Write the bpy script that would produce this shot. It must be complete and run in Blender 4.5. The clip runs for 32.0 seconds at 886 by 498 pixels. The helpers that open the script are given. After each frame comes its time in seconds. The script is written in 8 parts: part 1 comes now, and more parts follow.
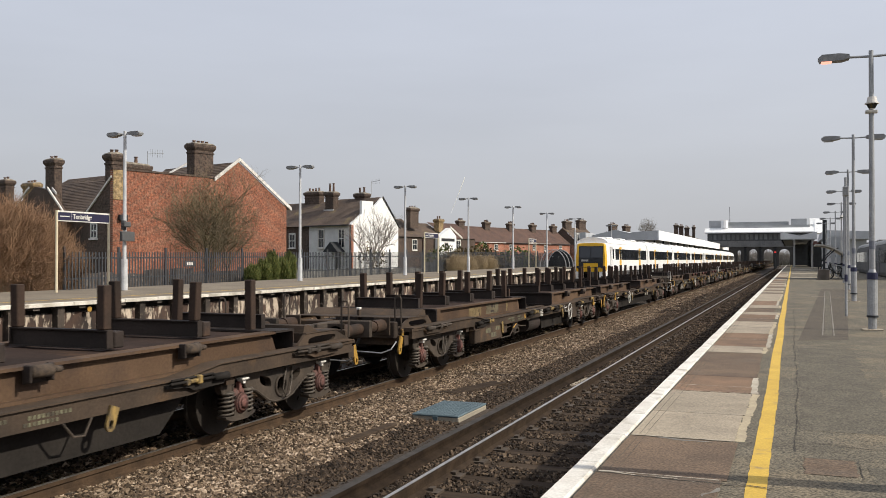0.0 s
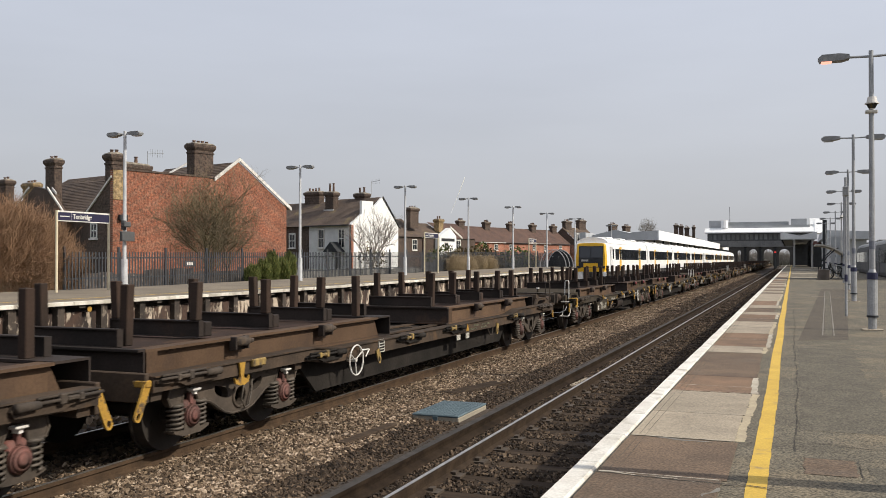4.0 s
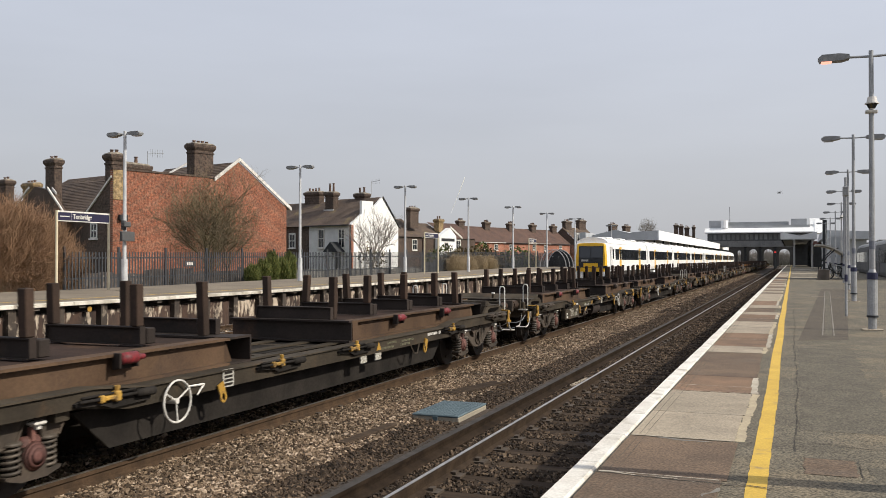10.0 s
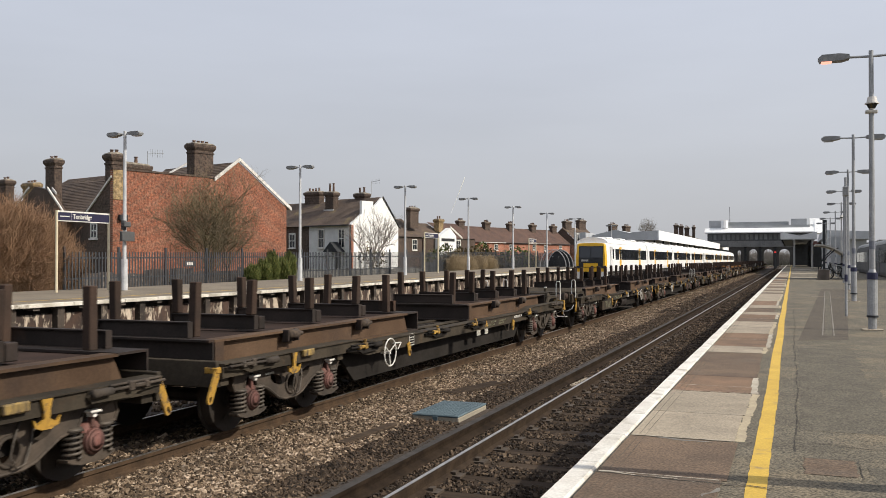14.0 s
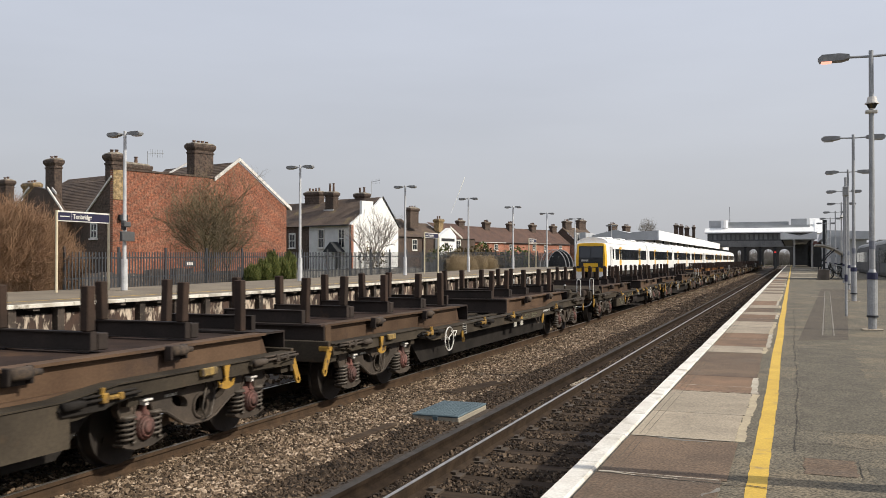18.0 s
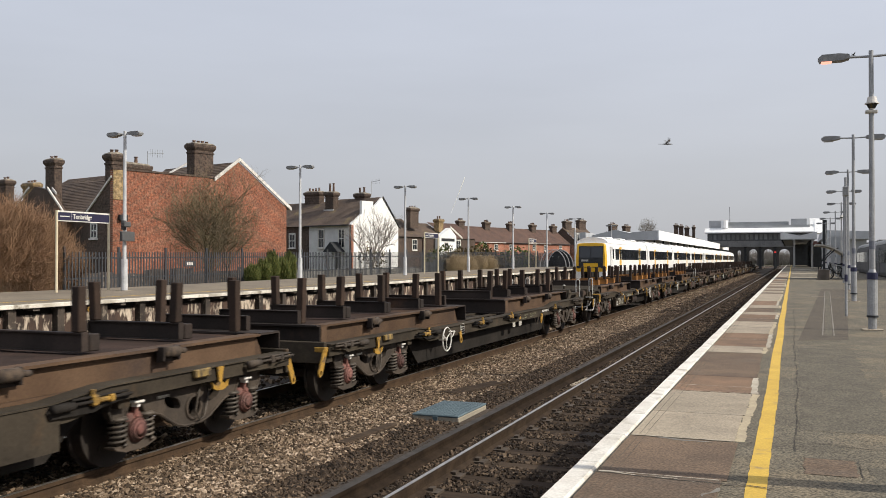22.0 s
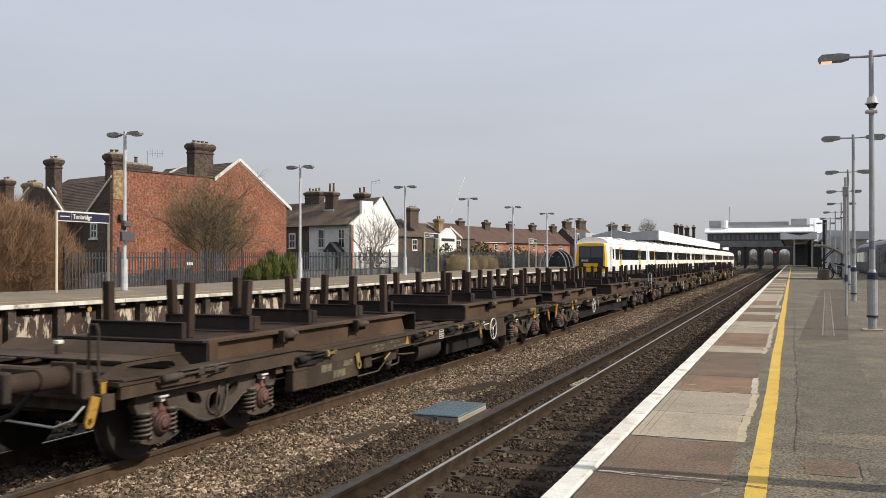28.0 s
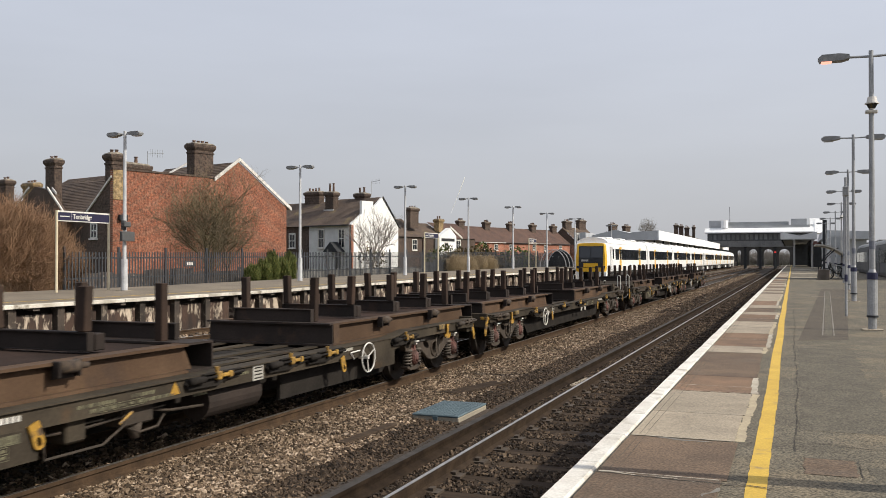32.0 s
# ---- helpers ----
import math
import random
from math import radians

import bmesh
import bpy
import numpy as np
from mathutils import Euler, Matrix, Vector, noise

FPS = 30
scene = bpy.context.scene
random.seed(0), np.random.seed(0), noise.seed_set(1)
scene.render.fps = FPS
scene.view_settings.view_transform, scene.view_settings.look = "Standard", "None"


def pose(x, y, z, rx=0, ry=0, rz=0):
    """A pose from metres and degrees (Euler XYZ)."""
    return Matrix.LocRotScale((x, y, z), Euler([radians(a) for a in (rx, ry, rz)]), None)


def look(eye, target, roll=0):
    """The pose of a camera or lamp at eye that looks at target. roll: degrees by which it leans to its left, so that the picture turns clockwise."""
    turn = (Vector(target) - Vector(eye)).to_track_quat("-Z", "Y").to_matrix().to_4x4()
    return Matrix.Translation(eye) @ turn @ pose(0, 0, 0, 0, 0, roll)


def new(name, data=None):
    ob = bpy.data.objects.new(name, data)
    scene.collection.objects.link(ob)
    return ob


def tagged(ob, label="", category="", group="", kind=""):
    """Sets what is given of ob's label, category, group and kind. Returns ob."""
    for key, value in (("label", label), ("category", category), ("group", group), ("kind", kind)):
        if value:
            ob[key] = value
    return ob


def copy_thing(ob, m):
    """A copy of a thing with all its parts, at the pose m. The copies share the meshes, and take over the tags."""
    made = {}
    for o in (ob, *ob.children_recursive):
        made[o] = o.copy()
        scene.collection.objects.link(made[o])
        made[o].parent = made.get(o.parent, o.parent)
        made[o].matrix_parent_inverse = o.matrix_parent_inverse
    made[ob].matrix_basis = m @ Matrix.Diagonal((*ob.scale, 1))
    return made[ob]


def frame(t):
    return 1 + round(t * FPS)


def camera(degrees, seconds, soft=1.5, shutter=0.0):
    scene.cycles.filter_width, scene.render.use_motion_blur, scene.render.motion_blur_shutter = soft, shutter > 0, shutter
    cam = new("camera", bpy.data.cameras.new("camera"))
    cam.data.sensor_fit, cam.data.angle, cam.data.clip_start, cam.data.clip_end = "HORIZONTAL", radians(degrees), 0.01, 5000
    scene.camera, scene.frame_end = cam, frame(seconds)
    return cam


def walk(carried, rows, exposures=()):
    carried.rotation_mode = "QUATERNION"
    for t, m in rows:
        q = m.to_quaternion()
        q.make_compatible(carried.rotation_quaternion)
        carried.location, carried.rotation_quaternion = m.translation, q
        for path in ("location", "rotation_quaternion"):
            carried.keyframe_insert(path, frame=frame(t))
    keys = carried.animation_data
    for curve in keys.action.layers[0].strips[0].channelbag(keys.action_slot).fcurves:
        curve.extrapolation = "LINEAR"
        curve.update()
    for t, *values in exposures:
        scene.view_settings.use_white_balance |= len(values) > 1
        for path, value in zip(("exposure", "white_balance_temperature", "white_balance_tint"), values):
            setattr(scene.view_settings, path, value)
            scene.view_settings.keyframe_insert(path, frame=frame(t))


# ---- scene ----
cam = camera(52.78, 32.0, soft=0.55, shutter=0.12)
EYE = (0.0, 0.0, 1.22)
VIEW = look(EYE, (-36.4217, 93.1237, 2.4224))
walk(cam, [(0.0, VIEW), (32.0, VIEW)])

# ---- light ----
SUN_EL, SUN_AZ = radians(37), math.atan2(1.0, 0.06)      # azimuth from +y towards +x
sun_dir = Vector((math.sin(SUN_AZ) * math.cos(SUN_EL), math.cos(SUN_AZ) * math.cos(SUN_EL), math.sin(SUN_EL)))
world = bpy.data.worlds.new("hazy_sky")
scene.world = world
world.use_nodes = True
wn, wl = world.node_tree.nodes, world.node_tree.links
wn.clear()
sky = wn.new("ShaderNodeTexSky")
sky.sky_type, sky.sun_disc = "NISHITA", False
sky.sun_elevation, sky.sun_rotation = SUN_EL, SUN_AZ
sky.air_density, sky.dust_density, sky.ozone_density = 1.0, 4.0, 1.0
back = wn.new("ShaderNodeBackground")
back.inputs[1].default_value = 0.11
# thin high cloud: a pale veil, whiter and a little darker towards the horizon
geo = wn.new("ShaderNodeTexCoord")
sep = wn.new("ShaderNodeSeparateXYZ")
wl.new(geo.outputs["Generated"], sep.inputs[0])
veil = wn.new("ShaderNodeValToRGB")
veil.color_ramp.elements[0].position, veil.color_ramp.elements[0].color = 0.0, (4.9, 4.95, 5.15, 1)
veil.color_ramp.elements[1].position, veil.color_ramp.elements[1].color = 0.36, (6.1, 6.5, 7.5, 1)
cl = wn.new("ShaderNodeTexNoise")
cl.inputs["Scale"].default_value, cl.inputs["Detail"].default_value = 2.2, 5.0
mp = wn.new("ShaderNodeMapping")
mp.inputs["Scale"].default_value = (1.0, 1.0, 5.0)
wl.new(geo.outputs["Generated"], mp.inputs[0])
wl.new(mp.outputs[0], cl.inputs["Vector"])
clr = wn.new("ShaderNodeMapRange")
clr.inputs[1].default_value, clr.inputs[2].default_value, clr.inputs[3].default_value, clr.inputs[4].default_value = 0.3, 0.7, 0.95, 1.05
wl.new(cl.outputs[0], clr.inputs[0])
vm = wn.new("ShaderNodeVectorMath")
vm.operation = "SCALE"
wl.new(sep.outputs[2], veil.inputs[0])
wl.new(veil.outputs[0], vm.inputs[0])
side = wn.new("ShaderNodeMapRange")
side.inputs[1].default_value, side.inputs[2].default_value, side.inputs[3].default_value, side.inputs[4].default_value = -0.6, 0.3, 0.99, 1.09
wl.new(sep.outputs[0], side.inputs[0])
both = wn.new("ShaderNodeMath")
both.operation = "MULTIPLY"
wl.new(clr.outputs[0], both.inputs[0])
wl.new(side.outputs[0], both.inputs[1])
wl.new(both.outputs[0], vm.inputs["Scale"])
mixw = wn.new("ShaderNodeMix")
mixw.data_type = "RGBA"
mixw.inputs[0].default_value = 0.85
wl.new(sky.outputs[0], mixw.inputs[6])
wl.new(vm.outputs[0], mixw.inputs[7])
wl.new(mixw.outputs[2], back.inputs[0])
wo = wn.new("ShaderNodeOutputWorld")
wl.new(back.outputs[0], wo.inputs[0])
sun_l = bpy.data.lights.new("sun", "SUN")
sun_l.energy, sun_l.angle, sun_l.color = 4.3, radians(0.8), (1.0, 0.93, 0.82)
sun = new("sun", sun_l)
sun.matrix_basis = look(sun_dir * 300, (0, 0, 0))
scene.view_settings.exposure = 0.0

# ---- materials ----


def mat(name, col, col2=None, scale=3.0, fine=40.0, rough=0.8, metal=0.0, bump=0.15, mix=(0.35, 0.65), stain=None, stain_at=(0.55, 0.7), stain_scale=1.2,
        rand=0.0, spec=0.4, stretch=(1, 1, 1), grain=0.13):
    """Two scales of colour noise, fine relief, an optional stain colour with its own outline, and a shift of brightness from piece to piece."""
    m = bpy.data.materials.new(name)
    m.use_nodes = True
    n, l = m.node_tree.nodes, m.node_tree.links
    b = n["Principled BSDF"]
    b.inputs["Roughness"].default_value, b.inputs["Metallic"].default_value = rough, metal
    b.inputs["Specular IOR Level"].default_value = spec
    tc = n.new("ShaderNodeTexCoord")
    mpn = n.new("ShaderNodeMapping")
    mpn.inputs["Scale"].default_value = stretch
    l.new(tc.outputs["Object"], mpn.inputs[0])
    oi = n.new("ShaderNodeObjectInfo")
    off = n.new("ShaderNodeVectorMath")
    off.operation = "ADD"
    mul = n.new("ShaderNodeMath")
    mul.operation, mul.inputs[1].default_value = "MULTIPLY", 37.0
    l.new(oi.outputs["Random"], mul.inputs[0])
    l.new(mpn.outputs[0], off.inputs[0])
    l.new(mul.outputs[0], off.inputs[1])
    n1, n2 = n.new("ShaderNodeTexNoise"), n.new("ShaderNodeTexNoise")
    for nn, s, d in ((n1, scale, 6.0), (n2, fine, 3.0)):
        nn.inputs["Scale"].default_value, nn.inputs["Detail"].default_value = s, d
        l.new(off.outputs[0], nn.inputs["Vector"])
    col2 = col2 or tuple(c * 0.72 for c in col)
    r = n.new("ShaderNodeValToRGB")
    r.color_ramp.elements[0].position, r.color_ramp.elements[0].color = mix[0], (*col2, 1)
    r.color_ramp.elements[1].position, r.color_ramp.elements[1].color = mix[1], (*col, 1)
    l.new(n1.outputs[0], r.inputs[0])
    last = r.outputs[0]
    if stain:
        n3 = n.new("ShaderNodeTexNoise")
        n3.inputs["Scale"].default_value, n3.inputs["Detail"].default_value = stain_scale, 8.0
        n3.inputs["Roughness"].default_value = 0.62
        l.new(off.outputs[0], n3.inputs["Vector"])
        rs = n.new("ShaderNodeMapRange")
        rs.inputs[1].default_value, rs.inputs[2].default_value = stain_at
        l.new(n3.outputs[0], rs.inputs[0])
        ms = n.new("ShaderNodeMix")
        ms.data_type = "RGBA"
        l.new(rs.outputs[0], ms.inputs[0])
        l.new(last, ms.inputs[6])
        ms.inputs[7].default_value = (*stain, 1)
        last = ms.outputs[2]
    fm = n.new("ShaderNodeMapRange")
    fm.inputs[1].default_value, fm.inputs[2].default_value, fm.inputs[3].default_value, fm.inputs[4].default_value = 0.3, 0.7, 1 - grain, 1 + grain
    l.new(n2.outputs[0], fm.inputs[0])
    val = fm.outputs[0]
    if rand:
        rr = n.new("ShaderNodeMapRange")
        rr.inputs[3].default_value, rr.inputs[4].default_value = 1 - rand, 1 + rand
        l.new(oi.outputs["Random"], rr.inputs[0])
        mm = n.new("ShaderNodeMath")
        mm.operation = "MULTIPLY"
        l.new(val, mm.inputs[0])
        l.new(rr.outputs[0], mm.inputs[1])
        val = mm.outputs[0]
    sc = n.new("ShaderNodeVectorMath")
    sc.operation = "SCALE"
    l.new(last, sc.inputs[0])
    l.new(val, sc.inputs["Scale"])
    l.new(sc.outputs[0], b.inputs["Base Color"])
    if bump:
        bp = n.new("ShaderNodeBump")
        bp.inputs["Strength"].default_value, bp.inputs["Distance"].default_value = bump, 0.6 / fine
        l.new(n2.outputs[0], bp.inputs["Height"])
        l.new(bp.outputs[0], b.inputs["Normal"])
    return m


def brick_mat(name, c1, c2, mortar, w=0.225, h=0.075, rough=0.9, axis="y", patch=None):
    """Brickwork in courses, for walls that stay far off. axis: the horizontal axis along which the wall runs."""
    m = mat(name, c1, c2, scale=0.8, fine=25.0, rough=rough, bump=0.0)
    n, l = m.node_tree.nodes, m.node_tree.links
    b = n["Principled BSDF"]
    tc = n.new("ShaderNodeTexCoord")
    sp, cb = n.new("ShaderNodeSeparateXYZ"), n.new("ShaderNodeCombineXYZ")
    l.new(tc.outputs["Object"], sp.inputs[0])
    ad = n.new("ShaderNodeMath")
    ad.operation = "ADD"
    l.new(sp.outputs[0], ad.inputs[0])
    l.new(sp.outputs[1], ad.inputs[1])
    l.new(ad.outputs[0] if axis == "xy" else sp.outputs["xyz".index(axis)], cb.inputs[0])
    l.new(sp.outputs[2], cb.inputs[1])
    bt = n.new("ShaderNodeTexBrick")
    bt.inputs["Scale"].default_value = 1.0
    bt.inputs["Brick Width"].default_value, bt.inputs["Row Height"].default_value, bt.inputs["Mortar Size"].default_value = w, h, 0.007
    bt.inputs["Color1"].default_value, bt.inputs["Color2"].default_value, bt.inputs["Mortar"].default_value = (*c1, 1), (*c2, 1), (*mortar, 1)
    bt.inputs["Bias"].default_value = -0.1
    l.new(cb.outputs[0], bt.inputs["Vector"])
    n1 = n.new("ShaderNodeTexNoise")
    n1.inputs["Scale"].default_value, n1.inputs["Detail"].default_value = 0.55, 7.0
    l.new(tc.outputs["Object"], n1.inputs["Vector"])
    mr = n.new("ShaderNodeMapRange")
    mr.inputs[1].default_value, mr.inputs[2].default_value, mr.inputs[3].default_value, mr.inputs[4].default_value = 0.32, 0.68, 0.78, 1.18
    l.new(n1.outputs[0], mr.inputs[0])
    # clumps of burnt and pale bricks
    n5 = n.new("ShaderNodeTexNoise")
    n5.inputs["Scale"].default_value, n5.inputs["Detail"].default_value = 6.5, 3.0
    l.new(tc.outputs["Object"], n5.inputs["Vector"])
    m5 = n.new("ShaderNodeMapRange")
    m5.inputs[1].default_value, m5.inputs[2].default_value, m5.inputs[3].default_value, m5.inputs[4].default_value = 0.33, 0.67, 0.5, 1.45
    l.new(n5.outputs[0], m5.inputs[0])
    mq = n.new("ShaderNodeMath")
    mq.operation = "MULTIPLY"
    l.new(mr.outputs[0], mq.inputs[0])
    l.new(m5.outputs[0], mq.inputs[1])
    # bleached, mortar-smeared areas
    n6 = n.new("ShaderNodeTexNoise")
    n6.inputs["Scale"].default_value, n6.inputs["Detail"].default_value, n6.inputs["Roughness"].default_value = 0.42, 9.0, 0.72
    l.new(tc.outputs["Object"], n6.inputs["Vector"])
    m6 = n.new("ShaderNodeMapRange")
    m6.inputs[1].default_value, m6.inputs[2].default_value, m6.inputs[3].default_value, m6.inputs[4].default_value = 0.5, 0.72, 0.0, 0.55
    l.new(n6.outputs[0], m6.inputs[0])
    pale_mix = n.new("ShaderNodeMix")
    pale_mix.data_type = "RGBA"
    l.new(m6.outputs[0], pale_mix.inputs[0])
    l.new(bt.outputs[0], pale_mix.inputs[6])
    pale_mix.inputs[7].default_value = (*[0.55 * a + 0.45 * c for a, c in zip(c1, mortar)], 1)
    sc = n.new("ShaderNodeVectorMath")
    sc.operation = "SCALE"
    l.new(pale_mix.outputs[2], sc.inputs[0])
    l.new(mq.outputs[0], sc.inputs["Scale"])
    l.new(sc.outputs[0], b.inputs["Base Color"])
    bp = n.new("ShaderNodeBump")
    bp.inputs["Strength"].default_value, bp.inputs["Distance"].default_value = 0.5, 0.01
    l.new(bt.outputs[1], bp.inputs["Height"])
    bp.invert = True
    l.new(bp.outputs[0], b.inputs["Normal"])
    return m


def island_mat(name, stops, rough=0.9, dirt=None):
    """Loose pieces of one mesh, each with its own tone."""
    m = bpy.data.materials.new(name)
    m.use_nodes = True
    n, l = m.node_tree.nodes, m.node_tree.links
    b = n["Principled BSDF"]
    b.inputs["Roughness"].default_value = rough
    b.inputs["Specular IOR Level"].default_value = 0.25
    g = n.new("ShaderNodeNewGeometry")
    r = n.new("ShaderNodeValToRGB")
    while len(r.color_ramp.elements) < len(stops):
        r.color_ramp.elements.new(0.5)
    for e, (p, c) in zip(r.color_ramp.elements, stops):
        e.position, e.color = p, (*c, 1)
    l.new(g.outputs["Random Per Island"], r.inputs[0])
    tc, n1 = n.new("ShaderNodeTexCoord"), n.new("ShaderNodeTexNoise")
    n1.inputs["Scale"].default_value, n1.inputs["Detail"].default_value = 0.9, 6.0
    l.new(tc.outputs["Object"], n1.inputs["Vector"])
    mr = n.new("ShaderNodeMapRange")
    mr.inputs[1].default_value, mr.inputs[2].default_value, mr.inputs[3].default_value, mr.inputs[4].default_value = 0.3, 0.7, 0.7, 1.25
    l.new(n1.outputs[0], mr.inputs[0])
    sc = n.new("ShaderNodeVectorMath")
    sc.operation = "SCALE"
    l.new(r.outputs[0], sc.inputs[0])
    l.new(mr.outputs[0], sc.inputs["Scale"])
    l.new(sc.outputs[0], b.inputs["Base Color"])
    return m


def glass_mat(name, col, rough=0.06):
    m = bpy.data.materials.new(name)
    m.use_nodes = True
    b = m.node_tree.nodes["Principled BSDF"]
    b.inputs["Base Color"].default_value = (*col, 1)
    b.inputs["Roughness"].default_value = rough
    b.inputs["Specular IOR Level"].default_value = 0.6
    return m


def glow_mat(name, col, strength):
    m = bpy.data.materials.new(name)
    m.use_nodes = True
    b = m.node_tree.nodes["Principled BSDF"]
    b.inputs["Base Color"].default_value = (*col, 1)
    b.inputs["Emission Color"].default_value = (*col, 1)
    b.inputs["Emission Strength"].default_value = strength
    return m


M_ASPHALT = mat("asphalt", (0.132, 0.113, 0.079), (0.094, 0.08, 0.056), scale=2.6, fine=62.0, rough=0.95, bump=0.5, stain=(0.175, 0.14, 0.09), stain_at=(0.5, 0.66), stain_scale=0.9, grain=0.75)
M_ASPH2 = mat("asphalt_patch", (0.116, 0.1, 0.07), (0.09, 0.077, 0.055), scale=3.0, fine=62.0, rough=0.95, bump=0.5, grain=0.57)
M_ASPH3 = mat("asphalt_brown", (0.096, 0.077, 0.053), (0.072, 0.058, 0.041), scale=3.0, fine=62.0, rough=0.95, bump=0.5, grain=0.57)
M_WINCH = mat("winch_red", (0.2, 0.018, 0.022), (0.08, 0.015, 0.015), scale=14.0, rough=0.6)
M_CRACK = mat("asphalt_crack", (0.062, 0.052, 0.04), rough=0.95)
M_SLAB_D = mat("slab_brown", (0.15, 0.101, 0.064), (0.098, 0.067, 0.044), scale=2.4, fine=62.0, rough=0.95, rand=0.12, stain=(0.1, 0.078, 0.058), grain=0.47)
M_SLAB_R = mat("slab_reddish", (0.205, 0.125, 0.075), (0.14, 0.09, 0.056), scale=2.6, fine=62.0, rough=0.95, rand=0.1, grain=0.47)
M_SLAB_P = mat("slab_pale", (0.35, 0.29, 0.21), (0.27, 0.225, 0.165), scale=2.1, fine=62.0, rough=0.95, rand=0.06, stain=(0.22, 0.18, 0.13), stain_at=(0.57, 0.72), grain=0.27)
M_MORTAR = mat("pale_mortar", (0.46, 0.41, 0.32), (0.3, 0.26, 0.2), scale=6.0, fine=60.0, rough=0.95)
M_MORTAR_Y = mat("yellowed_mortar", (0.42, 0.35, 0.23), (0.34, 0.28, 0.19), scale=5.0, fine=60.0, rough=0.95)
M_TRENCH = mat("trench_edging", (0.22, 0.2, 0.165), (0.16, 0.145, 0.12), scale=3.0, fine=60.0, rough=0.95)
M_WHITE_LINE = mat("white_edge_paint", (0.72, 0.69, 0.62), (0.58, 0.54, 0.47), scale=2.0, fine=60.0, rough=0.8, stain=(0.4, 0.36, 0.29), stain_at=(0.53, 0.68), stain_scale=4.5)
M_YELLOW_LINE = mat("yellow_line_paint", (0.58, 0.38, 0.06), (0.50, 0.32, 0.05), scale=3.0, fine=80.0, rough=0.8, stain=(0.28, 0.2, 0.09), stain_at=(0.62, 0.72), stain_scale=5.0)
M_PLAT_WALL = mat("platform_face", (0.12, 0.1, 0.085), (0.07, 0.06, 0.05), scale=2.0, rough=0.95, stain=(0.2, 0.17, 0.14))
M_BALLAST_BASE = mat("ballast_bed", (0.06, 0.043, 0.03), (0.032, 0.024, 0.017), scale=0.5, fine=14.0, rough=1.0, bump=0.9)
M_BALLAST_FAR = mat("ballast_far", (0.12, 0.092, 0.066), (0.07, 0.055, 0.04), scale=6.0, fine=16.0, rough=1.0, bump=1.0)
M_STONE = island_mat("ballast_stone", [(0.0, (0.032, 0.022, 0.014)), (0.4, (0.108, 0.074, 0.046)), (0.8, (0.23, 0.165, 0.108)), (1.0, (0.44, 0.345, 0.25))])
M_STONE_D = island_mat("oily_stone", [(0.0, (0.018, 0.0125, 0.008)), (0.5, (0.05, 0.034, 0.022)), (0.85, (0.09, 0.062, 0.04)), (1.0, (0.16, 0.114, 0.075))])
M_SLEEPER = mat("timber_sleeper", (0.063, 0.045, 0.031), (0.035, 0.025, 0.018), scale=4.0, fine=50.0, rough=0.95, spec=0.08, rand=0.2, stretch=(0.3, 3, 1))
M_CONC_SL = mat("concrete_sleeper", (0.085, 0.07, 0.054), (0.05, 0.042, 0.033), scale=3.0, fine=60.0, rough=0.95, rand=0.15)
M_RAIL_TOP = mat("rail_running_face", (0.56, 0.53, 0.49), (0.42, 0.39, 0.36), scale=6.0, rough=0.36, metal=0.9, bump=0.02)
M_RAIL_SIDE = mat("rail_rust", (0.08, 0.051, 0.031), (0.05, 0.033, 0.021), scale=5.0, rough=0.9, spec=0.1, bump=0.1)
M_RAIL_COND = mat("conductor_rail", (0.036, 0.025, 0.017), (0.02, 0.014, 0.01), scale=5.0, rough=0.9, metal=0.0, spec=0.06, bump=0.05)
M_CONTACT = mat("worn_contact_face", (0.056, 0.049, 0.043), (0.034, 0.03, 0.026), scale=5.0, rough=0.75, metal=0.0, spec=0.15, bump=0.03)
M_CHAIR = mat("rail_chair", (0.075, 0.056, 0.04), scale=8.0, rough=0.9)
M_POT = mat("insulator_pot", (0.13, 0.115, 0.1), rough=0.5)
M_BLUE = mat("blue_grating", (0.105, 0.145, 0.158), (0.07, 0.1, 0.112), scale=3.0, fine=90.0, rough=0.7, stain=(0.25, 0.27, 0.25), stain_at=(0.6, 0.8))
M_FARPLAT = mat("far_asphalt", (0.21, 0.17, 0.12), (0.15, 0.122, 0.088), scale=0.6, fine=40.0, rough=0.95, stain=(0.15, 0.125, 0.09), stain_at=(0.55, 0.7), grain=0.25)
M_RAIL_NEAR = mat("rail_oily", (0.052, 0.036, 0.024), (0.03, 0.021, 0.015), scale=5.0, rough=0.85, spec=0.08, bump=0.1)
M_CONC = mat("concrete", (0.33, 0.29, 0.22), (0.24, 0.21, 0.165), scale=2.0, fine=50.0, rough=0.95, stain=(0.16, 0.14, 0.11))
M_WAGON = mat("wagon_grime", (0.064, 0.0515, 0.0365), (0.036, 0.0295, 0.022), scale=1.6, fine=30.0, rough=0.8, rand=0.12, stain=(0.085, 0.054, 0.032), stain_at=(0.58, 0.75), stain_scale=2.0, spec=0.12)
M_WAGON_B = mat("wagon_brown", (0.076, 0.054, 0.038), (0.043, 0.033, 0.0255), scale=1.6, fine=30.0, rough=0.85, rand=0.12, stain=(0.115, 0.068, 0.036), stain_at=(0.55, 0.75), stain_scale=2.0, spec=0.12)
M_DECK = mat("cradle_floor", (0.055, 0.037, 0.03), (0.034, 0.025, 0.021), scale=1.8, fine=30.0, rough=0.95, rand=0.15, stain=(0.085, 0.052, 0.034), stain_at=(0.58, 0.72), spec=0.05)
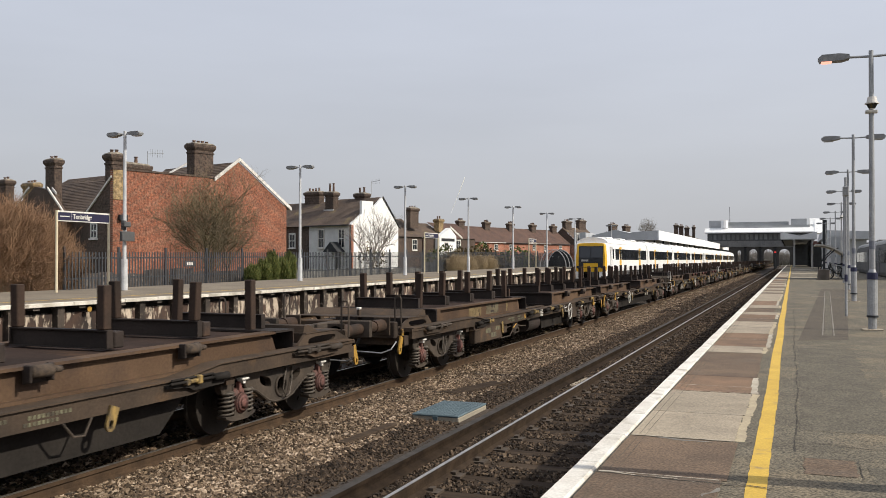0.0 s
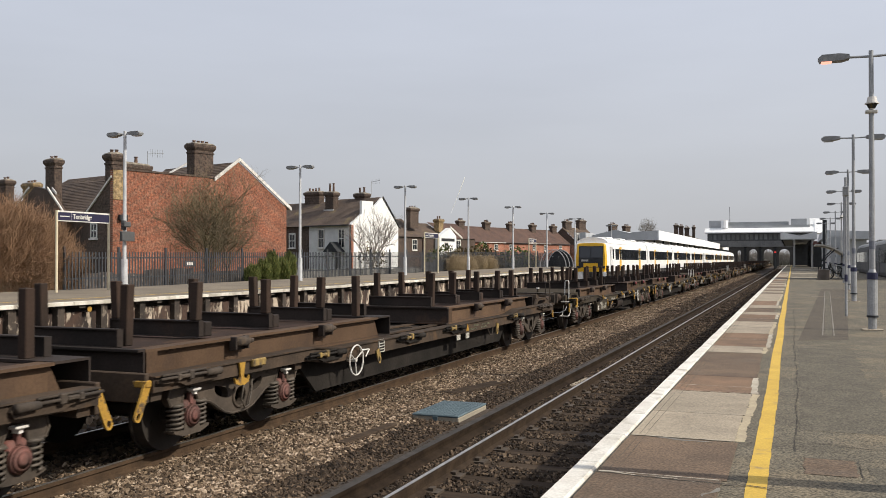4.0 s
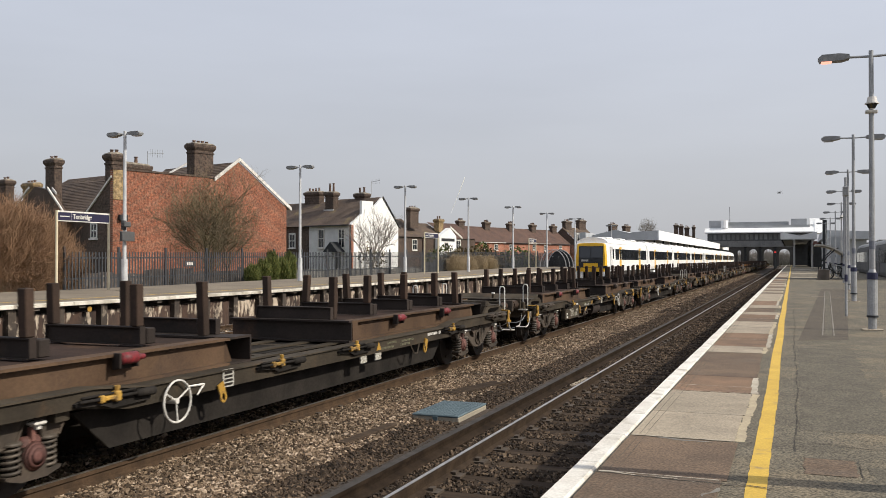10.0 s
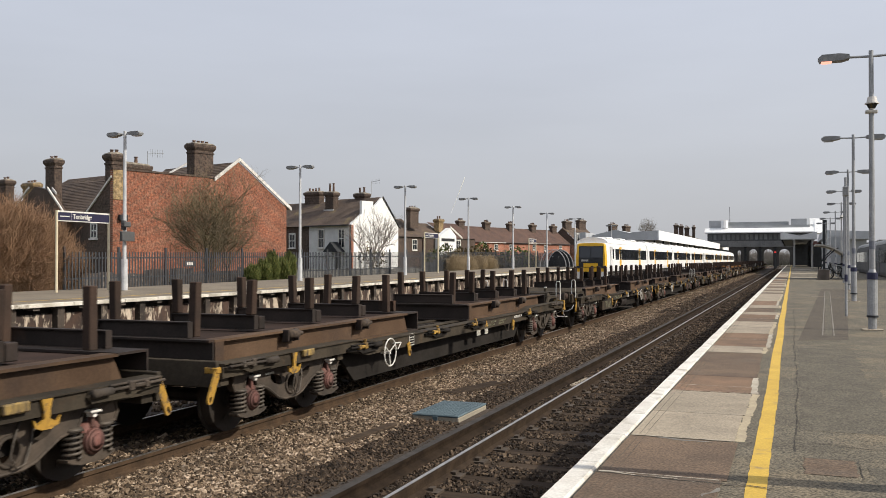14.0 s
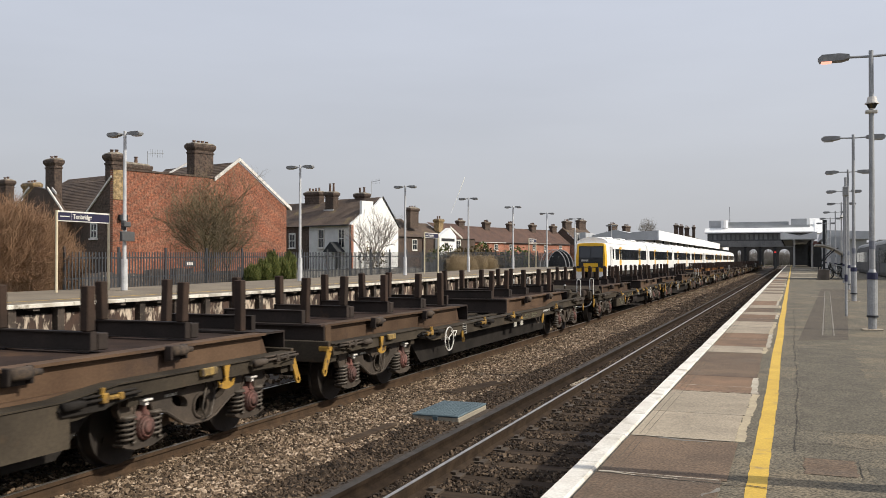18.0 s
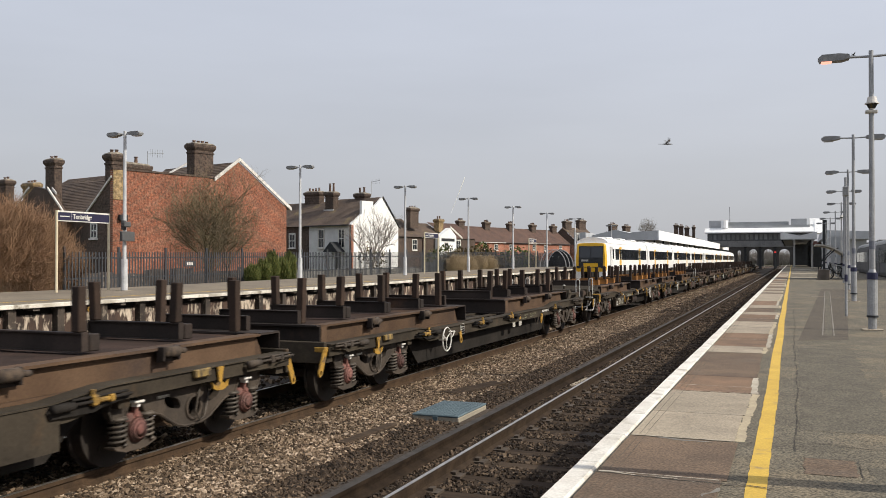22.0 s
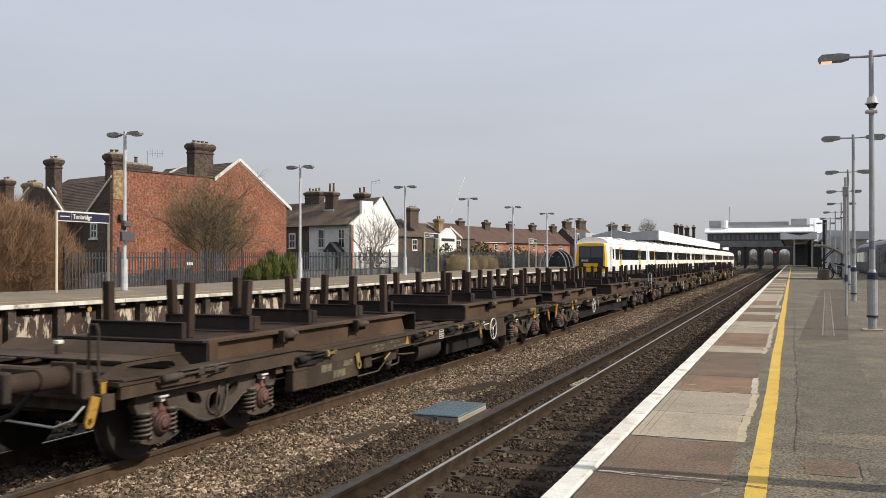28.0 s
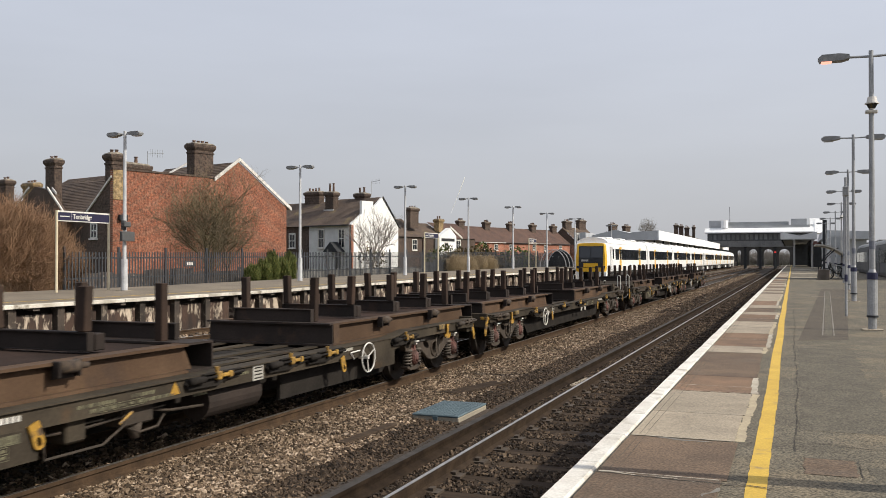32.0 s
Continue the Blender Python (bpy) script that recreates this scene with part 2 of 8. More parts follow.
M_WEB = mat("wound_webbing", (0.085, 0.06, 0.04), (0.035, 0.026, 0.02), scale=18.0, fine=60.0, rough=0.9)
M_HAZARD = mat("faded_hazard_paint", (0.3, 0.2, 0.06), (0.06, 0.045, 0.03), scale=16.0, fine=40.0, rough=0.8, stretch=(1, 1, 0.4))
M_MARK_W = mat("worn_white_marking", (0.5, 0.48, 0.42), (0.2, 0.18, 0.14), scale=30.0, fine=60.0, rough=0.8)
M_CLIP = mat("worn_clip_paint", (0.4, 0.23, 0.035), (0.17, 0.1, 0.03), scale=7.0, fine=50.0, rough=0.7, rand=0.25, stain=(0.06, 0.042, 0.028), stain_at=(0.56, 0.66), stain_scale=9.0)
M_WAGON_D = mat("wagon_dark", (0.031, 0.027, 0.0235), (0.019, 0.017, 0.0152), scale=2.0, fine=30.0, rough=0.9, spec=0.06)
M_BEAM = mat("rusty_beam", (0.105, 0.065, 0.039), (0.07, 0.042, 0.025), scale=1.2, fine=35.0, rough=0.85, rand=0.18, stain=(0.05, 0.034, 0.026), stain_at=(0.52, 0.72), stain_scale=0.8, spec=0.2)
M_BOLSTER = mat("dark_bolster", (0.038, 0.028, 0.023), (0.024, 0.019, 0.016), scale=2.0, fine=35.0, rough=0.8, rand=0.2, stain=(0.075, 0.042, 0.026), stain_at=(0.6, 0.75), spec=0.2)
M_BOLSTER_O = mat("orange_bolster", (0.42, 0.18, 0.035), (0.22, 0.10, 0.03), scale=2.5, fine=35.0, rough=0.75, rand=0.15, stain=(0.08, 0.045, 0.026), stain_at=(0.55, 0.7), stain_scale=3.0)
M_POST = mat("stanchion_rust", (0.05, 0.031, 0.022), (0.03, 0.021, 0.016), scale=2.5, fine=35.0, rough=0.85, rand=0.2, spec=0.2)
M_BUFFER = mat("buffer_rust", (0.058, 0.035, 0.023), (0.028, 0.02, 0.015), scale=3.0, fine=35.0, rough=0.8, spec=0.2)
M_BOGIE = mat("bogie_grime", (0.076, 0.059, 0.045), (0.045, 0.037, 0.03), scale=3.0, fine=30.0, rough=0.85, spec=0.2, rand=0.15)
M_SPRING = mat("spring_steel", (0.11, 0.09, 0.07), (0.06, 0.05, 0.04), scale=6.0, rough=0.6, metal=0.2)
M_AXLEBOX = mat("axlebox_red_brown", (0.17, 0.07, 0.056), (0.085, 0.046, 0.036), scale=5.0, rough=0.75, rand=0.4)
M_WHEEL = mat("wheel_steel", (0.045, 0.037, 0.031), scale=4.0, rough=0.6, metal=0.3)
M_YELLOW = mat("yellow_paint", (0.47, 0.26, 0.03), (0.3, 0.17, 0.03), scale=9.0, rough=0.6, stain=(0.09, 0.06, 0.035), stain_at=(0.5, 0.62), stain_scale=9.0)
M_WHITE = mat("white_paint", (0.68, 0.65, 0.6), (0.52, 0.5, 0.45), scale=5.0, rough=0.6, rand=0.08)
M_STEP = mat("worn_step_paint", (0.5, 0.48, 0.44), (0.25, 0.23, 0.2), scale=9.0, rough=0.7)
M_WHITEWASH = mat("white_render", (0.82, 0.81, 0.78), (0.76, 0.75, 0.72), scale=0.8, fine=40.0, rough=0.85, stain=(0.7, 0.69, 0.64), stain_at=(0.6, 0.8))
# greyer copy of the white render: shade painted in for the wall off the sun
M_RENDER_SHADE = mat("pale_render", (0.62, 0.62, 0.6), (0.54, 0.54, 0.52), scale=1.0, fine=40.0, rough=0.9)
M_GREYPANEL = mat("label_panel", (0.45, 0.43, 0.38), rough=0.7)
M_GREEN_MARK = mat("faded_marking", (0.17, 0.16, 0.095), (0.06, 0.052, 0.034), scale=14.0, rough=0.8)
M_BRICK_RED = brick_mat("red_brick", (0.27, 0.09, 0.046), (0.175, 0.064, 0.038), (0.25, 0.165, 0.115), axis="y")
M_BRICK_T = brick_mat("terrace_brick", (0.36, 0.13, 0.075), (0.25, 0.09, 0.055), (0.33, 0.24, 0.18), axis="y")
M_BRICK_D = brick_mat("sooty_brick", (0.095, 0.062, 0.045), (0.055, 0.038, 0.03), (0.09, 0.075, 0.06), axis="xy")
M_BRICK_BUFF = brick_mat("buff_brick", (0.34, 0.235, 0.11), (0.25, 0.17, 0.085), (0.25, 0.2, 0.13), axis="y")
M_ROOF_BROWN = mat("brown_tiles", (0.12, 0.085, 0.062), (0.08, 0.058, 0.045), scale=0.9, fine=8.0, rough=0.9, bump=0.4, stain=(0.2, 0.155, 0.065), stain_at=(0.58, 0.75), stain_scale=0.5)
M_ROOF_SLATE = mat("grey_tiles", (0.15, 0.12, 0.085), (0.09, 0.072, 0.055), scale=0.9, fine=8.0, rough=0.85, bump=0.4, stain=(0.16, 0.14, 0.09), stain_at=(0.56, 0.72), stain_scale=0.8)
M_ROOF_RED = mat("terrace_tiles", (0.12, 0.07, 0.051), (0.082, 0.05, 0.04), scale=0.6, fine=8.0, rough=0.9, bump=0.4)
M_POTS = mat("clay_pot", (0.17, 0.1, 0.065), (0.1, 0.065, 0.05), scale=5.0, rough=0.85, rand=0.25)
M_LEAD = mat("lead_flashing", (0.5, 0.49, 0.47), rough=0.7)
M_GLASS = glass_mat("window_glass", (0.015, 0.018, 0.02))
M_GLASS_T = glass_mat("train_glass", (0.02, 0.022, 0.026), 0.08)
M_FENCE = mat("fence_dark", (0.046, 0.049, 0.055), (0.032, 0.034, 0.038), scale=5.0, rough=0.6)
M_FENCE_L = mat("weathered_board", (0.19, 0.18, 0.165), (0.11, 0.105, 0.096), scale=3.0, fine=30.0, rough=0.9, rand=0.25, stain=(0.06, 0.055, 0.05), stain_at=(0.56, 0.68), stain_scale=3.0, grain=0.3)
M_FENCE_R = mat("sooty_board", (0.085, 0.07, 0.062), (0.04, 0.034, 0.031), scale=3.0, fine=20.0, rough=0.9, rand=0.3, stain=(0.15, 0.135, 0.12), stain_at=(0.56, 0.68), stain_scale=4.0, grain=0.35)
M_FENCE_G = mat("fence_board", (0.07, 0.07, 0.07), (0.045, 0.045, 0.046), scale=3.0, rough=0.8)
M_TWIG = mat("bare_twigs", (0.3, 0.175, 0.1), (0.17, 0.105, 0.06), scale=1.0, rough=0.95)
M_TWIG_D = mat("dark_twigs", (0.11, 0.078, 0.047), (0.07, 0.052, 0.034), scale=1.0, rough=0.95)
M_TWIG_B = mat("brown_twigs", (0.17, 0.135, 0.075), (0.1, 0.08, 0.048), scale=1.0, rough=0.95)
M_HAY = mat("dry_stalks", (0.36, 0.28, 0.17), (0.22, 0.165, 0.1), scale=1.0, rough=0.95)
M_TWIG_P = mat("pale_twigs", (0.30, 0.27, 0.24), (0.2, 0.18, 0.16), scale=2.0, rough=0.9)
M_LEAF = island_mat("evergreen_leaves", [(0.0, (0.025, 0.042, 0.01)), (0.6, (0.09, 0.11, 0.026)), (1.0, (0.2, 0.19, 0.06))], rough=0.6)
M_SCRUB = island_mat("dry_scrub_leaves", [(0.0, (0.07, 0.05, 0.025)), (0.6, (0.13, 0.1, 0.05)), (1.0, (0.2, 0.16, 0.08))])
M_GRASS = mat("rough_grass", (0.09, 0.085, 0.035), (0.06, 0.055, 0.03), scale=0.5, fine=10.0, rough=1.0, bump=0.8)
M_LAMP_DULL = mat("faded_band", (0.17, 0.18, 0.21), (0.13, 0.14, 0.17), scale=4.0, rough=0.6)
M_LAMP = mat("galvanised_post", (0.33, 0.335, 0.34), (0.27, 0.275, 0.28), scale=4.0, rough=0.55, metal=0.3)
M_LAMP_D = mat("dark_blue_band", (0.018, 0.02, 0.055), rough=0.5)
M_LAMP_HEAD = mat("lantern_grey", (0.26, 0.26, 0.255), (0.19, 0.19, 0.19), scale=5.0, rough=0.5)
M_LENS = mat("lantern_lens", (0.4, 0.38, 0.34), rough=0.2, bump=0)
M_LAMP_GLOW = glow_mat("warm_lamp", (1.0, 0.45, 0.33), 1.25)
M_RED_GLOW = glow_mat("red_signal", (1.0, 0.05, 0.04), 0.9)
M_SIGN_BLUE = mat("sign_navy", (0.018, 0.016, 0.045), (0.016, 0.014, 0.04), rough=0.5, bump=0.0)
M_SIGN_POST = mat("cream_post", (0.6, 0.53, 0.38), (0.5, 0.43, 0.3), scale=4.0, rough=0.6)
M_TRAIN_W = mat("train_white", (0.84, 0.83, 0.8), (0.78, 0.77, 0.74), scale=0.4, fine=30.0, rough=0.45, bump=0.02, stain=(0.62, 0.6, 0.55), stain_at=(0.58, 0.8))
M_TRAIN_Y = mat("train_yellow", (0.78, 0.44, 0.02), (0.7, 0.4, 0.02), scale=2.0, rough=0.45, bump=0.0)
M_TRAIN_ROOF = mat("train_roof", (0.3, 0.3, 0.29), (0.24, 0.24, 0.23), scale=0.7, rough=0.7)
M_TRAIN_UND = mat("underframe_grime", (0.05, 0.042, 0.036), (0.028, 0.025, 0.022), scale=2.0, rough=0.9)
M_TRAIN_G = mat("dark_train_body", (0.105, 0.105, 0.105), (0.075, 0.075, 0.075), scale=1.0, rough=0.7, spec=0.2)
M_CANOPY = mat("canopy_white", (0.88, 0.88, 0.86), (0.82, 0.82, 0.8), scale=0.6, rough=0.7)
# wall and panes kept close in tone: distance haze put into both colours
M_BAND_WALL = mat("window_band", (0.075, 0.077, 0.078), (0.055, 0.057, 0.058), scale=0.6, rough=0.7)
M_BAND_PANE = mat("dusty_pane", (0.15, 0.155, 0.155), (0.1, 0.105, 0.105), scale=0.5, rough=0.4, rand=0.3)
M_CANOPY_G = mat("weathered_fascia", (0.6, 0.6, 0.585), (0.5, 0.5, 0.49), scale=0.5, rough=0.8)
M_GREY_BLD = mat("grey_cladding", (0.36, 0.37, 0.37), (0.30, 0.31, 0.31), scale=0.4, rough=0.8)
M_GIRDER = mat("girder_grey", (0.2, 0.2, 0.195), (0.14, 0.14, 0.137), scale=0.6, rough=0.85, stain=(0.09, 0.085, 0.08))
M_FLAUNCH = mat("weathered_flaunching", (0.3, 0.26, 0.2), (0.16, 0.135, 0.105), scale=3.0, fine=14.0, rough=0.95, bump=0.6, stain=(0.1, 0.085, 0.07), stain_at=(0.5, 0.65))
M_PLUME = island_mat("feathery_green", [(0.0, (0.0432, 0.0612, 0.0158)), (0.6, (0.1152, 0.1368, 0.036)), (1.0, (0.216, 0.2016, 0.0648))], rough=0.7)
M_GREY_ROOF = mat("light_grey_roof", (0.42, 0.43, 0.44), (0.36, 0.37, 0.38), scale=0.5, rough=0.8)
M_DARK_STEEL = mat("dark_steel", (0.03, 0.032, 0.034), (0.02, 0.022, 0.024), scale=2.0, rough=0.8)
M_BRIDGE = brick_mat("bridge_brick", (0.055, 0.05, 0.045), (0.035, 0.032, 0.03), (0.06, 0.055, 0.05), axis="x")
M_POLY = mat("shelter_glazing", (0.3, 0.31, 0.3), rough=0.3)
M_BIRD = mat("bird_dark", (0.035, 0.033, 0.032), (0.025, 0.024, 0.023), scale=8.0, rough=0.8)
M_BIRD_P = mat("bird_grey", (0.28, 0.28, 0.28), (0.2, 0.2, 0.2), scale=8.0, rough=0.8)
M_LABEL_Y = mat("faded_ochre_label", (0.19, 0.142, 0.075), (0.115, 0.084, 0.045), scale=5.0, fine=40.0, rough=0.85, stain=(0.06, 0.042, 0.028), stain_at=(0.58, 0.66), stain_scale=6.0, spec=0.1)
M_LABEL_G = mat("faded_olive_label", (0.145, 0.125, 0.082), (0.085, 0.07, 0.046), scale=4.0, fine=40.0, rough=0.85, stain=(0.06, 0.045, 0.03), stain_at=(0.55, 0.66), stain_scale=5.0, spec=0.1)
M_PATCH = mat("faded_paint", (0.15, 0.142, 0.085), (0.05, 0.042, 0.029), scale=9.0, rough=0.8)
M_LAMP_L = mat("pale_galvanised", (0.55, 0.555, 0.56), (0.44, 0.445, 0.45), scale=4.0, rough=0.5, metal=0.1)
M_COPING = mat("worn_coping_paint", (0.7, 0.66, 0.57), (0.42, 0.38, 0.31), scale=2.2, fine=40.0, rough=0.85, rand=0.22, stain=(0.2, 0.17, 0.13), stain_at=(0.55, 0.66), stain_scale=2.5)
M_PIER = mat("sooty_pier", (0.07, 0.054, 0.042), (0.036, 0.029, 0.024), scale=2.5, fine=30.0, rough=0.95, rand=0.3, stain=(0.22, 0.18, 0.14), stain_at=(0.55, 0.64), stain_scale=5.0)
M_WALL_PAINT = mat("peeling_wall", (0.075, 0.045, 0.032), (0.03, 0.023, 0.02), scale=2.5, fine=30.0, rough=0.95, rand=0.25, stain=(0.42, 0.35, 0.27), stain_at=(0.5, 0.58), stain_scale=4.0, stretch=(1, 1, 0.4))

# ---- mesh helpers ----


def box(bm, x0, x1, y0, y1, z0, z1, bevel=0.0):
    v = [bm.verts.new(p) for p in ((x0, y0, z0), (x1, y0, z0), (x1, y1, z0), (x0, y1, z0), (x0, y0, z1), (x1, y0, z1), (x1, y1, z1), (x0, y1, z1))]
    fs = [bm.faces.new([v[i] for i in q]) for q in ((3, 2, 1, 0), (4, 5, 6, 7), (0, 1, 5, 4), (1, 2, 6, 5), (2, 3, 7, 6), (3, 0, 4, 7))]
    if bevel:
        bmesh.ops.bevel(bm, geom=list({e for f in fs for e in f.edges}), offset=bevel, segments=1, affect="EDGES")
    return bm


def B(*a, bevel=0.0):
    return box(bmesh.new(), *a, bevel=bevel)


def rod(bm, p, q, r, r2=None, seg=8, caps=True):
    p, q = Vector(p), Vector(q)
    r2 = r if r2 is None else r2
    d = (q - p).normalized()
    a = d.cross(Vector((0, 0, 1)) if abs(d.z) < 0.9 else Vector((1, 0, 0))).normalized()
    b = d.cross(a)
    r0 = [bm.verts.new(p + (a * math.cos(t) + b * math.sin(t)) * r) for t in [2 * math.pi * i / seg for i in range(seg)]]
    r1 = [bm.verts.new(q + (a * math.cos(t) + b * math.sin(t)) * r2) for t in [2 * math.pi * i / seg for i in range(seg)]]
    for i in range(seg):
        bm.faces.new((r0[i], r1[i], r1[(i + 1) % seg], r0[(i + 1) % seg]))
    if caps:
        bm.faces.new(r0)
        bm.faces.new(r1[::-1])
    return bm


def tube(bm, pts, r, seg=6, closed=False):
    """A bent rod through the points."""
    pts = [Vector(p) for p in pts]
    n = len(pts)
    rings, a = [], None
    for i in range(n):
        d = pts[(i + 1) % n] - pts[i - 1] if closed else pts[min(i + 1, n - 1)] - pts[max(i - 1, 0)]
        d.normalize()
        if a is None:
            a = d.cross(Vector((0, 0, 1)) if abs(d.z) < 0.9 else Vector((1, 0, 0)))
        a = (a - d * a.dot(d)).normalized()
        b = d.cross(a)
        rings.append([bm.verts.new(pts[i] + (a * math.cos(t) + b * math.sin(t)) * r) for t in [2 * math.pi * j / seg for j in range(seg)]])
    for i in range(n if closed else n - 1):
        p, q = rings[i], rings[(i + 1) % n]
        for j in range(seg):
            bm.faces.new((p[j], p[(j + 1) % seg], q[(j + 1) % seg], q[j]))
    if not closed:
        bm.faces.new(rings[0][::-1])
        bm.faces.new(rings[-1])
    return bm


def ring_x(bm, x, cy, cz, r, w, n=24, seg=6):
    """A round hoop of tube radius w about the x axis."""
    g = []
    for i in range(n):
        a = 2 * math.pi * i / n
        g.append([bm.verts.new((x + w * math.sin(b), cy + (r + w * math.cos(b)) * math.cos(a), cz + (r + w * math.cos(b)) * math.sin(a))) for b in [2 * math.pi * k / seg for k in range(seg)]])
    for i in range(n):
        p, q = g[i], g[(i + 1) % n]
        for k in range(seg):
            bm.faces.new((p[k], q[k], q[(k + 1) % seg], p[(k + 1) % seg]))
    return bm


def tongue(bm, x0, x1, y, z, ln, w, tilt):
    """A round-ended iron tongue with an oval eye, hanging from (y, z) and leaning by tilt metres along y."""
    d = Vector((tilt, -math.sqrt(ln * ln - tilt * tilt))).normalized()
    e = Vector((d.y, -d.x))
    end = [d * (ln - w) + (e * math.cos(a) + d * math.sin(a)) * w for a in [math.pi * k / 8 for k in range(9)]]
    out = [e * w * 0.95] + end + [-e * w * 0.95]
    eye = [d * (ln - w * 1.15) + e * (w * 0.45 * math.cos(a)) + d * (w * 0.75 * math.sin(a)) for a in [2 * math.pi * k / 12 for k in range(12)]]
    return plate(bm, "x", [(y + p.x, z + p.y) for p in out], x0, x1, [[(y + p.x, z + p.y) for p in eye]])


def plate(bm, axis, outline, lo, hi, holes=()):
    """A flat plate of the outline, with holes, between lo and hi on the axis. Points are (y, z), (x, z) or (x, y)."""
    def p3(p, w):
        return {"x": (w, p[0], p[1]), "y": (p[0], w, p[1]), "z": (p[0], p[1], w)}[axis]
    edges, rings = [], []
    for loop in (outline, *holes):
        vs = [bm.verts.new(p3(p, lo)) for p in loop]
        rings.append(vs)
        edges += [bm.edges.new((vs[i], vs[(i + 1) % len(vs)])) for i in range(len(vs))]
    res = bmesh.ops.triangle_fill(bm, use_beauty=True, use_dissolve=False, edges=edges)
    fs = [f for f in res["geom"] if isinstance(f, bmesh.types.BMFace)]
    twin = {v: bm.verts.new(p3([c for i, c in enumerate(v.co) if "xyz"[i] != axis], hi)) for ring in rings for v in ring}
    for f in fs:
        bm.faces.new([twin[v] for v in f.verts][::-1])
    for vs in rings:
        for i in range(len(vs)):
            a, b = vs[i], vs[(i + 1) % len(vs)]
            bm.faces.new((a, b, twin[b], twin[a]))
    bmesh.ops.recalc_face_normals(bm, faces=bm.faces[:])
    return bm


def circle(cx, cy, r, n=12):
    return [(cx + r * math.cos(2 * math.pi * i / n), cy + r * math.sin(2 * math.pi * i / n)) for i in range(n)]


def ibeam(bm, axis, lo, hi, c, z0, z1, w=0.2, tf=0.03, tw=0.03):
    """An I-beam along x or y, centred at c across."""
    h = w / 2
    o = [(c - h, z0), (c + h, z0), (c + h, z0 + tf), (c + tw / 2, z0 + tf), (c + tw / 2, z1 - tf), (c + h, z1 - tf), (c + h, z1), (c - h, z1), (c - h, z1 - tf),
         (c - tw / 2, z1 - tf), (c - tw / 2, z0 + tf), (c - h, z0 + tf)]
    return plate(bm, axis, o, lo, hi)


def mesh_of(name, bm, material, smooth=False):
    me = bpy.data.meshes.new(name)
    bm.normal_update()
    bm.to_mesh(me)
    bm.free()
    me.materials.append(material)
    if smooth:
        for p in me.polygons:
            p.use_smooth = True
    return me


def part(name, bm, material, parent, label="", at=None, smooth=False, kind=""):
    me = bm if isinstance(bm, bpy.types.Mesh) else mesh_of(name, bm, material, smooth)
    ob = new(name, me)
    ob.parent = parent
    if at is not None:
        ob.matrix_basis = at
    return tagged(ob, label=label, kind=kind)


def thing(name, m, label, category, group="", kind="", bm=None, material=None):
    ob = new(name, mesh_of(name, bm, material) if bm else None)
    ob.matrix_basis = m
    return tagged(ob, label=label, category=category, group=group, kind=kind)


def flat(name, bm, material, label="", category="", kind="structure"):
    ob = new(name, mesh_of(name, bm, material))
    return tagged(ob, label=label, category=category, kind=kind)


def raw(name, verts, faces, material):
    me = bpy.data.meshes.new(name)
    me.from_pydata(verts, [], faces)
    me.update()
    me.materials.append(material)
    return me

# ---- ground, tracks and platforms ----
RAIL = -0.915                       # rail top, below the near platform
BED = -1.09                         # ballast between the sleepers
X_NEAR, X_FREIGHT, X_THROUGH, X_LEFT = -2.66, -7.4, -11.1, -14.9
EDGE_R, EDGE_L = -1.21, -16.35


def left_z(y):
    """The far platform rises gently away from us."""
    return 0.19 + 0.0062 * min(max(y - 26.0, 0.0), 50.0)


def sheet(name, xs, ys, zf, material, label, category, kind="structure"):
    bm = bmesh.new()
    g = [[bm.verts.new((x, y, zf(x, y))) for x in xs] for y in ys]
    for j in range(len(ys) - 1):
        for i in range(len(xs) - 1):
            bm.faces.new((g[j][i], g[j][i + 1], g[j + 1][i + 1], g[j + 1][i]))
    return flat(name, bm, material, label, category, kind)


def ground_z(x, y):
    return -0.05 if x < -23.5 else -1.16


sheet("ground", [-2500, -600, -150, -60, -23.6, -23.4, -17, 20, 60, 300, 2500], [-300, -20, 20, 60, 120, 200, 400, 3000], ground_z, M_GRASS, "rough open ground under railway and gardens", "ground")


def bed_z(x, y):
    return BED + 0.03 * noise.noise(Vector((x * 0.7, y * 0.5, 3.0))) + (0.035 if -6.3 < x < -4.3 else 0.0)


sheet("ballast", [-16.3 + 0.6 * i for i in range(26)], [-12, -4] + [0.8 * i for i in range(60)] + [50, 58, 70, 90, 120, 170, 250, 360], bed_z, M_BALLAST_BASE, "grey-brown stone ballast bed between the rails", "ballast")


def rail_line(owner, x, y0, y1, top, running=True, h=0.16, w=0.07, material=None):
    bm = bmesh.new()
    plate(bm, "y", [(x - w, top - h), (x + w, top - h), (x + w * 0.9, top - h + 0.02), (x + 0.012, top - h + 0.045), (x + 0.012, top - 0.05), (x + w / 2, top - 0.04), (x + w / 2, top - 0.004),
                    (x - w / 2, top - 0.004), (x - w / 2, top - 0.04), (x - 0.012, top - 0.05), (x - 0.012, top - h + 0.045), (x - w * 0.9, top - h + 0.02)], y0, y1)
    r = part("rail" if running else "conductor_rail", bm, material or M_RAIL_SIDE, owner, "" if running else "dark conductor rail on insulators")
    if running:
        bm = B(x - 0.017, x + 0.021, y0, y1, top - 0.004, top)
        part("running_face", bm, M_RAIL_TOP, r, "bright worn rail head")
    return r


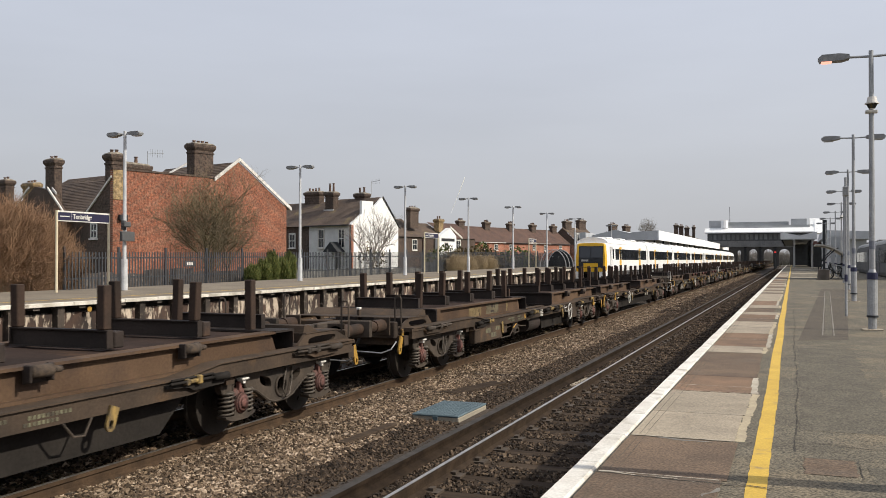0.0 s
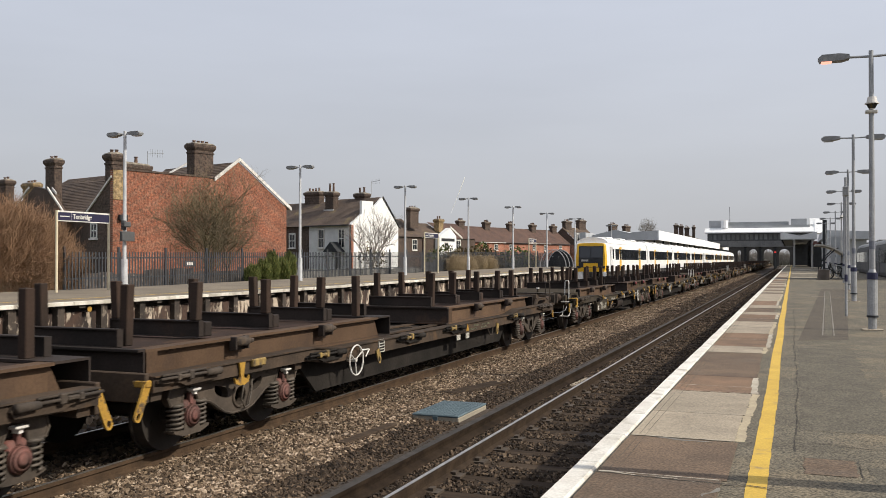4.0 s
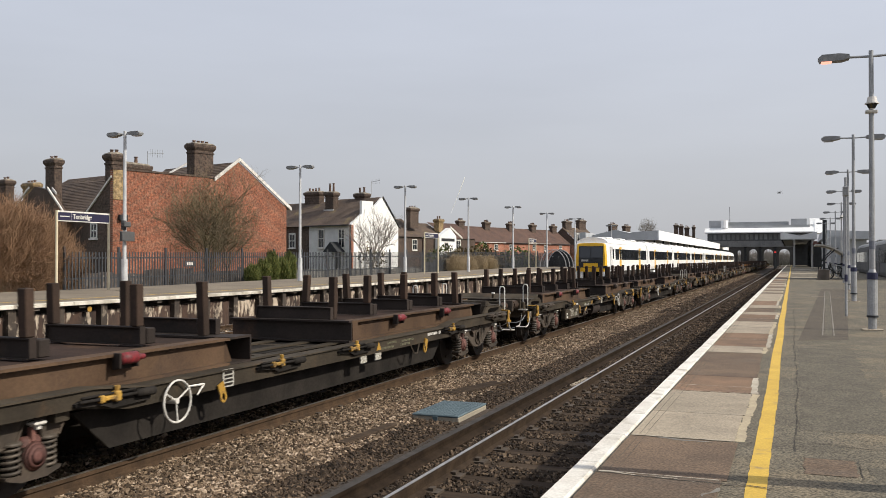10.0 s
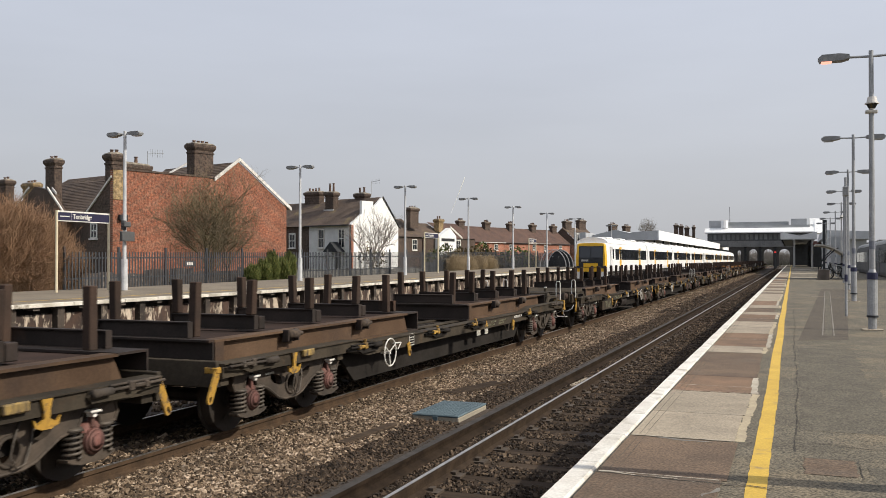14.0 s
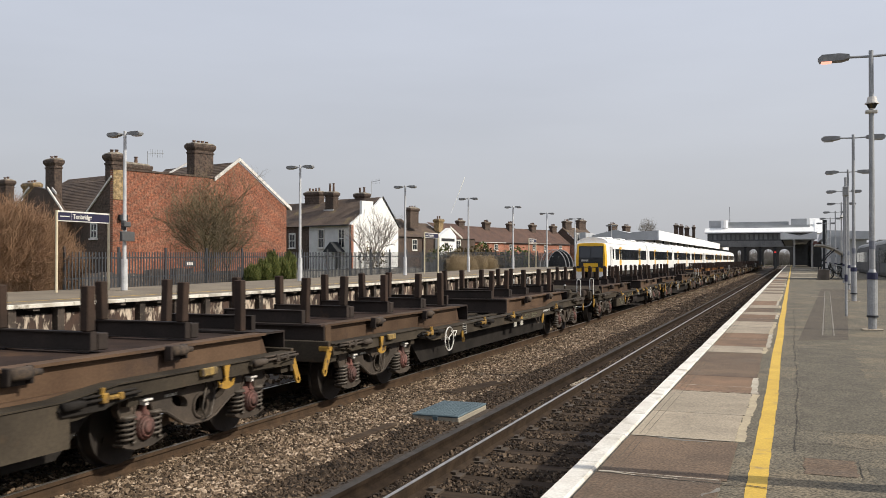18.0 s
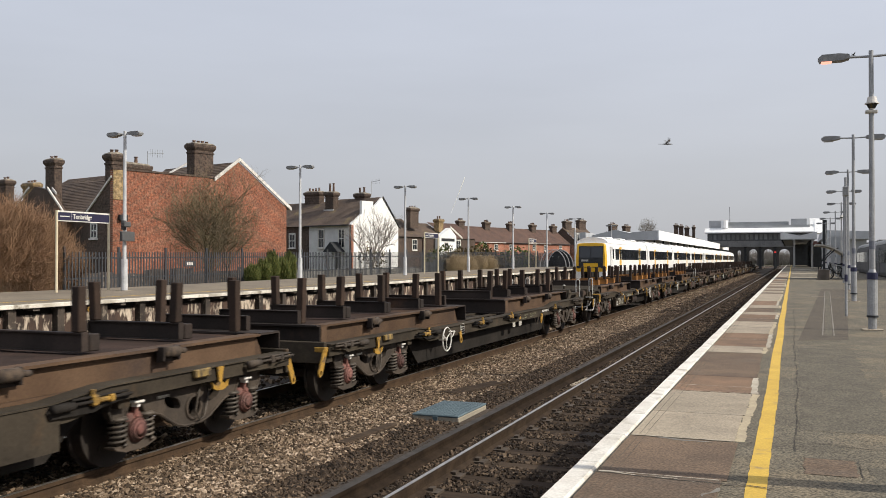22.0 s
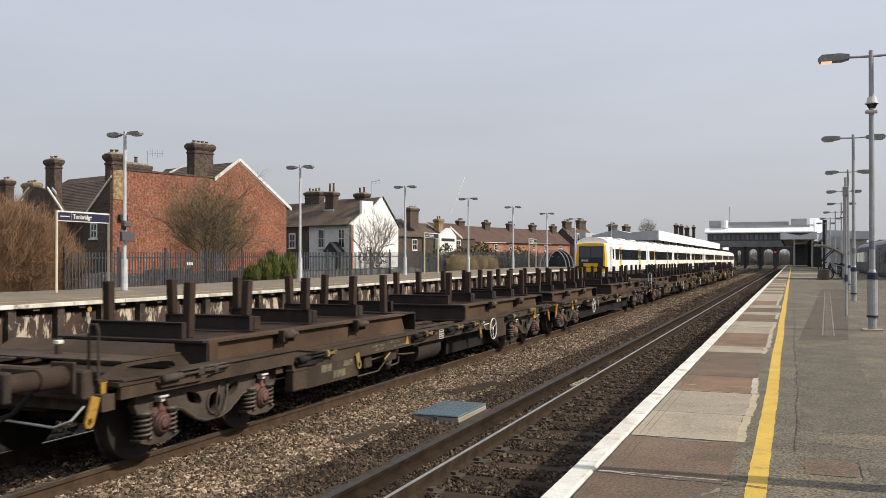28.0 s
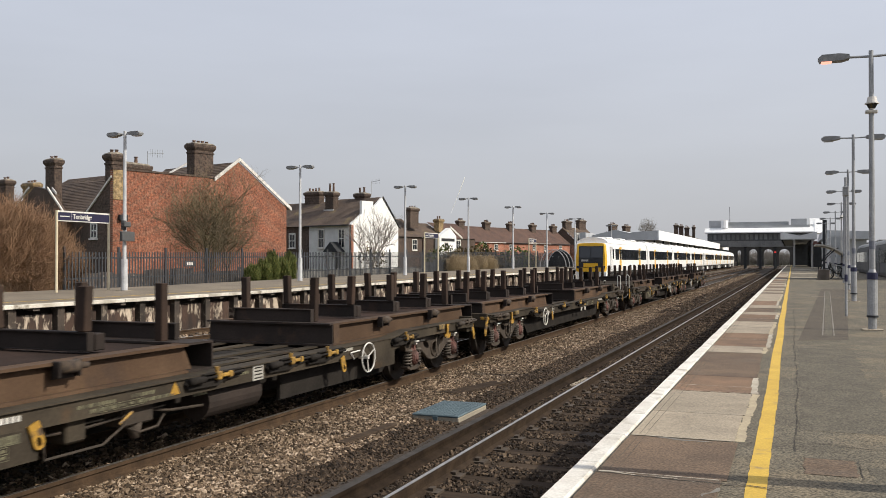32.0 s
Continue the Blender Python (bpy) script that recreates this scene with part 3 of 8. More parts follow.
def track(name, xc, top, label, near, y0=-10.0, y1=360.0, concrete=False, foot=None):
    """Two rails on sleepers; the sleepers that lie near are pieces of their own."""
    t = thing(name, pose(0, 0, 0), label, "railway track", kind="structure")
    for s in (-1, 1):
        rail_line(t, xc + s * 0.7525, y0, y1, top, material=foot)
    zs = top - 0.163
    me = mesh_of("sleeper", B(-1.27, 1.27, -0.125, 0.125, -0.12, 0.0, bevel=0.012), M_CONC_SL if concrete else M_SLEEPER)
    chairs = bmesh.new()
    for s in (-1, 1):
        c = s * 0.7525
        if concrete:
            for k in (-1, 1):
                box(chairs, c + k * 0.085 - 0.03, c + k * 0.085 + 0.03, -0.05, 0.05, 0.0, 0.03)
            continue
        box(chairs, c - 0.19, c + 0.19, -0.09, 0.09, 0.0, 0.025)
        for k in (-1, 1):
            box(chairs, c + k * 0.095 - 0.028, c + k * 0.095 + 0.028, -0.045, 0.045, 0.025, 0.056)
    mc = mesh_of("rail_chair", chairs, M_CHAIR)
    rng = random.Random(name)
    ys = [y0 + 0.7 * i for i in range(int((near[1] - y0) / 0.7))]
    for y in ys:
        if near[0] <= y:
            s = part("sleeper", me, None, t, at=pose(xc + rng.uniform(-0.03, 0.03), y, zs + rng.uniform(-0.006, 0.004), 0, 0, rng.uniform(-0.6, 0.6)))
            part("rail_chair", mc, None, s)
    bm = bmesh.new()
    for i in range(int((230 - near[1]) / 0.7)):
        y = near[1] + 0.7 * i
        box(bm, xc - 1.27, xc + 1.27, y - 0.125, y + 0.125, zs - 0.12, zs)
    part("sleepers_beyond", bm, M_CONC_SL if concrete else M_SLEEPER, t, kind="stuff")
    return t


near_track = track("track_near", X_NEAR, RAIL, "platform line of steel rails on dark timber sleepers", (3.0, 32.0), foot=M_RAIL_NEAR)
cond = rail_line(near_track, -3.83, -10, 330, RAIL + 0.05, running=False, h=0.15, w=0.096, material=M_RAIL_COND)
pot = bmesh.new()
rod(pot, (0, 0, 0), (0, 0, 0.1), 0.07, 0.05, seg=8)
part("contact_face", B(-3.83 - 0.044, -3.83 + 0.044, -10, 330, RAIL + 0.0465, RAIL + 0.0485), M_CONTACT, cond, "worn grey contact face")
pm = mesh_of("insulator_pot", pot, M_POT)
for i in range(24):
    part("insulator_pot", pm, None, cond, at=pose(-3.83, 3.0 + 2.8 * i, BED + 0.0))
track("track_freight", X_FREIGHT, RAIL, "through line of rusty rails under the freight train", (4.0, 40.0), concrete=True)
track("track_through", X_THROUGH, RAIL, "second through line beyond the freight train", (8.0, 22.0), concrete=True)
track("track_far", X_LEFT, RAIL + 0.2, "far platform line where the passenger train stands", (10.0, 28.0))
flat("ballast_far_bank", box(bmesh.new(), EDGE_L + 0.05, X_LEFT + 2.0, -10, 350, -1.2, BED + 0.2), M_BALLAST_FAR, "raised stone ballast under the far platform line", "ballast")

# loose stones: pale between the lines, oily on the near line
STONE = np.array([(-1, -1, -1), (1, -1, -1), (1, 1, -1), (-1, 1, -1), (-1, -1, 1), (1, -1, 1), (1, 1, 1), (-1, 1, 1)], dtype=float) * 0.5
STONE_F = np.array([(3, 2, 1, 0), (4, 5, 6, 7), (0, 1, 5, 4), (1, 2, 6, 5), (2, 3, 7, 6), (3, 0, 4, 7)])


def stones(name, n, xr, yr, zf, size, material, label, seed, power=1.6, keep=None):
    """Angular stones strewn over a strip, closest together where the strip starts."""
    rg = np.random.RandomState(seed)
    y = yr[0] + (yr[1] - yr[0]) * rg.rand(n) ** power
    x = xr[0] + (xr[1] - xr[0]) * rg.rand(n)
    if keep is not None:
        k = keep(x, y)
        x, y = x[k], y[k]
    n = len(x)
    s = size * (0.6 + 0.8 * rg.rand(n, 1, 1)) * (1 + np.clip(y - 14, 0, 60)[:, None, None] * 0.018)
    v = STONE[None] * (1 + 0.55 * (rg.rand(n, 8, 3) - 0.5)) * s * (0.72 + 0.5 * rg.rand(n, 1, 3))
    a = rg.rand(n, 3) * 6.28
    for ax, (i, j) in enumerate(((0, 1), (1, 2), (0, 2))):
        c, sn = np.cos(a[:, ax])[:, None], np.sin(a[:, ax])[:, None]
        p, q = v[:, :, i].copy(), v[:, :, j].copy()
        v[:, :, i], v[:, :, j] = p * c - q * sn, p * sn + q * c
    z = np.array([zf(float(p), float(q)) for p, q in zip(x, y)]) + (rg.rand(n) - 0.25) * size * 0.5
    v += np.stack([x, y, z], 1)[:, None, :]
    f = (STONE_F[None] + 8 * np.arange(n)[:, None, None]).reshape(-1, 4)
    ob = new(name, raw(name, v.reshape(-1, 3).tolist(), f.tolist(), material))
    return tagged(ob, label, "ballast stones", kind="stuff")


def off_box(x, y):
    return ~((x > -5.08) & (x < -4.3) & (y > 11.65) & (y < 12.95))


stones("ballast_stones_pale", 98000, (-6.6, -4.9), (4.0, 46.0), bed_z, 0.034, M_STONE, "loose pale tan ballast stones between the lines", 1, keep=off_box)
stones("ballast_stones_mid", 42000, (-5.15, -3.95), (4.0, 40.0), bed_z, 0.031, M_STONE_D, "dark oily ballast stones beside the conductor rail", 2, keep=off_box)
stones("ballast_stones_near", 64000, (-3.75, -1.3), (4.0, 34.0), lambda x, y: BED + 0.004, 0.031, M_STONE_D, "dark oily ballast stones on the near line", 3, keep=lambda x, y: (np.abs((y + 10.35) % 0.7 - 0.35) > 0.14) | (np.sin(x * 7.0 + y * 3.1) > 0.96))
# dirty stones, dark also to paint in the shade under the train
stones("ballast_stones_freight", 18000, (-8.8, -6.6), (4.0, 40.0), bed_z, 0.045, M_STONE_D, "dirty ballast stones under the freight line, darkened for the train's shade", 4)
# paler stones paint the strip of light that reaches in past the rail
stones("ballast_stones_verge", 11000, (-7.6, -6.72), (4.0, 40.0), bed_z, 0.042, M_STONE, "tan ballast stones inside the freight line's rail, pale for the lit strip", 8)
stones("ballast_stones_gap", 15000, (-3.98, -3.47), (4.0, 34.0), lambda x, y: BED + (0.02 if abs(x + 3.83) < 0.09 else 0.05), 0.03, M_STONE_D, "dark oily ballast stones between the rails", 9)
stones("ballast_stones_far", 9000, (-16.0, -9.0), (9.0, 45.0), lambda x, y: BED + (0.2 if x < -12.9 else 0.02), 0.06, M_STONE, "loose ballast stones on the far lines", 5)

def ribbon(xf, w, y0, y1, step, z, seed, wob=0.006):
    bm, rg = bmesh.new(), random.Random(seed)
    row = []
    yy = y0
    while yy <= y1:
        c = xf(yy)
        row.append((bm.verts.new((c - w / 2 + rg.uniform(-wob, wob), yy, z)), bm.verts.new((c + w / 2 + rg.uniform(-wob, wob), yy, z))))
        yy += step
    for (a, b), (c, d) in zip(row, row[1:]):
        bm.faces.new((a, b, d, c))
    return bm


# near platform: one slab of asphalt with a coping, a painted edge and a yellow line
platform = flat("platform_near", box(bmesh.new(), -1.06, 5.95, -12, 215, -1.14, 0.0), M_ASPHALT, "worn grey asphalt island platform", "platform")
flat("platform_face_near", box(bmesh.new(), -1.14, -1.062, -12, 215, -1.15, -0.11), M_PLAT_WALL, "dirty dark platform side wall", "wall")
cop = mesh_of("coping_stone", B(-0.085, 0.05, -0.448, 0.448, -0.1, 0.004, bevel=0.012), M_WHITE_LINE)
rng = random.Random(5)
for i in range(-13, 110):
    part("coping_stone", cop, None, platform, at=pose(-1.13 + rng.uniform(-0.003, 0.003), 2.2 + 0.9 * i, rng.uniform(-0.002, 0.002), 0, rng.uniform(-0.4, 0.4), rng.uniform(-0.15, 0.15)))
flat("coping_beyond", box(bmesh.new(), -1.2, -1.06, 101.2, 215, -0.1, 0.004), M_WHITE_LINE, "white painted platform edge", "platform edge")
# paving behind the edge, in patches of different ages
PAVE = [(-12.0, -8.6, "R"), (-8.6, -5.4, "D"), (-5.4, -2.2, "P"), (-2.2, 0.2, "D"), (0.2, 2.6, "R"), (2.6, 4.2, "D"), (4.2, 5.15, "D"), (5.15, 6.25, "D"), (6.28, 7.35, "P"), (7.36, 8.56, "P"), (8.58, 9.0, "R"), (9.0, 9.75, "R"), (9.76, 10.9, "D"), (10.9, 12.3, "D"), (12.32, 13.2, "P"), (13.2, 14.4, "R"),
        (14.4, 15.6, "R"), (15.62, 17.0, "P"), (17.0, 18.6, "P"), (18.62, 19.6, "D"), (19.6, 21.0, "R"), (21.0, 22.0, "P"), (22.0, 24.0, "D"), (24.0, 25.4, "P"), (25.4, 28.0, "R"), (28.0, 29.5, "P")]
y = 29.5
while y < 90:
    d = rng.uniform(1.2, 2.8)
    PAVE.append((y, y + d, rng.choice("DRPP")))
    y += d
for y0, y1, k in PAVE:
    inner = -0.36 + rng.uniform(-0.05, 0.05) * (0.4 if 6.0 < y0 < 20.0 else 1.0)
    bm = box(bmesh.new(), -1.052, inner, y0 + 0.001, y1 - 0.001, -0.05, 0.0045)
    part("paving_slab", bm, {"D": M_SLAB_D, "R": M_SLAB_R, "P": M_SLAB_P}[k], platform)
    if k in "RP" and (rng.random() < 0.7 or 6.0 < y0 < 20.0):
        part("mortar_patch", ribbon(lambda yy: inner + 0.03 + 0.008 * math.sin(yy * 9), 0.062, y0 + rng.uniform(-0.02, 0.03), y1 + 0.02, 0.03, 0.0022, rng.random(), 0.007), M_MORTAR_Y if k == "P" else M_MORTAR, platform)
    if k != "D" or rng.random() < 0.4:
        bm, xx, row = bmesh.new(), -1.04, []
        while xx < inner:
            wv = rng.uniform(0.002, 0.011)
            row.append((bm.verts.new((xx, y0 - wv, 0.0058)), bm.verts.new((xx, y0 + wv, 0.0058))))
            xx += 0.06
        for (a, b), (c, d) in zip(row, row[1:]):
            bm.faces.new((a, c, d, b))
        part("mortar_joint", bm, M_MORTAR, platform)


for gx in (-1.0, -0.95):
    flat("edge_groove", ribbon(lambda yy: gx + 0.004 * math.sin(yy * 1.7 + gx * 40), 0.0035, 4.0, 22.0, 0.25, 0.0055, 30, 0.0016), M_ASPH3, "thin scored line along the paving", "groove")
flat("yellow_line", ribbon(lambda yy: -0.172 - 0.0012 * min(max(yy, 0.0), 20) + 0.005 * math.sin(yy * 0.9), 0.108, -12.0, 200.0, 0.1, 0.0018, 8, 0.004), M_YELLOW_LINE, "worn yellow painted safety line on the platform", "painted line")
flat("asphalt_seam", ribbon(lambda yy: 0.03 + 0.012 * math.sin(yy * 0.8) + 0.008 * math.sin(yy * 3.7), 0.006, 6.1, 60.0, 0.07, 0.0034, 9, 0.007), M_CRACK, "dark sealed crack along the platform asphalt", "crack")
flat("asphalt_trench", ribbon(lambda yy: 0.02 + 0.033 * yy, 0.12, 15.6, 38.0, 0.5, 0.0034, 10, 0.004), M_ASPH2, "dark reinstated trench in the asphalt", "asphalt patch")
for dx in (-0.085, 0.085):
    flat("trench_edge", ribbon(lambda yy: 0.02 + 0.033 * yy + dx, 0.02, 15.6, 38.0, 0.5, 0.0038, 11, 0.003), M_TRENCH, "pale trench edging strip in the asphalt", "edging strip")
flat("trench_cross", box(bmesh.new(), 0.55, 1.75, 31.7, 31.85, -0.02, 0.006), M_SLAB_P, "pale edging strip across the trench", "edging strip")
for x0, x1, y0, y1 in ((0.06, 0.72, 6.9, 13.4), (1.1, 5.9, 42, 52)):
    flat("asphalt_patch", ribbon(lambda yy: (x0 + x1) / 2 + 0.02 * math.sin(yy * 2.3), x1 - x0, y0, y1, 0.14, 0.0016, 41, 0.022), M_ASPH2, "darker asphalt repair patch", "asphalt patch")
bm = bmesh.new()
bm.faces.new([bm.verts.new((x, y, 0.002)) for x, y in ((0.08, 14.5), (0.79, 14.9), (2.14, 40.7), (1.11, 40.3))])
flat("asphalt_patch", bm, M_ASPH3, "long dark brown asphalt reinstatement around the trench", "asphalt patch")
def crack_line(a, b, width, z, seed, material, name, label, swell=False):
    """A thin ragged line from a to b on the paving; with swell, a smear that is widest in the middle."""
    bm, rg, row = bmesh.new(), random.Random(seed), []
    n = 9 if swell else 28
    d = Vector((b[0] - a[0], b[1] - a[1]))
    nrm = Vector((-d.y, d.x)).normalized()
    for i in range(n + 1):
        c = Vector(a) + d * (i / n) + nrm * noise.noise(Vector((i * 0.23, seed * 3.1, 0.0))) * width * 2.0
        w = width * rg.uniform(0.45, 1.0) * (math.sin(math.pi * (i + 0.5) / (n + 1)) ** 0.6 if swell else 0.7)
        row.append((bm.verts.new((*(c - nrm * w), z)), bm.verts.new((*(c + nrm * w), z))))
    for (p, q), (r, s) in zip(row, row[1:]):
        bm.faces.new((p, r, s, q))
    return flat(name, bm, material, label, "crack")


crack_line((0.04, 8.66), (0.5, 8.5), 0.006, 0.0035, 1, M_CRACK, "asphalt_crack", "thin dark crack across the asphalt")
crack_line((0.36, 5.45), (0.37, 5.97), 0.005, 0.0035, 2, M_CRACK, "asphalt_crack", "thin dark crack beside a patch")
crack_line((0.06, 5.95), (0.36, 5.97), 0.004, 0.0035, 3, M_CRACK, "asphalt_crack", "thin dark crack beside a patch")
crack_line((-0.43, 4.76), (-0.385, 4.98), 0.02, 0.0066, 4, M_TRENCH, "mortar_spill", "pale mortar spill by the paving", True)
crack_line((-0.88, 6.22), (-0.5, 6.2), 0.026, 0.0064, 5, M_TRENCH, "mortar_smear", "pale mortar smear along a paving joint", True)
crack_line((-1.05, 5.11), (-0.1, 5.06), 0.012, 0.0068, 6, M_CRACK, "paving_crack", "dark open crack across the paving")
crack_line((0.1, 6.45), (0.62, 6.3), 0.008, 0.0035, 7, M_CRACK, "asphalt_crack", "thin dark crack across the asphalt")
flat("asphalt_patch", ribbon(lambda yy: 0.205, 0.29, 5.5, 5.94, 0.04, 0.0024, 42, 0.012), M_SLAB_D, "small brown asphalt repair patch", "asphalt patch")
flat("asphalt_patch", ribbon(lambda yy: 0.66 + 0.02 * math.sin(yy * 5), 0.5, 4.6, 5.85, 0.06, 0.0016, 43, 0.018), M_ASPH2, "darker asphalt repair patch", "asphalt patch")
# pale slabs painted in for the sunlit strips between shadows on the platform
for i, yb in enumerate((64, 82, 101, 118)):
    flat("paving_band", box(bmesh.new(), -0.05, 2.2, yb, yb + 4, -0.02, 0.005), M_SLAB_P, "pale band across the platform, sunlight between shadows laid as slabs", "paving")

# far platform
bm = bmesh.new()
ys = [-10, 26] + [26 + 10 * i for i in range(1, 6)] + [300]
prof = [(EDGE_L, -0.08), (EDGE_L, 0.0), (EDGE_L - 0.35, 0.004), (-22.6, 0.03), (-22.6, -1.3)]
g = [[bm.verts.new((x, yy, left_z(yy) + dz)) for x, dz in prof] for yy in ys]
for j in range(len(ys) - 1):
    for i in range(len(prof) - 1):
        bm.faces.new((g[j][i], g[j + 1][i], g[j + 1][i + 1], g[j][i + 1]))
platform_far = flat("platform_far", bm, M_FARPLAT, "pale asphalt surface of the far platform", "platform")
for k in range(60):
    y0 = 8 + 1.8 * k
    zz = left_z(y0 + 0.9)
    part("coping_stone", B(EDGE_L - 0.1, EDGE_L + 0.05, y0 + 0.006, y0 + 1.794, zz - 0.09, zz + 0.008, bevel=0.01), M_COPING, platform_far)
bm = ribbon(lambda yy: -17.45, 0.12, 6, 130, 2.0, 0.0, 3)
for v in bm.verts:
    v.co.z = left_z(v.co.y) + 0.012
part("yellow_line", bm, M_YELLOW_LINE, platform_far, "faded yellow safety line")
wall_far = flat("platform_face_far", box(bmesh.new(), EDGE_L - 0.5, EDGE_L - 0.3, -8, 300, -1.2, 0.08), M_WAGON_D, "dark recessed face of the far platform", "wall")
for k in range(46):
    y0 = 8 + 1.45 * k
    zz = left_z(y0) - 0.16
    part("wall_panel", B(EDGE_L - 0.29, EDGE_L - 0.22, y0 + 0.12, y0 + 1.33, -0.95, zz - 0.1), M_WALL_PAINT, wall_far)
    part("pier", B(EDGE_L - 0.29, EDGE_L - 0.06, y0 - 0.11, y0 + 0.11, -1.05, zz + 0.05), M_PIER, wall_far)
    part("bearer", B(EDGE_L - 0.3, EDGE_L - 0.02, y0 + 0.55, y0 + 0.75, zz, zz + 0.06), M_PLAT_WALL, wall_far)

disc = flat("marker_disc", rod(bmesh.new(), (EDGE_L - 0.06, 17.62, -0.02), (EDGE_L - 0.04, 17.62, -0.02), 0.075, seg=14), M_YELLOW, "small round yellow marker on the platform face", "marker", "")

# blue lid on a concrete pit
pit = thing("cable_pit", pose(-4.69, 12.3, BED), "concrete cable pit with a faded blue grating lid in the ballast", "cable pit")
part("pit_wall", B(-0.35, 0.35, -0.61, 0.61, -0.05, 0.1, bevel=0.01), M_CONC, pit)
lid = part("lid", B(-0.35, 0.35, -0.62, 0.62, 0.102, 0.13, bevel=0.008), M_BLUE, pit, "blue grating lid")
bm = bmesh.new()
for i in range(15):
    box(bm, -0.33 + 0.047 * i - 0.007, -0.33 + 0.047 * i + 0.007, -0.6, 0.6, 0.13, 0.1325)
for i in range(25):
    box(bm, -0.34, 0.34, -0.6 + 0.05 * i - 0.005, -0.6 + 0.05 * i + 0.005, 0.13, 0.1328)
part("lid_ribs", bm, M_BLUE, lid)
part("hasp", B(-0.03, 0.04, -0.64, -0.622, 0.02, 0.11), M_BLUE, pit)
# two dark flat strips sunk among the stones
for (x, yy, sx, sy, a) in ((-5.2, 14.85, 0.16, 0.75, -17), (-5.13, 10.45, 0.07, 0.65, -5)):
    flat("trough_lid", B(-sx, sx, -sy, sy, 0.0, 0.06, bevel=0.01), M_SLEEPER, "dark flat strip lying in the ballast", "concrete slab", "").matrix_basis = pose(x, yy, BED + 0.015, 1, 1, a)
flat("timber_board", B(-0.07, 0.07, -0.55, 0.55, 0, 0.05, bevel=0.01), M_SLAB_P, "pale timber board beside the conductor rail", "board", "").matrix_basis = pose(-3.62, 16.2, BED + 0.03, 0, 0, -3)
bm, row, rg = bmesh.new(), [], random.Random(77)
for i in range(26):
    xx = -1.05 + 0.026 * i
    yy = 5.135 - 0.003 * i + 0.012 * math.sin(i * 0.5) + rg.uniform(-0.008, 0.008)
    wv = 0.012 * (1 - i / 27) * rg.uniform(0.2, 1.4)
    row.append((bm.verts.new((xx, yy - wv, 0.0062)), bm.verts.new((xx, yy + wv, 0.0062))))
for (a, b), (c, d) in zip(row, row[1:]):
    bm.faces.new((a, c, d, b))
flat("mortar_crack", bm, M_MORTAR, "pale ragged mortar crack across the paving", "crack")
stones("ballast_stones_strip", 15000, (-6.6, -5.25), (43.0, 170.0), bed_z, 0.05, M_STONE, "pale tan ballast along the freight line", 6, power=1.5)
stones("ballast_stones_beyond", 9000, (-5.3, -3.95), (38.0, 140.0), bed_z, 0.05, M_STONE_D, "dark ballast beyond, beside the conductor rail", 7, power=1.5)
stones("ballast_stones_line", 9000, (-3.7, -1.3), (33.0, 110.0), lambda x, y: BED - 0.008, 0.045, M_STONE_D, "dark ballast on the near line, further off", 8, power=1.5)

# ---- the freight train ----
S = (180.467, 49.287, 146.240, -185.817, 76.264)
# how far the train runs behind that even course: time, metres, rate
EASE = [(0.0, 0.70, -0.1), (3.0, 0.42, -0.06), (7.0, 0.25, -0.02), (10.0, 0.22, 0.0), (13.0, 0.21, 0.02), (14.5, 0.29, 0.05), (17.5, 0.45, 0.04), (20.0, 0.5, -0.02), (22.0, 0.38, -0.08), (23.5, 0.25, -0.12), (25.0, 0.04, -0.06), (29.0, -0.03, 0.01), (31.0, 0.05, 0.08), (32.0, 0.19, 0.15)]
TWIN, TWIN_0 = 36.23, 30.58         # length of a pair of wagons; centre of the pair at time zero


def run(t):
    """How far the freight train has come, in metres."""
    for (t0, a, m0), (t1, b, m1) in zip(EASE, EASE[1:]):
        if t <= t1:
            break
    h, u = t1 - t0, (t - t0) / (t1 - t0)
    late = a * (1 + 2 * u) * (1 - u) ** 2 + m0 * h * u * (1 - u) ** 2 + b * u * u * (3 - 2 * u) + m1 * h * u * u * (u - 1)
    return sum(c * (t / 32.0) ** (k + 1) for k, c in enumerate(S)) - late


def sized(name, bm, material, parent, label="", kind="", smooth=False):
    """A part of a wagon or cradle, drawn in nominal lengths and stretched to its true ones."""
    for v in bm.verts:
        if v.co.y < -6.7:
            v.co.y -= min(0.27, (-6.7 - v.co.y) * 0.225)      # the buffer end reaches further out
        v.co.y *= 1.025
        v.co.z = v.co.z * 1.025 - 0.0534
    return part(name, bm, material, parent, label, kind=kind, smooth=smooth)


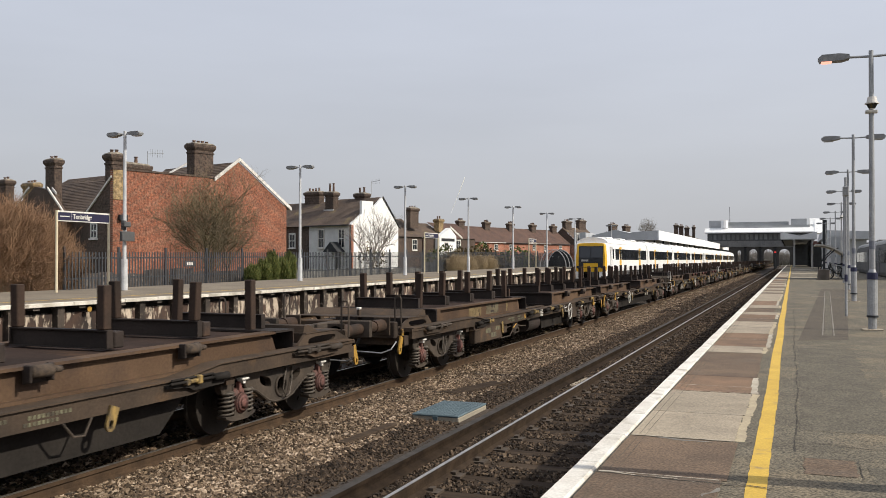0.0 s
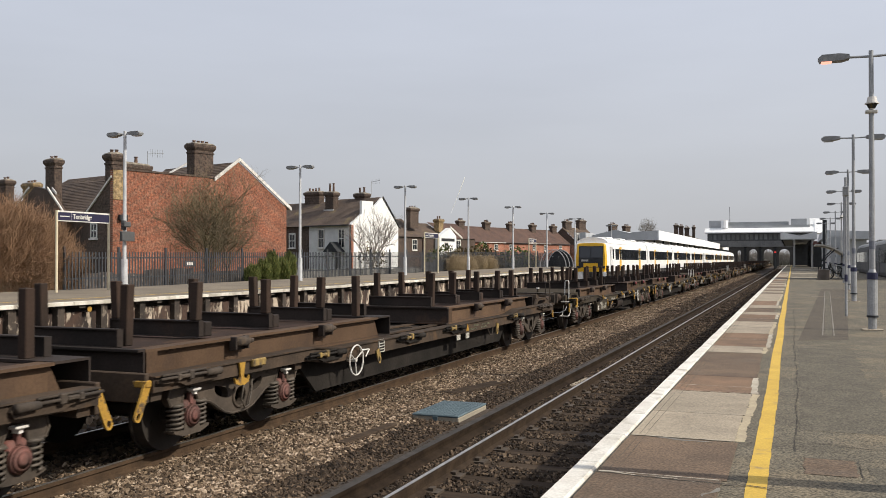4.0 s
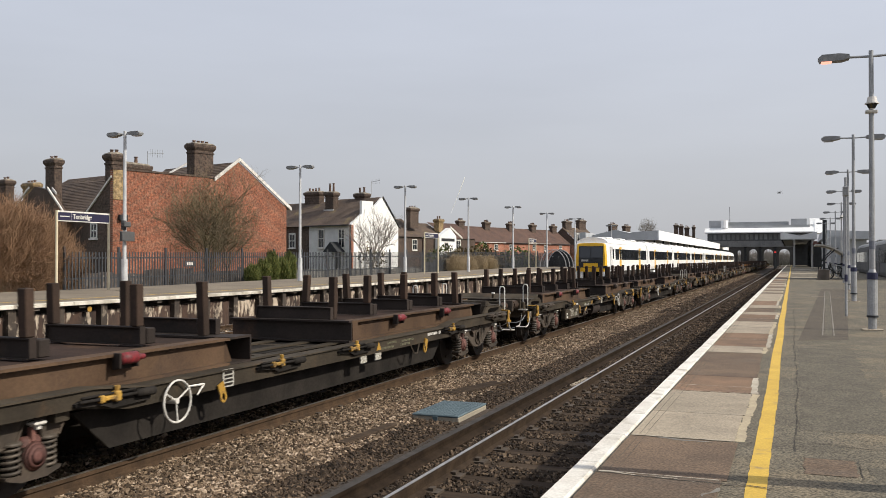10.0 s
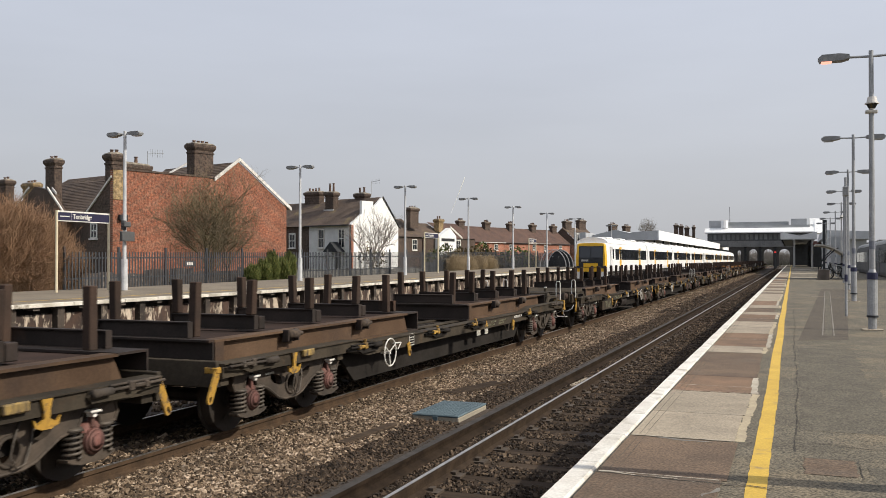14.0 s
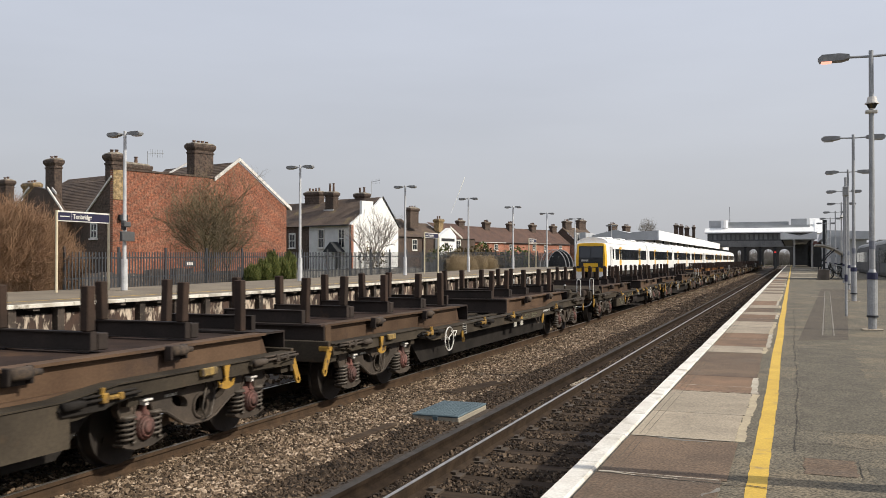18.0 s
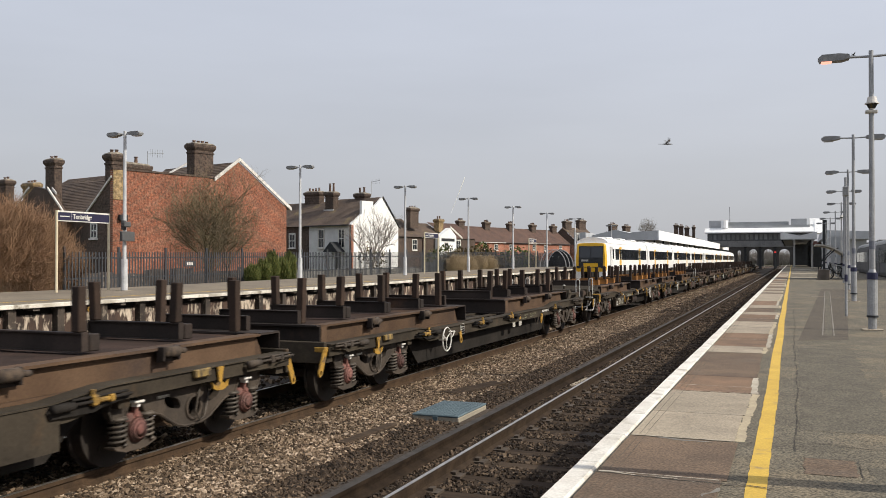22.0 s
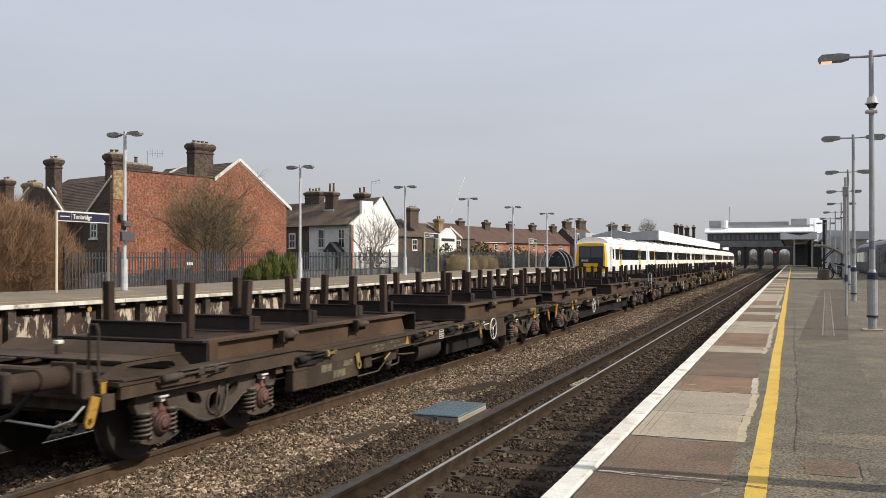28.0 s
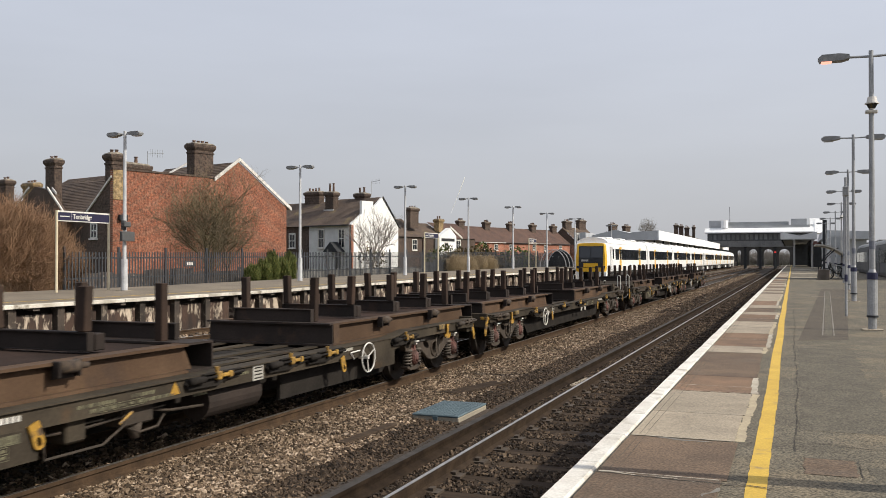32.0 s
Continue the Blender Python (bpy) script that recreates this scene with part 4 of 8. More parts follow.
def build_wagon(pale, steps):
    """A low container flat wagon, outer (buffer) end at -y. Its two sides differ."""
    w = thing("flat_wagon", pose(X_FREIGHT, 0, RAIL), "grimy brown low-floor flat wagon on two bogies", "freight wagon", "freight wagons")
    paint = M_WAGON if pale else M_WAGON_B
    # side sills: high over the bogies, low between
    side = [(-7.86, 0.80), (-7.86, 0.97), (-4.9, 0.97), (-4.2, 0.88), (4.0, 0.88), (4.7, 0.95), (7.92, 0.95), (7.92, 0.80), (4.9, 0.80), (4.2, 0.70), (-4.4, 0.70), (-5.1, 0.80)]
    for s in (-1, 1):
        sized("side_sill", plate(bmesh.new(), "x", side, s * 1.24, s * 1.30), paint, w)
        sized("sill_lip", plate(bmesh.new(), "x", [(p[0], p[1] - 0.0) for p in ((-7.86, 0.972), (-4.9, 0.972), (-4.2, 0.882), (4.0, 0.882), (4.7, 0.952), (7.92, 0.952), (7.92, 0.967), (4.7, 0.967), (4.0, 0.897), (-4.2, 0.897), (-4.9, 0.987), (-7.86, 0.987))], s * 1.1, s * 1.33), paint, w)
    # deep centre sill and crossbars
    sized("centre_sill", plate(bmesh.new(), "x", [(-8.0, 0.66), (-8.0, 0.86), (7.92, 0.86), (7.92, 0.66), (5.0, 0.66), (4.3, 0.34), (-4.3, 0.34), (-5.0, 0.66)], -0.5, 0.5), M_WAGON_D, w)
    for s in (-1, 1):
        sized("inner_sill", plate(bmesh.new(), "x", [(-4.7, 0.72), (-4.2, 0.3), (4.2, 0.3), (4.7, 0.72)] if s < 0 else [(1.1, 0.72), (1.1, 0.32), (4.2, 0.32), (4.7, 0.72)], s * 0.99, s * 1.04), M_WAGON_D, w, "black lower sill")
    for yy in (-7.95, -5.2, -3.6, -2.2, -0.4, 0.9, 1.7, 3.4, 5.0, 7.8):
        hi = 0.865
        sized("crossbar", B(-1.235, 1.235, yy - 0.08, yy + 0.08, hi - 0.16, hi), paint, w)
    for x in (-0.8, -0.3, 0.3, 0.8):
        sized("deck_runner", B(x - 0.08, x + 0.08, -4.2, 4.0, 0.868, 0.89), paint, w)
    for y0, y1, z in ((-8.0, -4.95, 0.866), (4.75, 7.88, 0.866)):
        sized("end_deck", B(-1.09, 1.09, y0, y1, z, z + 0.018), paint, w)
    # outer end: headstock, buffers, hook, hoops, coupling pipes
    sized("headstock", B(-1.1, 1.1, -8.13, -7.98, 0.82, 1.1, bevel=0.02), paint, w)
    for s in (-1, 1):
        oval = [(-7.36 + 0.31 * math.copysign(abs(math.cos(a)) ** 0.6, math.cos(a)) - 0.05 * math.sin(a), 1.035 + 0.05 * math.copysign(abs(math.sin(a)) ** 0.6, math.sin(a))) for a in [2 * math.pi * i / 16 for i in range(16)]]
        sized("end_gusset", plate(bmesh.new(), "x", [(-7.96, 0.90), (-7.98, 1.0), (-7.7, 1.12), (-6.98, 1.13), (-6.78, 0.94)], s * 1.1, s * 1.14, [oval]), paint, w)
        sized("end_wing", plate(bmesh.new(), "x", [(-7.9, 0.93), (-7.9, 0.97), (-7.7, 0.955), (-6.8, 0.945), (-6.8, 0.93)], s * 1.12, s * 1.32), paint, w)
    sized("end_cover", B(-1.15, 1.15, -7.72, -6.98, 1.132, 1.145), paint, w)
    sized("folded_ridge", plate(bmesh.new(), "x", [(-7.32, 1.147), (-7.0, 1.147), (-7.02, 1.24), (-7.1, 1.25)], -1.1, 1.1), paint, w)
    for s in (-1, 1):
        bm = rod(bmesh.new(), (s * 0.87, -8.13, 1.04), (s * 0.87, -8.5, 1.04), 0.105, seg=26)
        rod(bm, (s * 0.87, -8.5, 1.04), (s * 0.87, -8.9, 1.04), 0.088, seg=20)
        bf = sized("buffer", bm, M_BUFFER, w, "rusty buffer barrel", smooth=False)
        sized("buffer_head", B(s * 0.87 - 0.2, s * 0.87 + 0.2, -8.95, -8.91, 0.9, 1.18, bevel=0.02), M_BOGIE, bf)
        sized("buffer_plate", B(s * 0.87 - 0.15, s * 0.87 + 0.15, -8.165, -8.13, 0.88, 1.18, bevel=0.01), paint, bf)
        x = s * 1.1
        bm = tube(bmesh.new(), [(x - 0.06 * s, -8.0, 1.0), (x - 0.06 * s, -8.0, 1.47), (x - 0.035 * s, -8.0, 1.525), (x + 0.035 * s, -8.0, 1.525), (x + 0.06 * s, -8.0, 1.47), (x + 0.06 * s, -8.0, 1.0)], 0.014)
        sized("hand_hoop", bm, M_WHITE if pale else M_BOGIE, w, "white hoop rail at the wagon end" if pale else "grimy hoop rail at the wagon end")
        sized("uncoupling_lever", tube(bmesh.new(), [(s * 0.3, -8.3, 0.62), (s * 0.95, -8.34, 0.6), (s * 1.1, -8.28, 0.66), (s * 1.14, -8.16, 0.78)], 0.012), M_LAMP, w)
        bm = tongue(bmesh.new(), *sorted((s * 1.19, s * 1.215)), -8.08, 0.86, 0.27 if steps else 0.3, 0.055, -0.04 if steps else -0.1)
        sized("towing_eye", bm, M_YELLOW, w, "yellow towing eye")
        if steps:
            hook = [(-7.82, 0.99), (-7.7, 0.99), (-7.715, 0.82), (-7.66, 0.775), (-7.68, 0.74), (-7.75, 0.755), (-7.84, 0.73), (-7.87, 0.76), (-7.80, 0.81)]
            bm = plate(bmesh.new(), "x", hook, s * 1.33, s * 1.355)
            plate(bm, "z", [(s * 1.345, -7.82), (s * 1.345, -7.72), (s * 1.0, -7.9), (s * 1.0, -8.0)], 0.99, 1.01)
        else:
            hook = [(-7.97, 0.97), (-7.88, 0.97), (-7.9, 0.86), (-7.85, 0.8), (-7.87, 0.775), (-7.93, 0.785), (-7.99, 0.765), (-8.01, 0.79), (-7.96, 0.83)]
            bm = plate(bmesh.new(), "x", hook, s * 1.14, s * 1.165)
        sized("lashing_hook", bm, M_YELLOW, w, "yellow lashing hook")
        if not steps:
            continue
        st = sized("shunter_step", B(s * 1.12 - 0.13, s * 1.12 + 0.13, -8.5, -8.34, 0.5, 0.52, bevel=0.006), M_STEP, w, "hanging shunter step")
        for xx in (1.01, 1.23):
            sized("step_strap", tube(bmesh.new(), [(s * xx, -8.04, 0.86), (s * xx, -8.06, 0.72), (s * xx, -8.13, 0.6), (s * xx, -8.24, 0.53), (s * xx, -8.48, 0.51)], 0.015), M_STEP, st)
        sized("step_upper", B(s * 1.1 - 0.11, s * 1.1 + 0.11, -8.3, -8.14, 0.9, 0.93, bevel=0.006), M_STEP, st)
    mp = sized("marker_post", B(0.0, 0.06, -7.5, -7.44, 0.94, 1.25, bevel=0.01), paint, w)
    sized("post_cap", B(-0.004, 0.064, -7.504, -7.436, 1.25, 1.29, bevel=0.006), M_WHITE, mp, "white cap")
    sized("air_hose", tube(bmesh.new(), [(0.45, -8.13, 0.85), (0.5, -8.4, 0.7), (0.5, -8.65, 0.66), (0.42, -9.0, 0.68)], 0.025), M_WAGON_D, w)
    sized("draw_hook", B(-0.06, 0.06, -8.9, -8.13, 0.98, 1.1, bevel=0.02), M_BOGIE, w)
    # inner end: bar coupling and tags
    sized("bar_coupling", B(-0.12, 0.12, 7.92, 8.7, 0.72, 0.86), M_WAGON_D, w)
    sized("inner_headstock", B(-1.26, 1.26, 7.925, 7.99, 0.7, 1.0, bevel=0.01), paint, w)
    for s in (-1, 1):
        bm = tongue(bmesh.new(), *sorted((s * 1.24, s * 1.265)), 7.96, 0.88, 0.38, 0.05, 0.16)
        box(bm, *sorted((s * 1.1, s * 1.28)), 7.9, 8.0, 0.86, 0.93, bevel=0.01)
        sized("towing_eye", bm, M_YELLOW, w, "yellow towing eye")
        bm = plate(bmesh.new(), "x", [(6.36, 0.95), (6.48, 0.95), (6.46, 0.88), (6.45, 0.78), (6.52, 0.745), (6.57, 0.79), (6.55, 0.72), (6.47, 0.69), (6.37, 0.69), (6.29, 0.72), (6.27, 0.79), (6.32, 0.745), (6.39, 0.78), (6.38, 0.88)], s * 1.315, s * 1.34)
        sized("lashing_hook", bm, M_YELLOW, w, "yellow anchor-shaped lashing hook")
        sized("hazard_block", B(s * 1.335 - 0.03, s * 1.335 + 0.03, 5.95, 6.22, 0.875, 0.965, bevel=0.012), M_HAZARD, w, "worn black and yellow striped block")
        # hinged container spigots and their release bars along the sill
        for yy in (-7.0, -4.5, -0.75, 0.8, 1.75, 4.4, 7.35) if s > 0 else (-7.0, -4.5, -0.55, 1.5, 4.4, 7.35):
            cl = yy + (0.22 if yy == -4.5 and s > 0 else 0.0)
            zz = 0.99 if yy < -5 else (0.9 if yy < 4.6 else 0.97)
            low = -5 < yy < 4.6
            bm = plate(bmesh.new(), "x", [(yy - 0.42, zz - 0.14), (yy - 0.46, zz - 0.08), (yy - 0.42, zz - 0.02), (yy + 0.34, zz - 0.01), (yy + 0.55, zz - 0.05), (yy + 0.55, zz - 0.08), (yy + 0.2, zz - 0.11), (yy + 0.1, zz - 0.15)], s * 1.30, s * 1.345)
            sp = sized("spigot", bm, M_WAGON_D if low else paint, w)
            bm = rod(bmesh.new(), (s * 1.38, yy - 0.44, zz - 0.05), (s * 1.38, yy - 0.2, zz - 0.05), 0.044, 0.036, seg=10)
            rod(bm, (s * 1.38, yy - 0.2, zz - 0.045), (s * 1.38, yy + 0.54, zz - 0.035), 0.017, seg=6)
            rod(bm, (s * 1.36, yy - 0.2, zz - 0.005), (s * 1.36, yy + 0.5, zz - 0.005), 0.014, seg=6)
            sized("spigot_pin", bm, M_WAGON_D if low else M_BOGIE, sp, smooth=True)
            bm = B(s * 1.365 - 0.035, s * 1.365 + 0.04, cl + 0.02, cl + 0.1, zz - 0.085, zz + 0.012, bevel=0.012)
            box(bm, s * 1.375 - 0.03, s * 1.375 + 0.03, cl + 0.1, cl + 0.24, zz - 0.06, zz - 0.02, bevel=0.01)
            box(bm, s * 1.375 - 0.032, s * 1.375 + 0.032, cl + 0.24, cl + 0.3, zz - 0.075, zz - 0.005, bevel=0.01)
            if low and pale:
                rod(bm, (s * 1.36, cl + 0.05, zz + 0.01), (s * 1.36, cl + 0.05, zz + 0.06), 0.022, 0.028, seg=8)
            sized("spigot_clip", bm, M_CLIP if low and pale else M_HAZARD if low else M_BOGIE, sp)
        bm = tongue(bmesh.new(), *sorted((s * 1.31, s * 1.335)), -3.22, 0.76, 0.24, 0.06, 0.08)
        sized("lifting_eye", bm, M_YELLOW if pale else M_HAZARD, w, "worn yellow lifting eye")
        hw = 3.07 if s > 0 else 3.565
        yh = hw - 0.75
        bm = tongue(bmesh.new(), *sorted((s * 1.318, s * 1.335)), yh - 0.03, 0.76, 0.23, 0.058, 0.08 * s)
        sized("lifting_eye", bm, M_YELLOW if pale else M_HAZARD, w, "worn yellow lifting eye")
        # handwheel with its white arrow
        bm = bmesh.new()
        ring_x(bm, s * 1.36, hw, 0.68, 0.215, 0.0115, n=32)
        for k in range(3):
            a = 0.5 + 2 * math.pi * k / 3
            rod(bm, (s * 1.34, hw, 0.68), (s * 1.36, hw + 0.215 * math.cos(a), 0.68 + 0.215 * math.sin(a)), 0.009, seg=6)
        rod(bm, (s * 1.2, hw, 0.68), (s * 1.36, hw, 0.68), 0.03, seg=8)
        sized("handwheel", bm, M_WHITE, w, "white brake handwheel")
        if s > 0:
            sized("number_strip", B(1.303, 1.307, hw - 0.88, hw - 0.41, 0.825, 0.865), M_MARK_W, w, "worn white number strip")
            sized("brake_panel", B(s * 1.305 - 0.01, s * 1.305 + 0.01, 3.32, 4.1, 0.47, 0.875), paint, w)
        bm = bmesh.new()
        for (a, b) in (((-0.2, 0.80), (-0.5, 0.79)), ((-0.5, 0.79), (-0.38, 0.69))):
            rod(bm, (s * 1.318, hw + a[0], a[1]), (s * 1.318, hw + b[0], b[1]), 0.012, seg=4)
        sized("arrow_mark", bm, M_WHITE, w, "white painted arrow")
        # lettering as plain bars
        bm = bmesh.new()
        for k, (y0, z0, ln) in enumerate(((-2.7, 0.79, 0.5), (-2.0, 0.80, 0.36), (-1.15, 0.82, 0.14), (-2.55, 0.735, 0.4), (-1.9, 0.735, 0.55), (4.05, 0.83, 0.3), (-0.24, 0.8, 0.3))):
            for j in range(int(ln / 0.05)):
                box(bm, s * 1.303 - 0.002, s * 1.303 + 0.002, y0 + 0.05 * j, y0 + 0.05 * j + 0.034, z0, z0 + 0.035)
        sized("stencil_lettering", bm, M_GREEN_MARK if pale else M_PATCH, w, "faded stencilled lettering", kind="stuff")
        if pale and s > 0:
            bm = bmesh.new()
            for y0, z0, cols, rows in ((-4.28, 0.5, 3, 3), (-3.72, 0.5, 2, 2), (-3.62, 0.63, 2, 1), (-2.45, 0.725, 5, 1)):
                for r in range(rows + 1):
                    box(bm, 1.3045, 1.3075, y0, y0 + 0.13 * cols, z0 + 0.055 * r - 0.003, z0 + 0.055 * r + 0.003)
                for c in range(cols + 1):
                    box(bm, 1.3045, 1.3075, y0 + 0.13 * c - 0.004, y0 + 0.13 * c + 0.004, z0, z0 + 0.055 * rows)
                for r in range(rows):
                    for c in range(cols):
                        box(bm, 1.3045, 1.3075, y0 + 0.13 * c + 0.03, y0 + 0.13 * c + 0.1, z0 + 0.055 * r + 0.016, z0 + 0.055 * r + 0.04)
            for z0, n in ((0.70, 11), (0.67, 7)):
                for q in range(n):
                    box(bm, 1.3045, 1.3075, -4.4 + 0.04 * q, -4.4 + 0.04 * q + 0.028, z0, z0 + 0.02)
            sized("load_table", bm, M_MARK_W if steps else M_GREEN_MARK, w, "white stencilled load table", kind="stuff")
        bm = bmesh.new()
        for j in range(11):
            if j != 2:
                box(bm, s * 1.304 - 0.002, s * 1.304 + 0.002, -3.95 + 0.058 * j, -3.95 + 0.058 * j + 0.034, 0.8, 0.85)
        sized("painted_number", bm, M_WHITE, w, "white painted number", kind="stuff") if pale else bm.free()
        bm = plate(bmesh.new(), "x", [(-1.43, 0.74), (-1.27, 0.74), (-1.35, 0.88)], s * 1.302, s * 1.306)
        sized("warning_triangle", bm, M_YELLOW, w, "yellow warning triangle")
    # right side only: equipment box, brake gear, air tank
    if steps:
        sized("label_card", B(1.336, 1.339, -4.9, -4.74, 0.49, 0.63), M_WHITE, w, "white card label")
        bm = bmesh.new()
        for k in range(3):
            box(bm, 1.3395, 1.341, -4.88 + 0.05 * k, -4.862 + 0.05 * k, 0.52 + 0.02 * (k % 2), 0.6)
        sized("card_print", bm, M_WAGON_D, w, "dark unreadable print on the card", kind="stuff")
    bx = sized("equipment_panel", plate(bmesh.new(), "x", [(-5.0, 0.44), (-5.0, 0.78), (-4.5, 0.72), (-3.15, 0.72), (-3.15, 0.44)], 1.2, 1.303), paint, w, "deep brown side panel with stencilled marks")
    sized("panel_box", B(1.2, 1.335, -5.02, -4.68, 0.45, 0.73, bevel=0.015), paint, bx)
    sized("box_lid", B(1.32, 1.345, -5.04, -4.66, 0.70, 0.735, bevel=0.006), paint, bx)
    for py, pz, pl, ph in ((-4.25, 0.6, 0.3, 0.1), (-3.6, 0.62, 0.28, 0.08), (-3.9, 0.49, 0.35, 0.1)):
        sized("paint_patch", B(1.3032, 1.304, py, py + pl, pz, pz + ph), M_PATCH, bx, "faded green paint")
    bm = rod(bmesh.new(), (1.0, -0.62, 0.54), (1.0, 0.44, 0.54), 0.2, seg=20)
    sized("air_tank", bm, M_BOLSTER, w, smooth=False)
    sized("distributor", B(0.95, 1.2, -2.0, -1.55, 0.5, 0.7, bevel=0.02), M_BOGIE, w)
    sized("valve_block", B(1.0, 1.22, -2.75, -2.5, 0.48, 0.7, bevel=0.02), paint, w)
    sized("pipe_run", tube(bmesh.new(), [(1.14, -3.1, 0.6), (1.16, -2.5, 0.58), (1.14, -1.6, 0.62), (1.12, -1.2, 0.55), (1.1, -0.4, 0.5)], 0.016), M_BOGIE, w)
    sized("pipe_run", tube(bmesh.new(), [(1.1, -1.9, 0.5), (1.18, -1.75, 0.42), (1.2, -1.5, 0.44), (1.12, -1.3, 0.52)], 0.014), M_BOGIE, w)
    sized("valve_bowl", rod(bmesh.new(), (1.12, -1.75, 0.36), (1.12, -1.75, 0.52), 0.05, 0.08, seg=12), M_BOGIE, w, smooth=True)
    sized("data_plate", B(1.24, 1.246, -0.97, -0.73, 0.66, 0.72), M_GREEN_MARK, w)
    sized("brake_lever", rod(bmesh.new(), (1.24, -2.1, 0.56), (1.27, -1.95, 0.66), 0.014, seg=6), M_YELLOW, w, "yellow brake lever")
    sized("step_rail", tube(bmesh.new(), [(1.2, -3.0, 0.7), (1.22, -3.0, 0.4), (1.22, -2.3, 0.4), (1.2, -2.0, 0.52)], 0.014), M_BOGIE, w)
    sized("label_panel", B(1.302, 1.308, 0.08, 0.3, 0.7, 0.88), M_GREYPANEL, w, "white slotted label panel")
    bm = bmesh.new()
    for j in range(4):
        box(bm, 1.3085, 1.31, 0.105, 0.275, 0.72 + 0.04 * j, 0.735 + 0.04 * j)
    sized("panel_slots", bm, M_WAGON_D, w, kind="stuff")
    # left side only: label panel with slots, stencil plates, hanging chain
    pw = 3.565
    sized("label_panel", B(-1.312, -1.302, pw - 1.06, pw - 0.85, 0.70, 0.90), M_GREYPANEL, w, "white slotted label panel")
    bm = bmesh.new()
    for j in range(4):
        box(bm, -1.318, -1.312, pw - 1.03, pw - 0.88, 0.72 + 0.043 * j, 0.745 + 0.043 * j)
    sized("panel_slots", bm, M_WAGON_D, w, kind="stuff")
    for yy in (-0.9, -1.4):
        sized("stencil_plate", B(-1.32, -1.302, yy, yy + 0.2, 0.6, 0.7), M_MARK_W, w, "pale stencilled plate")
    sized("chain", tube(bmesh.new(), [(-1.3, -2.6, 0.7), (-1.31, -2.72, 0.56), (-1.31, -2.85, 0.55), (-1.3, -2.95, 0.7)], 0.012), M_BOGIE, w)
    # bogies
    half = [(0.15, 0.30), (0.30, 0.34), (0.58, 0.50), (0.80, 0.545), (0.84, 0.63), (0.88, 0.705), (0.96, 0.735), (1.04, 0.705), (1.08, 0.63), (1.09, 0.55), (1.29, 0.55), (1.33, 0.63), (1.30, 0.73), (1.21, 0.795), (1.02, 0.815),
            (0.80, 0.785), (0.62, 0.735), (0.3, 0.715)]
    fr = half + [(-y, z) for y, z in reversed(half)]
    holes = [circle(0, 0.485, 0.115, 16)] + [[(q * (0.36 + 0.135 * math.copysign(abs(math.cos(a)) ** 0.7, math.cos(a))), 0.585 + 0.05 * math.cos(a) + 0.062 * math.copysign(abs(math.sin(a)) ** 0.7, math.sin(a))) for a in [2 * math.pi * i / 16 for i in range(16)]] for q in (-1, 1)]
    rib = plate(bmesh.new(), "x", fr, -0.045, 0.045, holes)
    for (y0, z0), (y1, z1) in zip(fr, fr[1:] + fr[:1]):
        d = Vector((0, y1 - y0, z1 - z0)).normalized() * 0.01
        rod(rib, (0.045, y0 - d.y, z0 - d.z), (0.045, y1 + d.y, z1 + d.z), 0.016, seg=5)
    sf = mesh_of("bogie_side", rib, M_BOGIE)
    rim = bmesh.new()
    ring_x(rim, 0.05, 0, 0.485, 0.128, 0.02)
    rim = mesh_of("pivot_rim", rim, M_BOGIE, True)
    spr = bmesh.new()
    tube(spr, [(0.083 * math.cos(k * 0.5236), 0.083 * math.sin(k * 0.5236), 0.275 + 0.0042 * k) for k in range(61)], 0.0165, seg=5)
    rod(spr, (0, 0, 0.26), (0, 0, 0.55), 0.045, seg=8)
    rod(spr, (0, 0, 0.53), (0, 0, 0.56), 0.11, 0.09, seg=12)
    spr = mesh_of("coil_spring", spr, M_SPRING, True)
    ab = bmesh.new()
    box(ab, -0.10, 0.04, -0.115, 0.115, 0.29, 0.58, bevel=0.03)
    for (xa, ra), (xb, rb) in zip(((0.03, 0.125), (0.06, 0.13), (0.085, 0.115), (0.1, 0.075)), ((0.06, 0.13), (0.085, 0.115), (0.1, 0.075), (0.105, 0.02))):
        rod(ab, (xa, 0, 0.405), (xb, 0, 0.405), ra, rb, seg=18)
    ab = mesh_of("axlebox", ab, M_AXLEBOX, True)
    tray = bmesh.new()
    plate(tray, "x", [(-0.31, 0.255), (-0.27, 0.235), (-0.14, 0.2), (0.14, 0.2), (0.27, 0.235), (0.31, 0.255), (0.31, 0.275), (0.14, 0.265), (0.125, 0.42), (0.105, 0.5), (0.095, 0.32), (-0.095, 0.32), (-0.105, 0.5), (-0.125, 0.42), (-0.14, 0.265), (-0.31, 0.275)], -0.075, 0.06)
    tray = mesh_of("spring_tray", tray, M_BOGIE)
    cap = bmesh.new()
    box(cap, -0.05, 0.05, -0.075, 0.065, 0.68, 0.71, bevel=0.01)
    box(cap, -0.06, 0.02, -0.025, 0.025, 0.64, 0.689)
    cap = mesh_of("damper_cap", cap, M_WHITE)
    lnk = mesh_of("damper_link", box(B(-0.02, 0.045, -0.026, 0.026, 0.53, 0.66, bevel=0.01), -0.02, 0.03, -0.05, 0.05, 0.5, 0.56, bevel=0.01), M_AXLEBOX)
    hose = tube(bmesh.new(), [(0.07, 0.12, 0.77), (0.09, 0.03, 0.62), (0.1, -0.03, 0.45), (0.1, 0.04, 0.34), (0.09, 0.14, 0.36), (0.08, 0.22, 0.55), (0.06, 0.25, 0.7)], 0.011, seg=6)
    hose = mesh_of("brake_hose", hose, M_SPRING, True)
